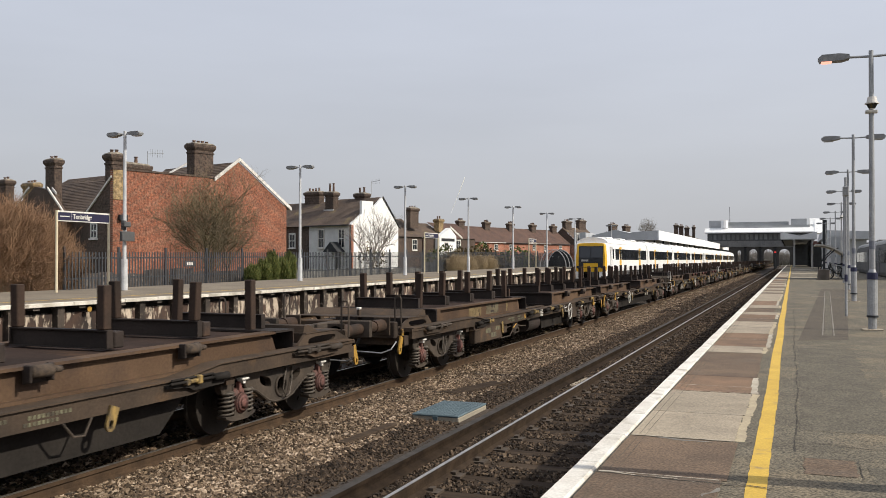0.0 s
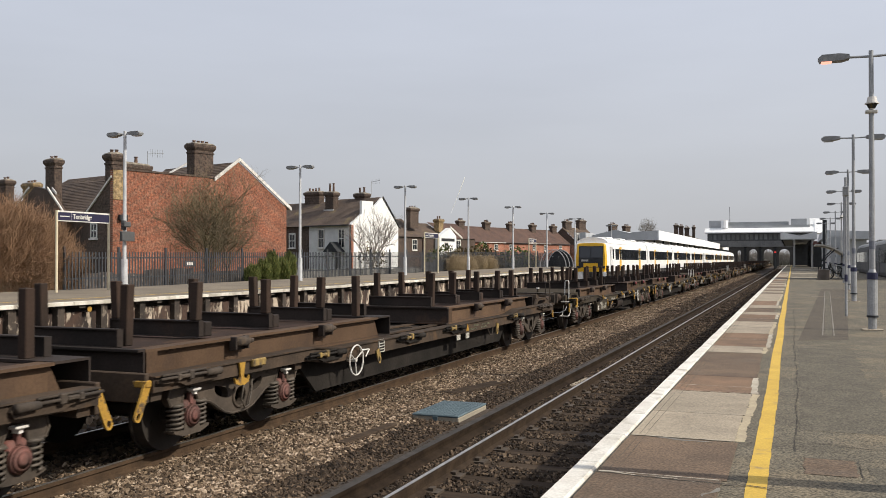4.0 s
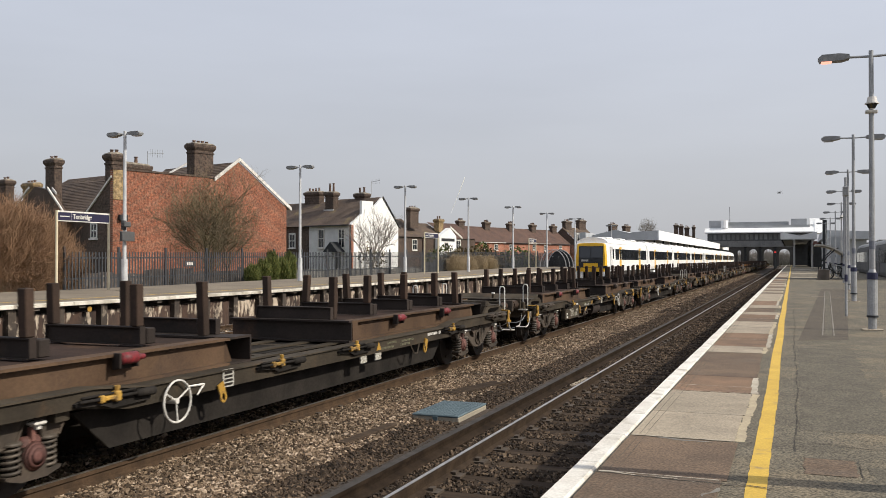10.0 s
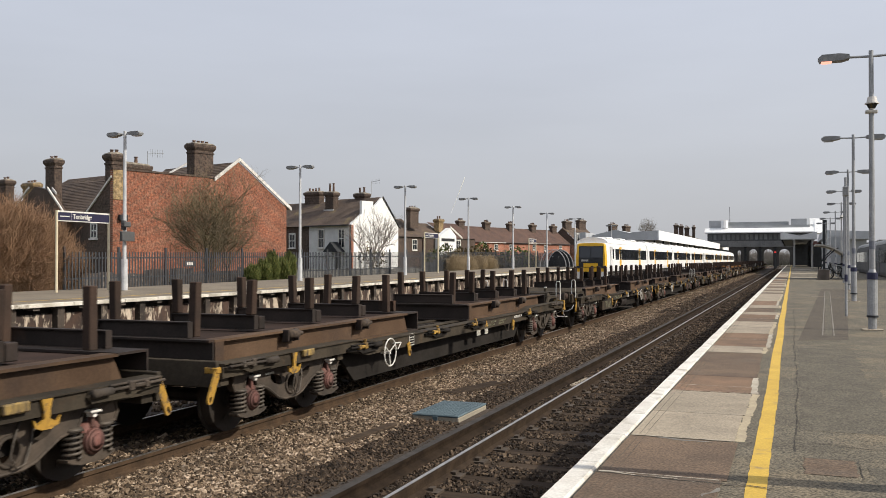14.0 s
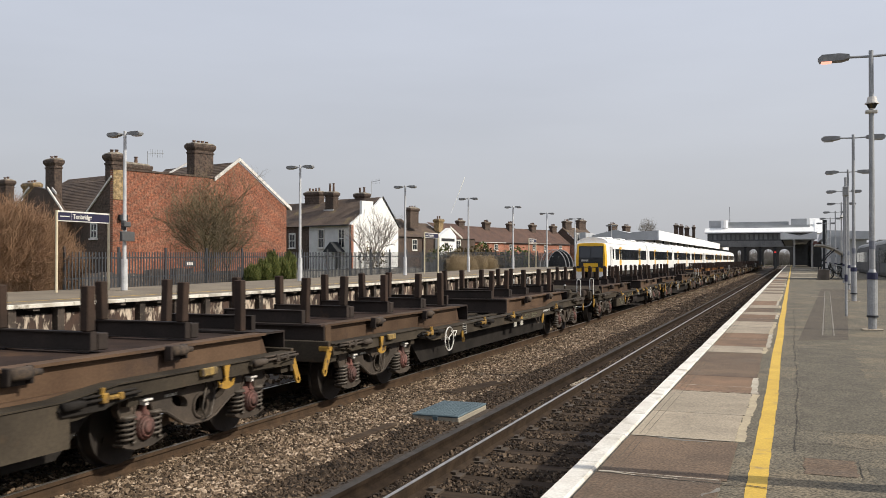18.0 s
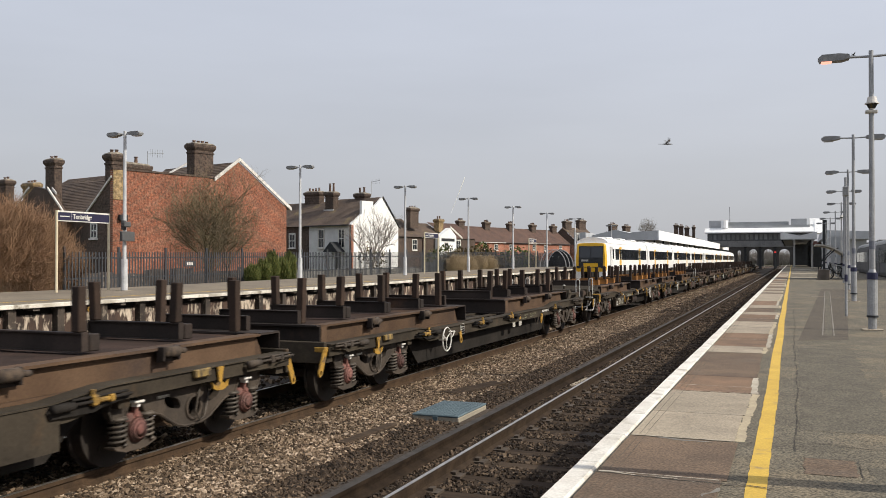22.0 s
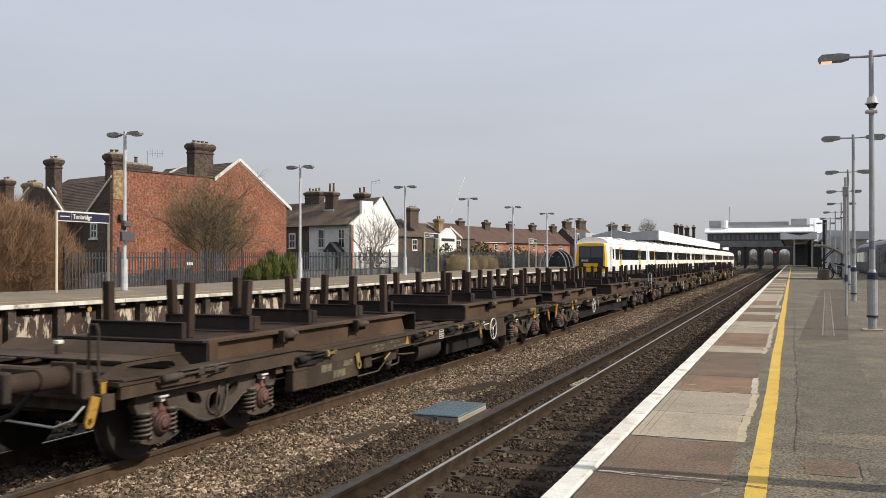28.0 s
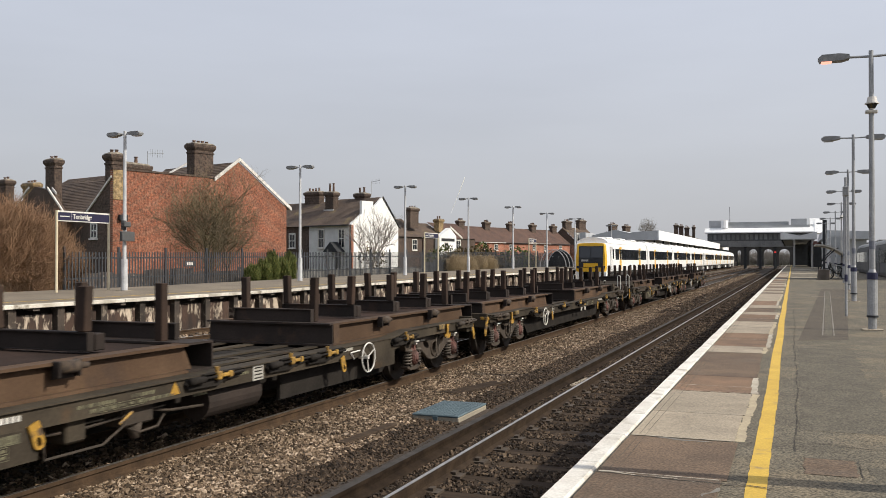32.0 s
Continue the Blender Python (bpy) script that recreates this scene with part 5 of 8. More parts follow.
    plt = mesh_of("frame_plate", B(0.046, 0.052, -0.62, -0.42, 0.66, 0.69), M_MARK_W)
    whl = bmesh.new()
    for s in (-1, 1):
        rod(whl, (s * 0.69, 0, 0), (s * 0.83, 0, 0), 0.43, 0.42, seg=28)
        rod(whl, (s * 0.68, 0, 0), (s * 0.71, 0, 0), 0.455, seg=28)
        rod(whl, (s * 0.83, 0, 0), (s * 0.90, 0, 0), 0.12, seg=14)
        for k in range(4):
            a = k * math.pi / 2
            rod(whl, (s * 0.835, 0.26 * math.cos(a), 0.26 * math.sin(a)), (s * 0.845, 0.26 * math.cos(a), 0.26 * math.sin(a)), 0.035, seg=6)
    rod(whl, (-0.9, 0, 0), (0.9, 0, 0), 0.085, seg=10)
    whl = mesh_of("wheelset", whl, M_WHEEL)
    for yb in (-6.6, 6.35):
        bm = box(bmesh.new(), -1.0, 1.0, -0.16, 0.16, 0.42, 0.68)
        rod(bm, (0, 0, 0.68), (0, 0, 0.76), 0.3, seg=14)
        bog = part("bogie", bm, M_WAGON_D, w, at=pose(0, yb, 0))
        for s in (-1, 1):
            sd = part("bogie_side", sf, None, bog, at=pose(s * 1.09, 0, 0, 0, 0, 0 if s > 0 else 180))
            part("brake_hose", hose, None, bog, "thin looped brake hose", at=pose(s * 1.09, 0, 0, 0, 0, 0 if s > 0 else 180))
            if pale:
                part("frame_plate", plt, None, bog, "small white stencil", at=pose(s * 1.09, 0, 0, 0, 0, 0 if s > 0 else 180))
            part("pivot_rim", rim, None, bog, at=pose(s * 1.09, 0, 0, 0, 0, 0 if s > 0 else 180))
            for ya in (-0.965, 0.965):
                part("axlebox", ab, None, bog, "rusty axlebox", at=pose(s * 1.12, ya, 0, 0, 0, 0 if s > 0 else 180))
                part("spring_tray", tray, None, bog, at=pose(s * 1.1, ya, 0))
                part("damper_cap", cap, None, bog, "white damper cap", at=pose(s * 1.19, ya - 0.02, 0, 0, 0, 0 if s > 0 else 180))
                part("damper_link", lnk, None, bog, "rusty damper link", at=pose(s * 1.13, ya, 0, 0, 0, 0 if s > 0 else 180))
                for k in (-1, 1):
                    part("coil_spring", spr, None, bog, at=pose(s * 1.1, ya + k * 0.2, 0))
        for ya in (-0.965, 0.965):
            part("wheelset", whl, None, bog, at=pose(0, ya, 0.42))
    return w


POST_Y = (-2.8, -1.52, 0.0, 1.5, 2.76)


def build_cradle(bolster, colour, webbing, marks=()):
    """A steel cradle for long loads: two I-beams, end beams, cross bolsters and upright stanchions."""
    c = thing("load_cradle", pose(X_FREIGHT, 0, RAIL), f"rusty steel load cradle with upright stanchions and {colour} cross bolsters", "load cradle", "load cradles on the wagons")
    for s in (-1, 1):
        sized("long_beam", ibeam(bmesh.new(), "y", -2.96, 2.56, s * 0.975, 0.893, 1.213, w=0.2), M_BEAM, c)
        sized("beam_gusset", plate(bmesh.new(), "x", [(2.56, 0.92), (2.72, 0.92), (2.6, 1.15), (2.56, 1.185)], s * 0.975 - 0.014, s * 0.975 + 0.014), M_BEAM, c)
        sized("end_stiffener", B(*sorted((s * 1.055, s * 1.076)), -2.95, -2.78, 0.925, 1.186), M_BEAM, c)
        bm = B(-1.078, 1.078, *sorted((s * 3.0, s * 2.975)), 0.893, 1.22)
        for z in (0.893, 1.194):
            box(bm, -1.078, 1.078, *sorted((s * 2.974, s * (2.56 if s > 0 else 2.968))), z, z + 0.026)
        if s < 0:
            for z in (0.893, 1.194):
                box(bm, -1.078, 1.078, -3.075, -3.001, z, z + 0.026)
        sized("end_beam", bm, M_BOLSTER, c)
        sized("end_pad", B(-1.0, 1.0, s * 2.75 - 0.1, s * 2.75 + 0.1, 0.87, 0.892), M_WAGON_D, c)
    sized("floor_web", B(-0.874, 0.874, -2.95, 2.55, 1.17, 1.188), M_DECK, c)
    rg = random.Random(colour + webbing.name)
    for k, yy in enumerate(POST_Y):
        end = abs(yy) > 2
        half = 0.67
        yb = yy + (0.1 if yy > 0 else -0.1) * end
        bm = B(-half, half, yb - 0.012, yb + 0.012, 1.222, 1.39)
        box(bm, -half, half, yb - 0.045, yb + 0.045, 1.3905, 1.41, bevel=0.004)
        box(bm, -half, half, yb - 0.06, yb + 0.06, 1.2135, 1.2215)
        for s in (-1, 1):
            box(bm, *sorted((s * half, s * (half + 0.014))), yb - 0.045, yb + 0.045, 1.222, 1.408)
        bol = sized("bolster", bm, M_BOLSTER if k == 0 else bolster, c)
        for s in (-1, 1) if not end else ():
            sized("bracket", B(s * 0.61 - 0.085, s * 0.61 + 0.085, yy + 0.058, yy + 0.2, 1.215, 1.39, bevel=0.012), bolster, bol)
        for s in (-1, 1):
            yp = yy + (0.08 if end else 0.0) * (1 if yy < 0 else -1)
            bm = B(s * 0.6 - 0.055, s * 0.6 + 0.055, yp - 0.055, yp + 0.055, 1.215 if end else 1.412, 1.872, bevel=0.01)
            lx, ly = rg.uniform(-0.02, 0.02), rg.uniform(-0.02, 0.02)
            for v in bm.verts:
                if v.co.z > 1.6:
                    v.co.x += lx
                    v.co.y += ly
            sized("stanchion", bm, M_POST, c)
    for y0, y1, z0, z1, m in marks:
        sized("faded_label", B(0.9903, 0.9925, y0, y1, z0, z1), m, c, "faded painted panel on the beam")
        if y1 - y0 > 0.85:
            bm = plate(bmesh.new(), "x", [(y0 + 0.3, z1 - 0.03), (y0 + 0.46, z1 - 0.025), (y0 + 0.5, z1 - 0.09), (y0 + 0.4, z1 - 0.11)], 0.9926, 0.9932)
            plate(bm, "x", [(y0 + 0.55, z1 - 0.02), (y0 + 0.62, z1 - 0.1), (y0 + 0.53, z1 - 0.12)], 0.9926, 0.9932)
            box(bm, 0.9926, 0.9932, y0 + 0.3, y0 + 0.56, z0 + 0.03, z0 + 0.07)
            sized("label_mark", bm, M_BOLSTER, c, kind="stuff")
    for yy, m in () if len(marks) > 2 else ((-1.35, M_WINCH if webbing is M_WINCH else M_WEB), (0.75, webbing)):
        bm = box(bmesh.new(), 1.07, 1.16, yy - 0.13, yy - 0.1, 1.07, 1.225, bevel=0.008)
        box(bm, 1.07, 1.16, yy + 0.12, yy + 0.15, 1.07, 1.225, bevel=0.008)
        box(bm, 1.062, 1.09, yy - 0.13, yy + 0.15, 1.06, 1.2)
        wn_ = sized("strap_winch", bm, M_BOLSTER, c, "small iron strap winch on the beam")
        bm = rod(bmesh.new(), (1.135, yy - 0.1, 1.165), (1.135, yy + 0.12, 1.165), 0.058, 0.062, seg=12)
        rod(bm, (1.135, yy + 0.12, 1.165), (1.14, yy + 0.24, 1.16), 0.035, 0.028, seg=8)
        sized("wound_strap", bm, m, wn_, "red wound webbing" if m is M_WINCH else "wound webbing strap", smooth=True)
    return c


wagon_steps = build_wagon(True, True)
wagon_pale = build_wagon(True, False)
wagon_dark = build_wagon(False, False)
cradle_dark = build_cradle(M_BOLSTER, "dark brown", M_WEB)
cradle_marked = build_cradle(M_BOLSTER, "dark brown", M_WEB, ((-0.97, -0.18, 0.93, 1.13, M_LABEL_Y), (0.16, 1.03, 0.94, 1.17, M_LABEL_G), (1.62, 1.74, 0.94, 1.17, M_LABEL_Y)))
cradle_worn = build_cradle(M_BOLSTER, "dark brown", M_WINCH, ((0.22, 0.56, 0.95, 1.1, M_LABEL_G), (1.86, 2.05, 0.94, 1.16, M_LABEL_G)))
cradle_red = build_cradle(M_BOLSTER, "dark brown", M_WINCH)
cradle_orange = build_cradle(M_BOLSTER_O, "weathered orange", M_WEB)
WAGONS, CRADLES = [], []            # (object, place along the train at time zero, turned round)
# slack in the couplings, and how the cradles were set down
LAG = {(0, 180): -0.32, (7, 0): 0.05, (7, 180): 0.05, (8, 0): 0.05, (8, 180): 0.05}
SET = {(2, 0): (-0.1, -0.05), (7, 0): (0.1, 0.4)}
for k in range(-1, 9):
    for turn in (0, 180):
        yc = TWIN_0 + TWIN * k + (-8.815 if turn == 0 else 8.515) + LAG.get((k, turn), 0.0)
        src = wagon_steps if k in (1, 2, 5) else wagon_dark if k in (-1, 0, 6) else wagon_pale
        WAGONS.append((src if src not in [o for o, _, _ in WAGONS] else copy_thing(src, pose(X_FREIGHT, yc, RAIL, 0, 0, turn)), yc, turn))
        for i, dy in enumerate((-3.58, 5.18) if turn == 0 else (-3.95, 4.93)):
            src = cradle_orange if k == 5 else cradle_marked if (k, turn, i) == (0, 0, 0) else cradle_worn if (k, turn, i) == (1, 0, 1) else cradle_red if (k == 2 and turn == 0 and dy < 0) or (k, turn) == (1, 180) else cradle_dark
            used = [o for o, _, _ in CRADLES]
            yy = yc + (dy if turn == 0 else -dy) + SET.get((k, turn), (0.0, 0.0))[i]
            CRADLES.append((src if src not in used else copy_thing(src, pose(X_FREIGHT, yy, RAIL)), yy, 0))

# ---- the standing passenger train ----
CAR = 20.4
Z_EMU = RAIL + 0.2


def shell(x_half, z0, z1, crown):
    """Cross-section of a coach: upright sides leaning in at the top, with a curved roof."""
    pts = [(x_half - 0.06, z0), (x_half, z0 + 0.25), (x_half, z0 + 1.2), (x_half - 0.1, z1 - 0.12)]
    arc = []
    for i in range(9):
        a = math.pi * i / 8
        arc.append(((x_half - 0.14) * math.cos(a), z1 + (crown - z1) * math.sin(a) ** 0.8))
    return pts + arc + [(-x, z) for x, z in reversed(pts)]


def coach(name, yc, group, label, body_m, roof_m, door_m, und_m, lead=None, x=X_LEFT, zr=Z_EMU, length=CAR, door_w=0.8, facing=1):
    """One coach; lead: the end (-1 or 1) that carries the driving cab."""
    c = thing(name, pose(x, yc, zr), label, "train coach", group)
    h = length / 2 - 0.2
    part("body_shell", plate(bmesh.new(), "y", [(p[0], p[1]) for p in shell(1.40, 1.0, 3.22, 3.3)], -h, h), body_m, c)
    bm = bmesh.new()
    top = [(1.26 * math.cos(math.pi * i / 10), 3.25 + 0.5 * math.sin(math.pi * i / 10)) for i in range(11)]
    plate(bm, "y", top, -h + 0.05, h - 0.05)
    part("roof", bm, roof_m, c)
    for k in range(3):
        part("roof_pod", B(-0.7, 0.7, -6 + 6 * k - 1.2, -6 + 6 * k + 1.2, 3.68, 3.82, bevel=0.05), roof_m, c)
    doors = (-5.1, 5.1)
    for s in (-1, 1):
        for yd in doors:
            d = part("door", B(s * 1.405 - 0.012, s * 1.405 + 0.012, yd - door_w / 2, yd + door_w / 2, 1.08, 3.0, bevel=0.01), door_m, c, "yellow sliding doors")
            for q in (-1, 1):
                part("door_window", B(s * 1.42 - 0.005, s * 1.42 + 0.005, yd + q * door_w * 0.25 - 0.17, yd + q * door_w * 0.25 + 0.17, 1.95, 2.8), M_GLASS_T, d)
        edges = [-h + (2.6 if lead == -1 else 0.9), doors[0] - door_w / 2 - 0.25, doors[0] + door_w / 2 + 0.25, doors[1] - door_w / 2 - 0.25, doors[1] + door_w / 2 + 0.25, h - (2.6 if lead == 1 else 0.9)]
        for a, b in zip(edges[::2], edges[1::2]):
            n = max(1, round((b - a) / 1.9))
            for k in range(n):
                y0, y1 = a + (b - a) * k / n + 0.03, a + (b - a) * (k + 1) / n - 0.03
                part("window", B(s * 1.402 - 0.01, s * 1.402 + 0.01, y0, y1, 1.92, 2.82, bevel=0.006), M_GLASS_T, c)
    part("underframe", B(-1.2, 1.2, -h, h, 0.85, 1.0), und_m, c)
    rg = random.Random(int(yc))
    for s in (-1, 1):
        yy = -h + 4.2
        while yy < h - 4.5:
            d = rg.uniform(0.8, 1.9)
            part("equipment_case", B(s * 1.22 - 0.18, s * 1.22 + 0.12, yy, yy + d, 0.32, 0.84, bevel=0.02), rg.choice((und_m, und_m, body_m)), c)
            yy += d + rg.uniform(0.2, 0.6)
    wb = bmesh.new()
    rod(wb, (-0.8, 0, 0.42), (0.8, 0, 0.42), 0.42, seg=18)
    wb = mesh_of("wheel", wb, und_m)
    for yb in (-h + 2.4, h - 2.4):
        bg = part("bogie", B(-1.12, 1.12, yb - 1.5, yb + 1.5, 0.45, 0.78, bevel=0.05), und_m, c)
        for q in (-1.15, 1.15):
            part("wheel", wb, None, bg, at=pose(0, yb + q, 0))
    if lead:
        f = lead
        prof = shell(1.40, 1.0, 3.22, 3.3)
        y0, y1 = f * h, f * (h + 0.5)
        bm = bmesh.new()
        a = [bm.verts.new((p[0], y0, p[1])) for p in prof]
        b = [bm.verts.new((p[0] * 0.8, y1 - f * 0.22 * max(0, (p[1] - 1.9) / 1.6), p[1] * 0.99)) for p in prof]
        mid = [bm.verts.new(p.co * 0.45 + q.co * 0.55) for p, q in zip(a, b)]
        rim = bmesh.new()
        r0, r1 = [rim.verts.new(v.co) for v in mid], [rim.verts.new(v.co) for v in b]
        for i in range(len(a)):
            j = (i + 1) % len(a)
            bm.faces.new((a[i], a[j], mid[j], mid[i]))
            rim.faces.new((r0[i], r0[j], r1[j], r1[i]))
        for v in b:
            bm.verts.remove(v)
        bmesh.ops.recalc_face_normals(rim, faces=rim.faces[:])
        bmesh.ops.recalc_face_normals(bm, faces=bm.faces[:])
        cab = part("cab_front", bm, body_m, c, "tapered white cab end")
        part("cab_rim", rim, M_TRAIN_Y, cab, "yellow rim round the windscreen")
        bm = bmesh.new()
        bm.faces.new([bm.verts.new(v) for v in [(p[0] * 0.8, y1 - f * 0.22 * max(0, (p[1] - 1.9) / 1.6) + f * 0.002, p[1] * 0.99) for p in prof]])
        part("cab_face", bm, M_TRAIN_Y, cab, "yellow cab face")
        def slab(nm, x0, x1, z0, z1, m, d0=0.004, d1=0.02, lab=""):
            bmx = bmesh.new()
            vs = []
            for (px, pz) in ((x0, z0), (x1, z0), (x1, z1), (x0, z1)):
                base = f * (h + 0.5) - f * 0.22 * max(0, (pz - 1.9) / 1.6)
                vs.append((bmx.verts.new((px, base + f * d0, pz)), bmx.verts.new((px, base + f * d1, pz))))
            for i in range(4):
                p, q = vs[i], vs[(i + 1) % 4]
                bmx.faces.new((p[0], q[0], q[1], p[1]))
            bmx.faces.new([v[1] for v in vs])
            bmesh.ops.recalc_face_normals(bmx, faces=bmx.faces[:])
            return part(nm, bmx, m, cab, lab)
        slab("windscreen_panel", -0.97, 0.97, 1.72, 3.02, M_DARK_STEEL, 0.004, 0.015, "black windscreen surround")
        slab("windscreen", -0.92, -0.03, 2.1, 2.97, M_GLASS_T, 0.016, 0.03)
        slab("windscreen", 0.03, 0.92, 2.1, 2.97, M_GLASS_T, 0.016, 0.03)
        slab("destination_display", -0.75, -0.2, 1.8, 1.95, M_GREYPANEL, 0.016, 0.024)
        slab("lower_surround", -0.97, 0.97, 1.32, 1.719, M_DARK_STEEL, 0.004, 0.012)
        slab("lower_panel", -0.58, 0.58, 1.36, 1.66, M_TRAIN_Y, 0.016, 0.04, "yellow panel under the windscreen")
        for s in (-1, 1):
            slab("headlight", s * 0.98 - 0.16, s * 0.98 + 0.16, 1.25, 1.45, M_DARK_STEEL, 0.004, 0.03)
            part("skirt", B(s * 0.95 - 0.3, s * 0.95 + 0.3, min(y0, y1), max(y0, y1) - 0.02, 0.35, 0.99, bevel=0.04), M_TRAIN_W, cab, "white lower skirt")
        part("coupler", B(-0.22, 0.22, min(f * h, f * (h + 0.7)), max(f * h, f * (h + 0.7)), 0.55, 0.98, bevel=0.05), und_m, c)
        part("cab_door", B(1.402 - 0.01, 1.402 + 0.012, f * (h - 1.6) - 0.35, f * (h - 1.6) + 0.35, 1.1, 3.0), body_m, c)
        part("cab_window", B(1.416, 1.424, f * (h - 1.6) - 0.25, f * (h - 1.6) + 0.25, 2.0, 2.8), M_GLASS_T, c)
        part("black_stripe", B(1.402, 1.41, f * (h - 0.55) - 0.12, f * (h - 0.55) + 0.12, 1.1, 3.0), M_DARK_STEEL, c)
    return c


for k in range(8):
    lead = -1 if k in (0, 4) else (1 if k in (3, 7) else None)
    coach("train_coach", 70.6 + CAR / 2 + CAR * k + (0.6 if k > 3 else 0), "coaches of the standing train", "white passenger coach with yellow doors" + (" and a yellow cab end" if lead else ""), M_TRAIN_W, M_TRAIN_W, M_TRAIN_Y, M_TRAIN_UND, lead)
for k in range(2):
    coach("grey_coach", 79 + 10 + 20.4 * k - 20.4, "coaches on the island's other face", "dark grey passenger coach with a pale roof", M_TRAIN_G, M_TRAIN_ROOF, M_TRAIN_G, M_TRAIN_UND, None, x=7.42, zr=RAIL)

# ---- houses on the streets beyond the far platform; their grid is turned 16 degrees to the railway ----
GRID = pose(0, 0, 0, 0, 0, -16)


def house(name, bx, by, label, category="house", z=-0.05):
    return thing(name, GRID @ pose(bx, by, z), label, category, "houses beyond the railway")


def window(owner, axis, at, across, z0, z1, w, frame_m=M_WHITE, bars=1):
    """A sash window set into a wall face; axis: the way the wall faces (x, -x, y, -y)."""
    s = -1 if axis.startswith("-") else 1
    def b(a0, a1, zz0, zz1, d0, d1):
        lo, hi = sorted((at + s * d0, at + s * d1))
        return B(lo, hi, a0, a1, zz0, zz1) if axis.endswith("x") else B(a0, a1, lo, hi, zz0, zz1)
    bm = b(across - w / 2, across + w / 2, z0, z1, 0.005, 0.02)
    p = part("window", bm, M_GLASS, owner)
    fw = max(0.07, w * 0.09)
    for (a0, a1, c0, c1) in ((across - w / 2 - 0.04, across - w / 2 + fw, z0, z1), (across + w / 2 - fw, across + w / 2 + 0.04, z0, z1), (across - w / 2, across + w / 2, z1 - fw, z1 + 0.05),
                             (across - w / 2, across + w / 2, z0 - 0.03, z0 + fw), (across - w / 2, across + w / 2, (z0 + z1) / 2 - 0.04, (z0 + z1) / 2 + 0.04)):
        part("window_frame", b(a0, a1, c0, c1, 0.021, 0.06), frame_m, p)
    if bars:
        part("window_frame", b(across - 0.025, across + 0.025, z0, z1, 0.021, 0.05), frame_m, p)
    part("sill", b(across - w / 2 - 0.1, across + w / 2 + 0.1, z0 - 0.13, z0 - 0.03, 0.005, 0.14), frame_m, p)
    return p


def stack_loft(bm, x, y, wx, wy, steps, cut=0.12):
    """Rectangles with clipped corners, one over the other: (height, swelling)."""
    rows = []
    for z, e in steps:
        a, b = wx / 2 + e, wy / 2 + e
        c = min(cut, a * 0.4, b * 0.4)
        rows.append([bm.verts.new((x + px, y + py, z)) for px, py in ((a - c, -b), (a, -b + c), (a, b - c), (a - c, b), (-a + c, b), (-a, b - c), (-a, -b + c), (-a + c, -b))])
    for p, q in zip(rows, rows[1:]):
        for k in range(8):
            bm.faces.new((p[k], p[(k + 1) % 8], q[(k + 1) % 8], q[k]))
    bm.faces.new(rows[0][::-1])
    bm.faces.new(rows[-1])
    return bm


def chimney(owner, x, y, z0, z1, wx, wy, material=M_BRICK_D, pots=3, along="y", pot_h=0.45):
    h = z1 - 0.75
    bm = stack_loft(bmesh.new(), x, y, wx, wy, [(z0, 0.0), (h - 0.1, 0.0), (h - 0.09, 0.05), (h + 0.02, 0.05), (h + 0.03, 0.0), (h + 0.12, 0.0), (h + 0.22, 0.07), (h + 0.34, 0.14), (h + 0.5, 0.155), (h + 0.6, 0.12)], cut=0.05)
    c = part("chimney", bm, material, owner, "sooty brick chimney stack with a swelling head")
    bm = stack_loft(bmesh.new(), x, y, wx, wy, [(h + 0.601, 0.1), (h + 0.68, 0.06), (h + 0.75, -0.12)])
    for v in bm.verts:
        v.co += Vector((noise.noise(v.co * 2.3), noise.noise(v.co * 2.7 + Vector((5, 0, 0))), noise.noise(v.co * 3.1))) * 0.07
    part("flaunching", bm, M_FLAUNCH, c, "weathered mortar capping")
    n = pots
    rg = random.Random(int(x * 91 + y * 37 + z1 * 13))
    for k in range(n):
        o = ((k + 0.5) / n - 0.5) * 0.86
        px, py = (x, y + o * wy) if along == "y" else (x + o * wx, y)
        ph = pot_h * rg.uniform(0.8, 1.2)
        bm = rod(bmesh.new(), (px, py, z1 - 0.06), (px, py, z1 + ph), 0.13, 0.10, seg=8)
        rod(bm, (px, py, z1 + ph), (px, py, z1 + ph + 0.06), 0.135, seg=8)
        part("chimney_pot", bm, M_POTS, c, "clay chimney pot")
    return c


def roof_slope(owner, p, q, r, material, thick=0.1, courses=9, name="roof"):
    """A tiled slope: p to q along the eaves, r above p on the ridge; the courses step like tiles."""
    p, q, r = Vector(p), Vector(q), Vector(r)
    u, v = q - p, r - p
    courses, thick = courses * 2, thick * 0.7
    n = u.cross(v).normalized()
    if n.z < 0:
        n = -n
    line = [p - n * 0.02]
    for k in range(courses):
        line += [p + v * (k / courses) + n * (thick * 0.4), p + v * ((k + 0.98) / courses) + n * (thick * 0.1)]
    line.append(r - n * 0.02)
    bm = bmesh.new()
    a = [bm.verts.new(c) for c in line]
    b = [bm.verts.new(c + u) for c in line]
    m = len(line)
    for i in range(m):
        bm.faces.new((a[i], a[(i + 1) % m], b[(i + 1) % m], b[i]))
    bm.faces.new(a)
    bm.faces.new(b[::-1])
    bmesh.ops.recalc_face_normals(bm, faces=bm.faces[:])
    return part(name, bm, material, owner)


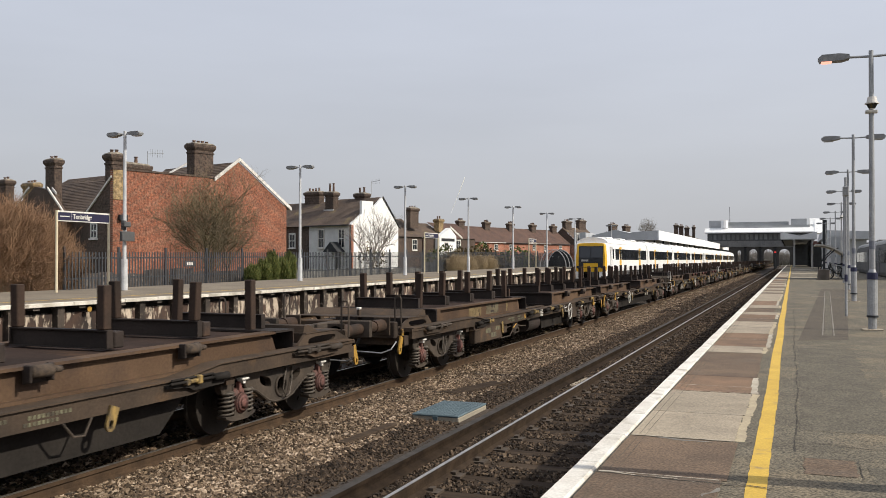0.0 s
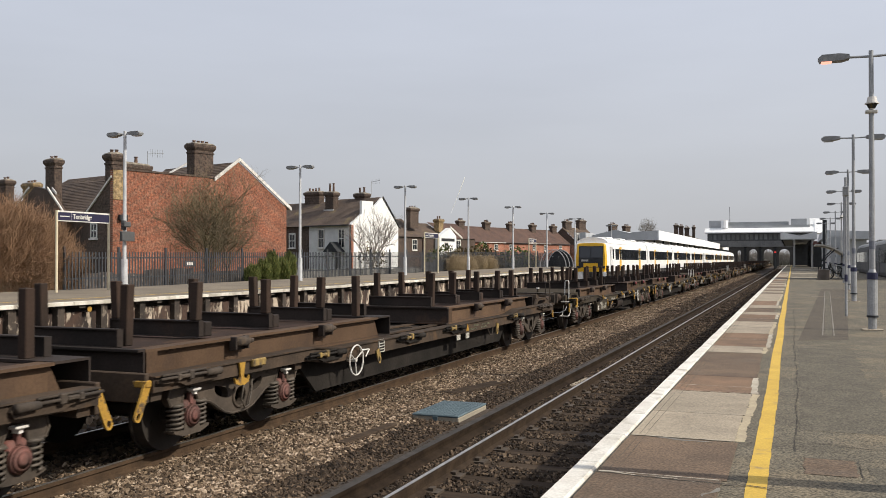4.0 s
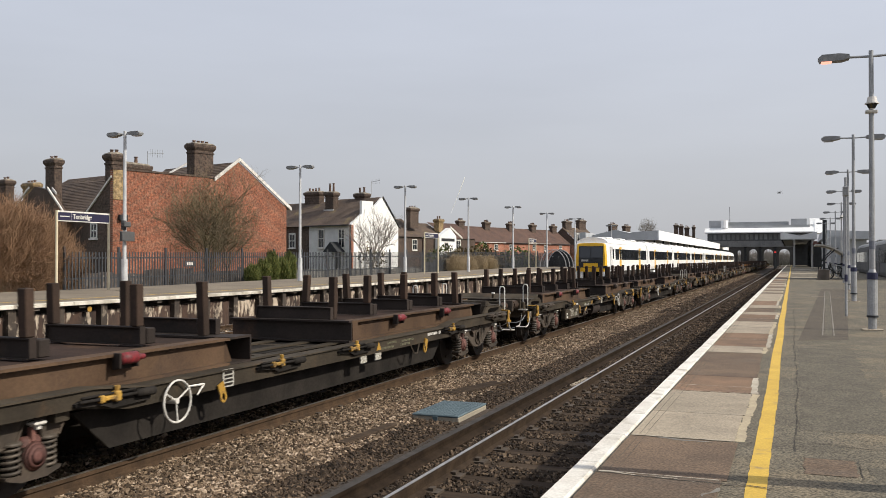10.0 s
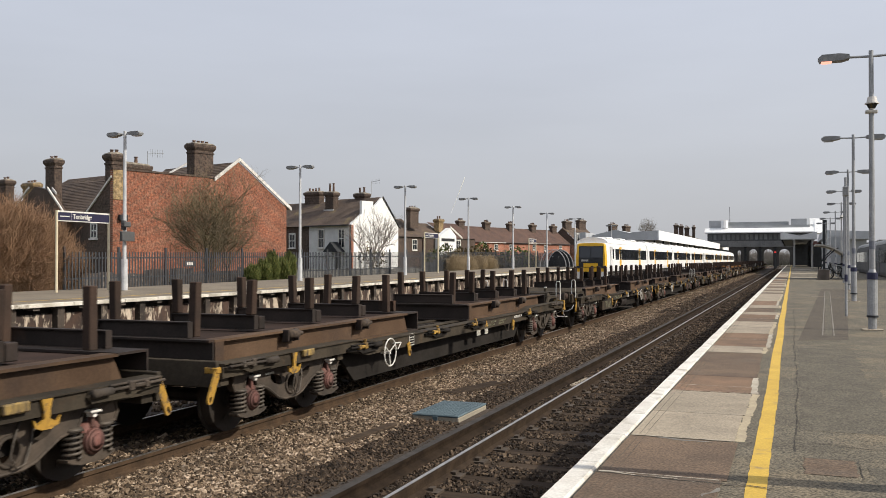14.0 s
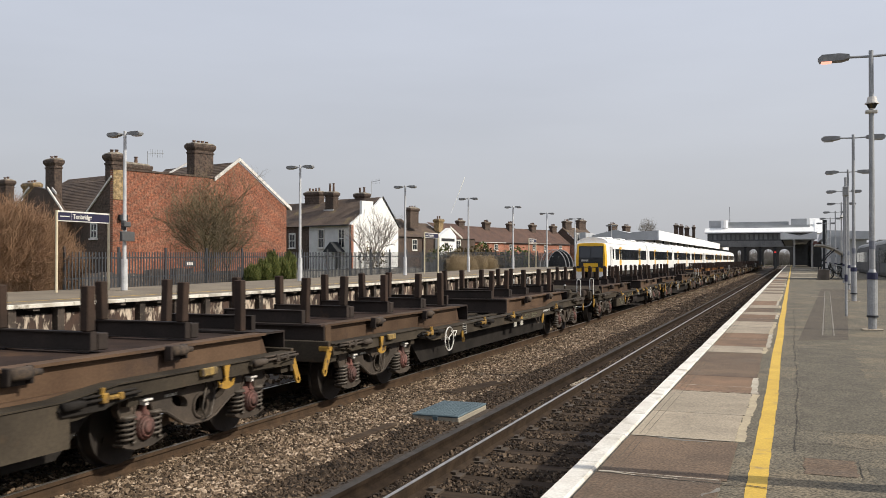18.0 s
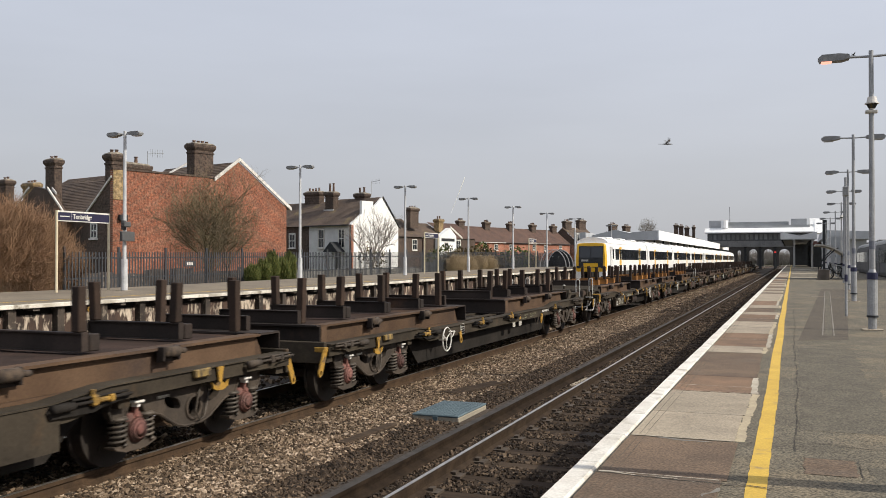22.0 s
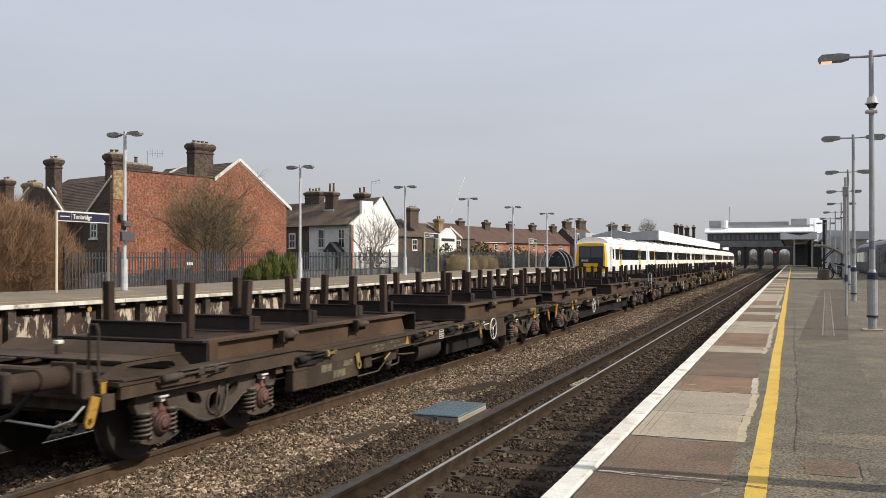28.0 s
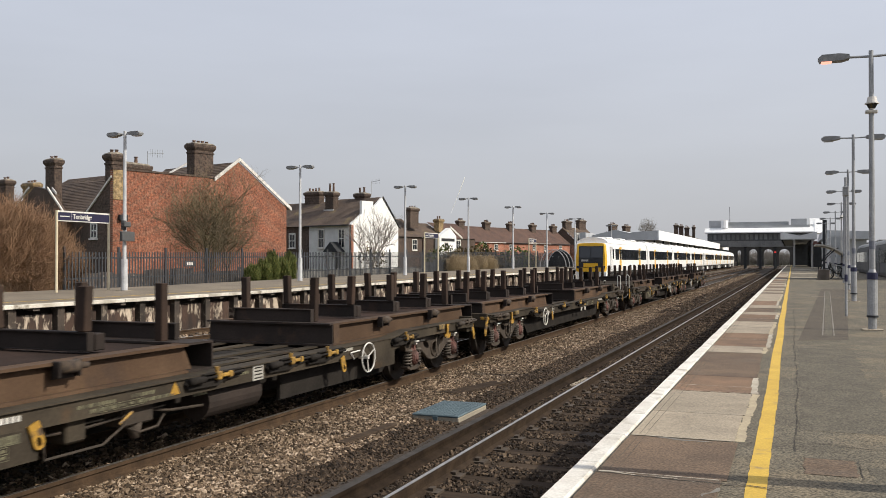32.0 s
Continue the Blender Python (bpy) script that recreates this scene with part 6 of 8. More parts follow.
def aerial(owner, x, y, z0, h, along=(0, 1)):
    bm = rod(bmesh.new(), (x, y, z0), (x, y, z0 + h), 0.025, seg=5)
    rod(bm, (x, y, z0 + h - 0.15), (x + along[0] * 1.3, y + along[1] * 1.3, z0 + h - 0.05), 0.02, seg=5)
    for k in range(6):
        px, py = x + along[0] * (0.2 + 0.2 * k), y + along[1] * (0.2 + 0.2 * k)
        rod(bm, (px, py, z0 + h - 0.4), (px, py, z0 + h + 0.15), 0.012, seg=4)
    part("aerial", bm, M_LAMP, owner, "rooftop television aerial")


# red-brick corner house: gable wall and a flat parapet wing in one plane
rh = house("red_brick_house", -53.56, 33.9, "large red-brick house with a white-trimmed gable and parapet wing")
part("wing_wall", B(-0.35, 0.0, 0.0, 7.4, 0, 7.3), M_BRICK_RED, rh)
# return wall in a much darker brick than the gable
part("return_wall", plate(bmesh.new(), "y", [(-3.0, 0), (-0.352, 0), (-0.352, 6.7), (-2.6, 4.95), (-3.0, 4.6)], 0.0, 0.3), M_BRICK_D, rh, "dark brick return wall")
part("return_barge", plate(bmesh.new(), "y", [(-3.2, 4.35), (-0.1, 6.75), (-0.1, 6.9), (-3.2, 4.5)], -0.1, -0.004), M_WHITE, rh, "white bargeboard")
window(rh, "-y", 0.0, -2.2, 2.75, 3.75, 0.75)
part("parapet_coping", B(-0.35, 0.06, -0.02, 8.45, 7.3, 7.42), M_BRICK_D, rh)
part("gable_wall", plate(bmesh.new(), "x", [(7.4, 0), (15.5, 0), (15.5, 5.45), (10.65, 8.7), (8.4, 7.2), (7.4, 7.3)], -0.35, 0.0), M_BRICK_RED, rh)
part("side_wall", B(-9, -0.352, 15.15, 15.5, 0, 5.4), M_BRICK_RED, rh)
part("rear_wall", plate(bmesh.new(), "x", [(7.4, 0), (15.5, 0), (15.5, 5.4), (10.65, 8.6), (7.4, 6.6)], -9.3, -9.0), M_BRICK_RED, rh)
part("inner_wall", B(-9, -0.36, 7.4, 7.7, 0, 6.5), M_BRICK_D, rh)
roof_slope(rh, (-9.2, 15.8, 5.32), (-0.1, 15.8, 5.32), (-9.2, 10.6, 8.72), M_ROOF_BROWN)
roof_slope(rh, (-9.2, 6.4, 5.9), (-0.36, 6.4, 5.9), (-9.2, 10.7, 8.72), M_ROOF_BROWN)
roof_slope(rh, (-3.1, 0.0, 4.55), (-3.1, 6.4, 4.55), (-0.36, 0.0, 6.8), M_ROOF_SLATE)
for a, b in (((8.3, 7.08), (10.66, 8.78)), ((10.64, 8.78), (15.95, 5.22))):
    part("bargeboard", plate(bmesh.new(), "x", [(a[0], a[1]), (b[0], b[1]), (b[0], b[1] + 0.27), (a[0], a[1] + 0.27)], 0.004, 0.13), M_WHITE, rh, "white painted bargeboard")
part("buff_pier", B(0.004, 0.06, 0.0, 0.85, 5.3, 7.28), M_BRICK_BUFF, rh, "buff brick pier")
chimney(rh, -0.6, 0.46, 6.2, 8.5, 0.85, 0.85, pots=2, pot_h=0.15)
chimney(rh, -2.4, 8.9, 6.8, 10.15, 0.95, 1.8, pots=4, pot_h=0.1)
chimney(rh, -0.7, 2.2, 7.3, 7.95, 0.6, 1.9, pots=1, pot_h=0.45)
aerial(rh, -0.8, 3.2, 7.4, 1.5)
part("vent_box", B(0.004, 0.25, 0.4, 1.0, 3.9, 4.3, bevel=0.02), M_DARK_STEEL, rh)
part("flashing", plate(bmesh.new(), "x", [(5.3, 7.4), (7.0, 8.3), (7.0, 8.45), (5.3, 7.55)], -1.5, -1.45), M_LEAD, rh)

# slate-roofed house behind it
lh = house("slate_roofed_house", -67.0, 38.0, "sooty brick house with a grey slate roof and tall stack")
part("wall", B(-9.5, 5.2, 0.3, 9, 0, 5.0), M_BRICK_D, lh)
roof_slope(lh, (-4.7, -0.2, 4.9), (5.4, -0.2, 4.9), (-4.7, 2.6, 7.7), M_ROOF_BROWN, courses=10)
part("rear_wall", B(-9.4, -0.5, 4.6, 9.0, 5.0, 7.6), M_BRICK_D, lh)
roof_slope(lh, (-9.6, 4.4, 7.55), (-0.4, 4.4, 7.55), (-9.6, 6.0, 8.6), M_ROOF_BROWN, courses=6)
part("wing_gable", plate(bmesh.new(), "y", [(-7.5, 0), (1.0, 0), (1.0, 5.0), (-0.9, 6.75), (-3.2, 7.2), (-7.5, 4.8)], -0.6, -0.21), M_BRICK_D, lh, "dark brick gable wing")
for p, q in (((-7.7, 4.65), (-4.0, 7.05)), ((-1.1, 6.9), (1.2, 4.95))):
    part("bargeboard", plate(bmesh.new(), "y", [p, q, (q[0], q[1] + 0.18), (p[0], p[1] + 0.18)], -0.72, -0.61), M_WHITE, lh, "white bargeboard")
chimney(lh, -1.2, -0.1, 4.0, 9.4, 1.4, 0.68, pots=2, along="x", pot_h=0.12)
part("flashing", plate(bmesh.new(), "y", [(-0.35, 6.75), (0.25, 6.4), (0.25, 6.6), (-0.35, 7.0)], -0.75, -0.66), M_LEAD, lh)
fl = house("far_left_house", -74.5, 40.0, "brick house with stacks seen over brown scrub")
part("wall", B(-12, 2.5, 0, 8, 0, 5.2), M_BRICK_D, fl)
roof_slope(fl, (-12, -0.3, 5.1), (2.6, -0.3, 5.1), (-12, 4, 7.0), M_ROOF_BROWN)
chimney(fl, -7.5, 1.0, 5.5, 8.7, 1.3, 0.8, pots=2, along="x", pot_h=0.15)
chimney(fl, -3.9, 1.5, 5.5, 8.25, 1.9, 0.7, pots=3, along="x", pot_h=0.12, material=M_BRICK_BUFF)

# white house
wh = house("white_house", -65.37, 69.57, "white rendered end house with brown tiled roof")
part("front_wall", B(-6.4, -0.302, 0.0, 0.3, 0, 5.05), M_RENDER_SHADE, wh, "white rendered front, greyed for its shaded side")
part("gable_wall", plate(bmesh.new(), "x", [(0.0, 0), (7.7, 0), (7.7, 4.9), (5.0, 8.2), (3.45, 7.0), (3.45, 7.65), (1.62, 7.65), (1.62, 6.2), (0, 5.05)], -0.3, 0.0), M_WHITEWASH, wh, "brilliant white gable wall")
roof_slope(wh, (-6.7, -0.35, 4.98), (-0.31, -0.35, 4.98), (-6.7, 5.0, 8.2), M_ROOF_BROWN, courses=14)
roof_slope(wh, (-6.7, 8.0, 4.85), (0.1, 8.0, 4.85), (-6.7, 5.0, 8.22), M_ROOF_BROWN, courses=14)
part("brick_quoin", B(-0.29, 0.012, -0.012, 0.32, 0.0, 5.0), M_BRICK_T, wh, "red-brick corner strip")
part("gutter", B(-6.7, 0.02, -0.5, -0.36, 4.9, 5.02), M_DARK_STEEL, wh)
part("downpipe", rod(bmesh.new(), (-0.1, -0.08, 0), (-0.1, -0.08, 4.95), 0.06, seg=6), M_DARK_STEEL, wh)
part("verge_board", plate(bmesh.new(), "x", [(5.0, 8.12), (8.0, 4.75), (8.0, 4.95), (5.0, 8.34)], 0.004, 0.1), M_DARK_STEEL, wh)
window(wh, "-y", 0.0, -4.5, 2.55, 4.6, 0.95)
window(wh, "-y", 0.0, -1.45, 2.55, 4.6, 0.95)
pc = part("porch", plate(bmesh.new(), "y", [(-3.1, 2.1), (-0.9, 2.1), (-1.4, 2.6), (-2.0, 3.2), (-2.6, 2.6)], -1.2, -0.004), M_DARK_STEEL, wh, "dark gabled porch roof")
part("front_door", B(-2.4, -1.6, -0.03, -0.004, 0, 2.05), M_GLASS, wh)
chimney(wh, -10.65, 5.0, 7.0, 9.35, 2.4, 0.9, pots=4, along="x", pot_h=0.3)
chimney(wh, -6.05, 3.2, 5.9, 9.0, 1.3, 0.9, pots=2, along="x", pot_h=0.9)
chimney(wh, -3.25, 5.2, 7.4, 8.85, 1.5, 0.9, pots=2, along="x", pot_h=0.55)
part("flashing", B(-6.75, -5.3, 2.6, 2.72, 6.5, 6.95), M_LEAD, wh)
aerial(wh, -2.2, 5.6, 8.6, 1.6, (1, 0))
nb = house("brown_terrace_house", -71.8, 69.9, "dark brick neighbour under a shared brown tiled roof")
part("wall", B(-9, -0.05, 0.0, 7.7, 0, 5.0), M_BRICK_D, nb)
roof_slope(nb, (-9.2, -0.3, 4.95), (-0.35, -0.3, 4.95), (-9.2, 4.6, 8.0), M_ROOF_BROWN, courses=14)
window(nb, "-y", 0.0, -3.0, 2.6, 4.2, 1.0)
window(nb, "-y", 0.0, -6.2, 2.6, 4.2, 1.0)

# the pair of houses beyond it
h2 = house("tiled_roof_house", -83.8, 95.0, "brick house with mossy tiled roof and white windows")
part("wall", B(-8, 0, 0, 9.6, 0, 4.75), M_BRICK_D, h2)
roof_slope(h2, (0.3, -0.3, 4.65), (0.3, 9.8, 4.65), (-4.2, -0.3, 7.5), M_ROOF_BROWN, courses=12)
part("gable_end", plate(bmesh.new(), "y", [(-8, 4.7), (0, 4.7), (-4, 7.3)], -0.02, 0.28), M_BRICK_T, h2)
part("bargeboard", plate(bmesh.new(), "y", [(-4.2, 7.45), (0.4, 4.5), (0.4, 4.7), (-4.2, 7.65)], -0.1, -0.021), M_WHITE, h2)
window(h2, "-y", -0.02, -1.2, 2.6, 4.2, 1.3)
window(h2, "x", 0.0, 7.8, 2.7, 4.3, 1.1)
chimney(h2, -1.1, 8.6, 6.0, 9.1, 0.9, 2.0, pots=3, pot_h=0.2)
h3 = house("white_gabled_house", -83.8, 104.8, "house with a white gabled bay and dark tiled roof")
part("wall", B(-8, 0, 0, 13.5, 0, 4.6), M_BRICK_D, h3)
roof_slope(h3, (0.2, -0.1, 4.6), (0.2, 6.0, 4.6), (-4.0, -0.1, 7.0), M_ROOF_BROWN, courses=12)
roof_slope(h3, (0.2, 6.0, 4.6), (0.2, 13.6, 4.6), (-4.0, 6.0, 7.2), M_ROOF_RED, courses=12)
part("bay_gable", plate(bmesh.new(), "x", [(2.9, 0), (7.2, 0), (7.2, 4.9), (5.6, 6.2), (2.9, 4.7)], 0.01, 0.9), M_WHITEWASH, h3, "white rendered bay")
part("bargeboard", plate(bmesh.new(), "x", [(5.6, 6.2), (8.7, 4.5), (8.7, 4.8), (5.6, 6.5)], 0.91, 1.0), M_WHITE, h3)
part("black_board", B(0.91, 0.95, 3.4, 6.7, 4.1, 4.55), M_DARK_STEEL, h3)
window(h3, "x", 0.9, 4.6, 2.6, 3.9, 1.0)
window(h3, "x", 0.0, 8.9, 2.8, 4.4, 1.3)
chimney(h3, -1.5, 5.8, 5.6, 7.7, 1.0, 1.2, material=M_BRICK_BUFF, pots=2, pot_h=0.3)

# long brick terrace
CH = (7.4, 17.5, 27.5, 36.8)
for k in range(5):
    y0 = 142.5 + 9.5 * k
    th = house("terrace_house", -106.54, y0, "red-brick terrace house with brown tiled roof and white windows")
    part("wall", B(-8, 0, 0.02, 9.48, 0, 5.0), M_BRICK_T, th)
    roof_slope(th, (0.3, 0.01, 4.95), (0.3, 9.49, 4.95), (-4.0, 0.01, 8.4), M_ROOF_RED, courses=12)
    part("gutter", B(0.3, 0.42, 0.02, 9.48, 4.86, 4.96), M_WHITE if k % 2 else M_DARK_STEEL, th)
    window(th, "x", 0.0, (5.0, 6.2, 2.6, 7.6, 5.0)[k], 3.3, 4.6, 1.3)
    if k in (1, 3):
        window(th, "x", 0.0, (0, 2.2, 0, 2.5, 0)[k], 3.5, 4.7, 1.0)
    window(th, "x", 0.0, 3.5, 0.9, 2.2, 1.4)
    chimney(th, -3.4, 7.4 if k else 7.4, 7.4, 9.5, 0.9, 2.0, pots=4, pot_h=0.35)
eh = house("end_terrace_house", -106.0, 191.0, "brown-roofed end house with a group of stacks")
part("wall", B(-8, 1.5, 0, 12, 0, 5.0), M_BRICK_T, eh)
roof_slope(eh, (1.8, -0.2, 4.95), (1.8, 12, 4.95), (-3.2, -0.2, 9.2), M_ROOF_BROWN, courses=12)
part("gable_end", plate(bmesh.new(), "y", [(-8, 4.9), (1.5, 4.9), (-3.2, 9.0)], -0.15, 0.1), M_BRICK_D, eh)
chimney(eh, -3.0, 2.0, 8.2, 10.8, 1.0, 3.0, pots=4, pot_h=0.4)
chimney(eh, -3.2, 9.5, 8.2, 11.3, 1.0, 3.4, pots=5, pot_h=0.4)
eh2 = house("far_terrace_house", -104.0, 210.0, "far brick house with tall dark stacks")
part("wall", B(-8, 2, 0, 14, 0, 5.2), M_BRICK_T, eh2)
roof_slope(eh2, (2.3, 0, 5.1), (2.3, 14, 5.1), (-3.0, 0, 8.6), M_ROOF_BROWN, courses=10)
chimney(eh2, -2.6, 3.0, 7.8, 10.6, 1.0, 3.4, pots=4, pot_h=0.4)
chimney(eh2, -2.6, 11.0, 7.8, 10.4, 1.0, 3.0, pots=4, pot_h=0.4)
for bx, by, w, rid in ((-110, 104, 26, 8.0), (-125, 128, 22, 8.6)):
    bh = house("back_street_house", bx, by, "house roofs glimpsed behind the nearer street")
    part("wall", B(-8, 0, 0, w, 0, 5.0), M_BRICK_T, bh)
    roof_slope(bh, (0.3, 0, 5.0), (0.3, w, 5.0), (-4, 0, rid), M_ROOF_RED, courses=10)
    chimney(bh, -3.6, w * 0.3, rid - 1, rid + 1.2, 0.9, 1.8, pots=3, pot_h=0.3)
    chimney(bh, -3.6, w * 0.75, rid - 1, rid + 1.2, 0.9, 1.8, pots=3, pot_h=0.3)

# ---- lamps, signs, fence, planting ----


def lantern(owner, x, z, s, glow=False, k=1.0, dx=0.42):
    """A shallow lantern on its arm, reaching out along x."""
    arm = part("arm", rod(bmesh.new(), (x, 0, z), (x + s * dx * k, 0, z + 0.01), 0.022, seg=6), M_LAMP, owner)
    a, b = x + s * dx * k, x + s * (dx + 0.62) * k
    prof = [(a, z - 0.02), (a, z + 0.05), (a + s * 0.2 * k, z + 0.075), (b - s * 0.08 * k, z + 0.07), (b, z + 0.01), (b - s * 0.03 * k, z - 0.05), (a + s * 0.14 * k, z - 0.05)]
    head = part("lantern", plate(bmesh.new(), "y", prof, -0.11, 0.11), M_LAMP_HEAD, owner)
    part("lens", plate(bmesh.new(), "y", [(b - s * 0.06 * k, z - 0.052), (a + s * (0.34 if glow else 0.2) * k, z - 0.052), (a + s * (0.36 if glow else 0.24) * k, z - 0.085 + 0.02 * glow), (b - s * 0.1 * k, z - 0.085 + 0.02 * glow)], -0.09, 0.09), M_LAMP_GLOW if glow else M_LENS, head, "warm glowing lens" if glow else "")


def lamp_r(x, y, h=4.85, glow=False, cctv=False, z=0.0):
    l = thing("street_lamp", pose(x, y, z), "grey twin-arm platform lamp post with dark blue bands", "lamp post", "lamps of the near platform")
    part("base_plate", B(-0.16, 0.16, -0.16, 0.16, 0, 0.02), M_SLAB_P, l)
    part("sleeve", rod(rod(rod(bmesh.new(), (0, 0, 0.02), (0, 0, 0.24), 0.07, seg=14), (0, 0, 0.24), (0, 0, 0.95), 0.085, seg=14), (0, 0, 0.95), (0, 0, 1.06), 0.085, 0.05, seg=14), M_LAMP, l)
    part("band", rod(bmesh.new(), (0, 0, 0.88), (0, 0, 1.0), 0.09, seg=14), M_LAMP_D, l, "dark blue band")
    part("collar", rod(bmesh.new(), (0, 0, 0.225), (0, 0, 0.26), 0.095, seg=14), M_DARK_STEEL, l)
    part("post", rod(bmesh.new(), (0, 0, 1.0), (0, 0, h), 0.05, 0.038, seg=12), M_LAMP, l)
    part("upper_band", rod(bmesh.new(), (0, 0, 1.4), (0, 0, 1.55), 0.052, seg=12), M_LAMP_DULL, l, "dull blue-grey band")
    for s in (-1, 1):
        lantern(l, 0, h - 0.1, s, glow and s < 0, k=0.82)
    if cctv:
        c = thing("dome_camera", pose(x, y, z + 3.9), "white dome security camera clamped to a lamp post", "security camera")
        part("housing", rod(rod(bmesh.new(), (0, -0.13, 0.02), (0, -0.13, 0.12), 0.09, 0.07, seg=14), (0, -0.13, 0.0), (0, -0.13, 0.02), 0.115, seg=14), M_WHITE, c)
        part("dome", rod(bmesh.new(), (0, -0.13, -0.08), (0, -0.13, 0.0), 0.05, 0.095, seg=14), M_GLASS, c)
        part("bracket", B(-0.1, 0.1, -0.06, 0.06, -0.14, -0.09, bevel=0.01), M_WHITE, c)
    return l


for i, (x, y) in enumerate(((1.29, 17.1), (1.66, 28.4), (2.1, 39.4), (2.5, 50.6), (2.9, 61.6), (3.0, 72.5), (3.05, 83.5), (3.05, 94.0))):
    lamp_r(x, y, glow=i == 0, cctv=i in (0, 4))
lamp_r(1.1, 5.33)


def lamp_l(y):
    z = left_z(y)
    h = 5.44 - z
    l = thing("platform_lamp", pose(-20.4, y, z), "slim grey twin-headed lamp post on the far platform", "lamp post", "lamps of the far platform")
    part("base_plate", B(-0.2, 0.2, -0.2, 0.2, 0, 0.03), M_CONC, l)
    part("sleeve", rod(bmesh.new(), (0, 0, 0.03), (0, 0, 1.05), 0.11, 0.1, seg=12), M_LAMP_L, l)
    part("post", rod(bmesh.new(), (0, 0, 1.05), (0, 0, h), 0.065, 0.05, seg=10), M_LAMP_L, l)
    for s in (-1, 1):
        lantern(l, 0, h - 0.1, s, k=0.8, dx=0.22)
    return l


for y in (23.47, 34.69, 46.28, 56.88, 67.25, 77.65, 88.8, 108.2):
    lamp_l(y)


def text_mesh(body, size, material, m, owner, name, label):
    cu = bpy.data.curves.new(name, "FONT")
    cu.body, cu.size, cu.align_x, cu.align_y, cu.extrude, cu.offset = body, size, "CENTER", "CENTER", 0.004, 0.0055
    tmp = bpy.data.objects.new("tmp", cu)
    scene.collection.objects.link(tmp)
    me = bpy.data.meshes.new_from_object(tmp)
    bpy.data.objects.remove(tmp)
    me.materials.clear()
    me.materials.append(material)
    return part(name, me, None, owner, label, at=m)


def station_sign(y, words=True):
    z = left_z(y)
    s = thing("station_sign", pose(-21.0, y, z), "navy station name board on two white posts", "station sign", "name boards of the far platform")
    for yy in (-1.12, 1.12):
        p = part("post", rod(bmesh.new(), (0, yy, 0), (0, yy, 2.55), 0.042, seg=10), M_SIGN_POST, s)
        part("band", rod(bmesh.new(), (0, yy, 1.25), (0, yy, 1.75), 0.038, seg=8), M_LAMP_HEAD, p)
    board = part("board", B(-0.02, 0.03, -1.14, 1.14, 2.22, 2.55), M_WHITE, s, "white edged board")
    part("face", B(0.03, 0.036, -1.11, 1.11, 2.25, 2.50), M_SIGN_BLUE, board, "navy panel")
    if words:
        text_mesh("Tonbridge", 0.195, M_WHITE, Matrix.Translation((0.04, -0.09, 2.375)) @ pose(0, 0, 0, 90, 0, 90), board, "name", "white station name")
    part("operator_mark", B(0.037, 0.042, -1.03, -0.64, 2.36, 2.39), M_WHITE, board)
    part("divider", B(0.037, 0.042, -0.55, -0.54, 2.26, 2.49), M_WHITE, board)
    return s


station_sign(22.29)
station_sign(51.7)
station_sign(75.0)
nt = thing("notice_board", pose(-20.2, 23.35, 2.0), "small grey notice box fixed to a lamp post", "notice box")
part("case", B(-0.06, 0.06, -0.28, 0.32, -0.18, 0.14, bevel=0.02), M_TRAIN_G, nt)
part("bracket", B(-0.2, -0.06, -0.05, 0.05, 0.2, 0.5, bevel=0.01), M_TRAIN_G, nt)
part("speaker", B(-0.05, 0.08, -0.2, 0.12, 0.28, 0.46, bevel=0.03), M_TRAIN_G, nt)

# steel palisade fence with taller posts, and boarding behind it
fence = thing("palisade_fence", pose(-24.0, 0, 0), "dark steel palisade fence behind the far platform", "fence", kind="structure")
bm, y = bmesh.new(), 24.6
while y < 100:
    t = left_z(y) + 1.32 + 0.0025 * max(0, y - 40)
    box(bm, -0.008, 0.008, y - 0.03, y + 0.03, -0.1, t)
    y += 0.165
part("pales", bm, M_FENCE, fence, kind="stuff")
for k in range(28):
    y = 24.6 + 2.75 * k
    t = left_z(y) + 1.5 + 0.0025 * max(0, y - 40)
    part("post", B(-0.08, -0.015, y - 0.05, y + 0.05, -0.1, t, bevel=0.008), M_FENCE, fence)
    for zz in (0.35, 1.1):
        part("rail", B(-0.05, -0.014, y, y + 2.7, left_z(y) + zz - 0.03, left_z(y) + zz + 0.03), M_FENCE, fence)
boards = thing("board_fence", pose(-27.0, 0, 0), "weathered grey board fence behind the palisade; nearest panels stand for scrub", "fence", kind="structure")
for k in range(55):
    y = 25 + 1.82 * k
    top = 0.72 + 0.12 * math.sin(k * 1.7) if y < 42 else 0.62 + 0.05 * math.sin(k * 2.3) if y < 64 else 1.0 + 0.25 * math.sin(k * 1.7) ** 2
    bm = bmesh.new()
    for j in range(11):
        box(bm, -0.012, 0.012, y + 0.162 * j, y + 0.162 * j + 0.15, -0.1, top + 0.02 * math.sin(7.1 * j + k))
    for zz in (0.1, 0.45):
        box(bm, -0.05, -0.013, y, y + 1.78, zz, zz + 0.07)
    # panels nearer than 42 m are added in place of mottled scrub and brick
    part("board_panel", bm, M_FENCE_R if y < 42 else M_FENCE_L if y < 64 else M_FENCE_G, boards)
fs = thing("fence_sign", pose(-23.987, 31.6, 1.05), "small white notice with black marks on the fence", "notice")
part("plate", B(0, 0.01, -0.35, 0.35, -0.12, 0.12), M_FENCE, fs)
for yy in (-0.15, 0.0, 0.15):
    part("mark", B(0.011, 0.016, yy - 0.05, yy + 0.05, -0.06, 0.06), M_WHITE, fs)


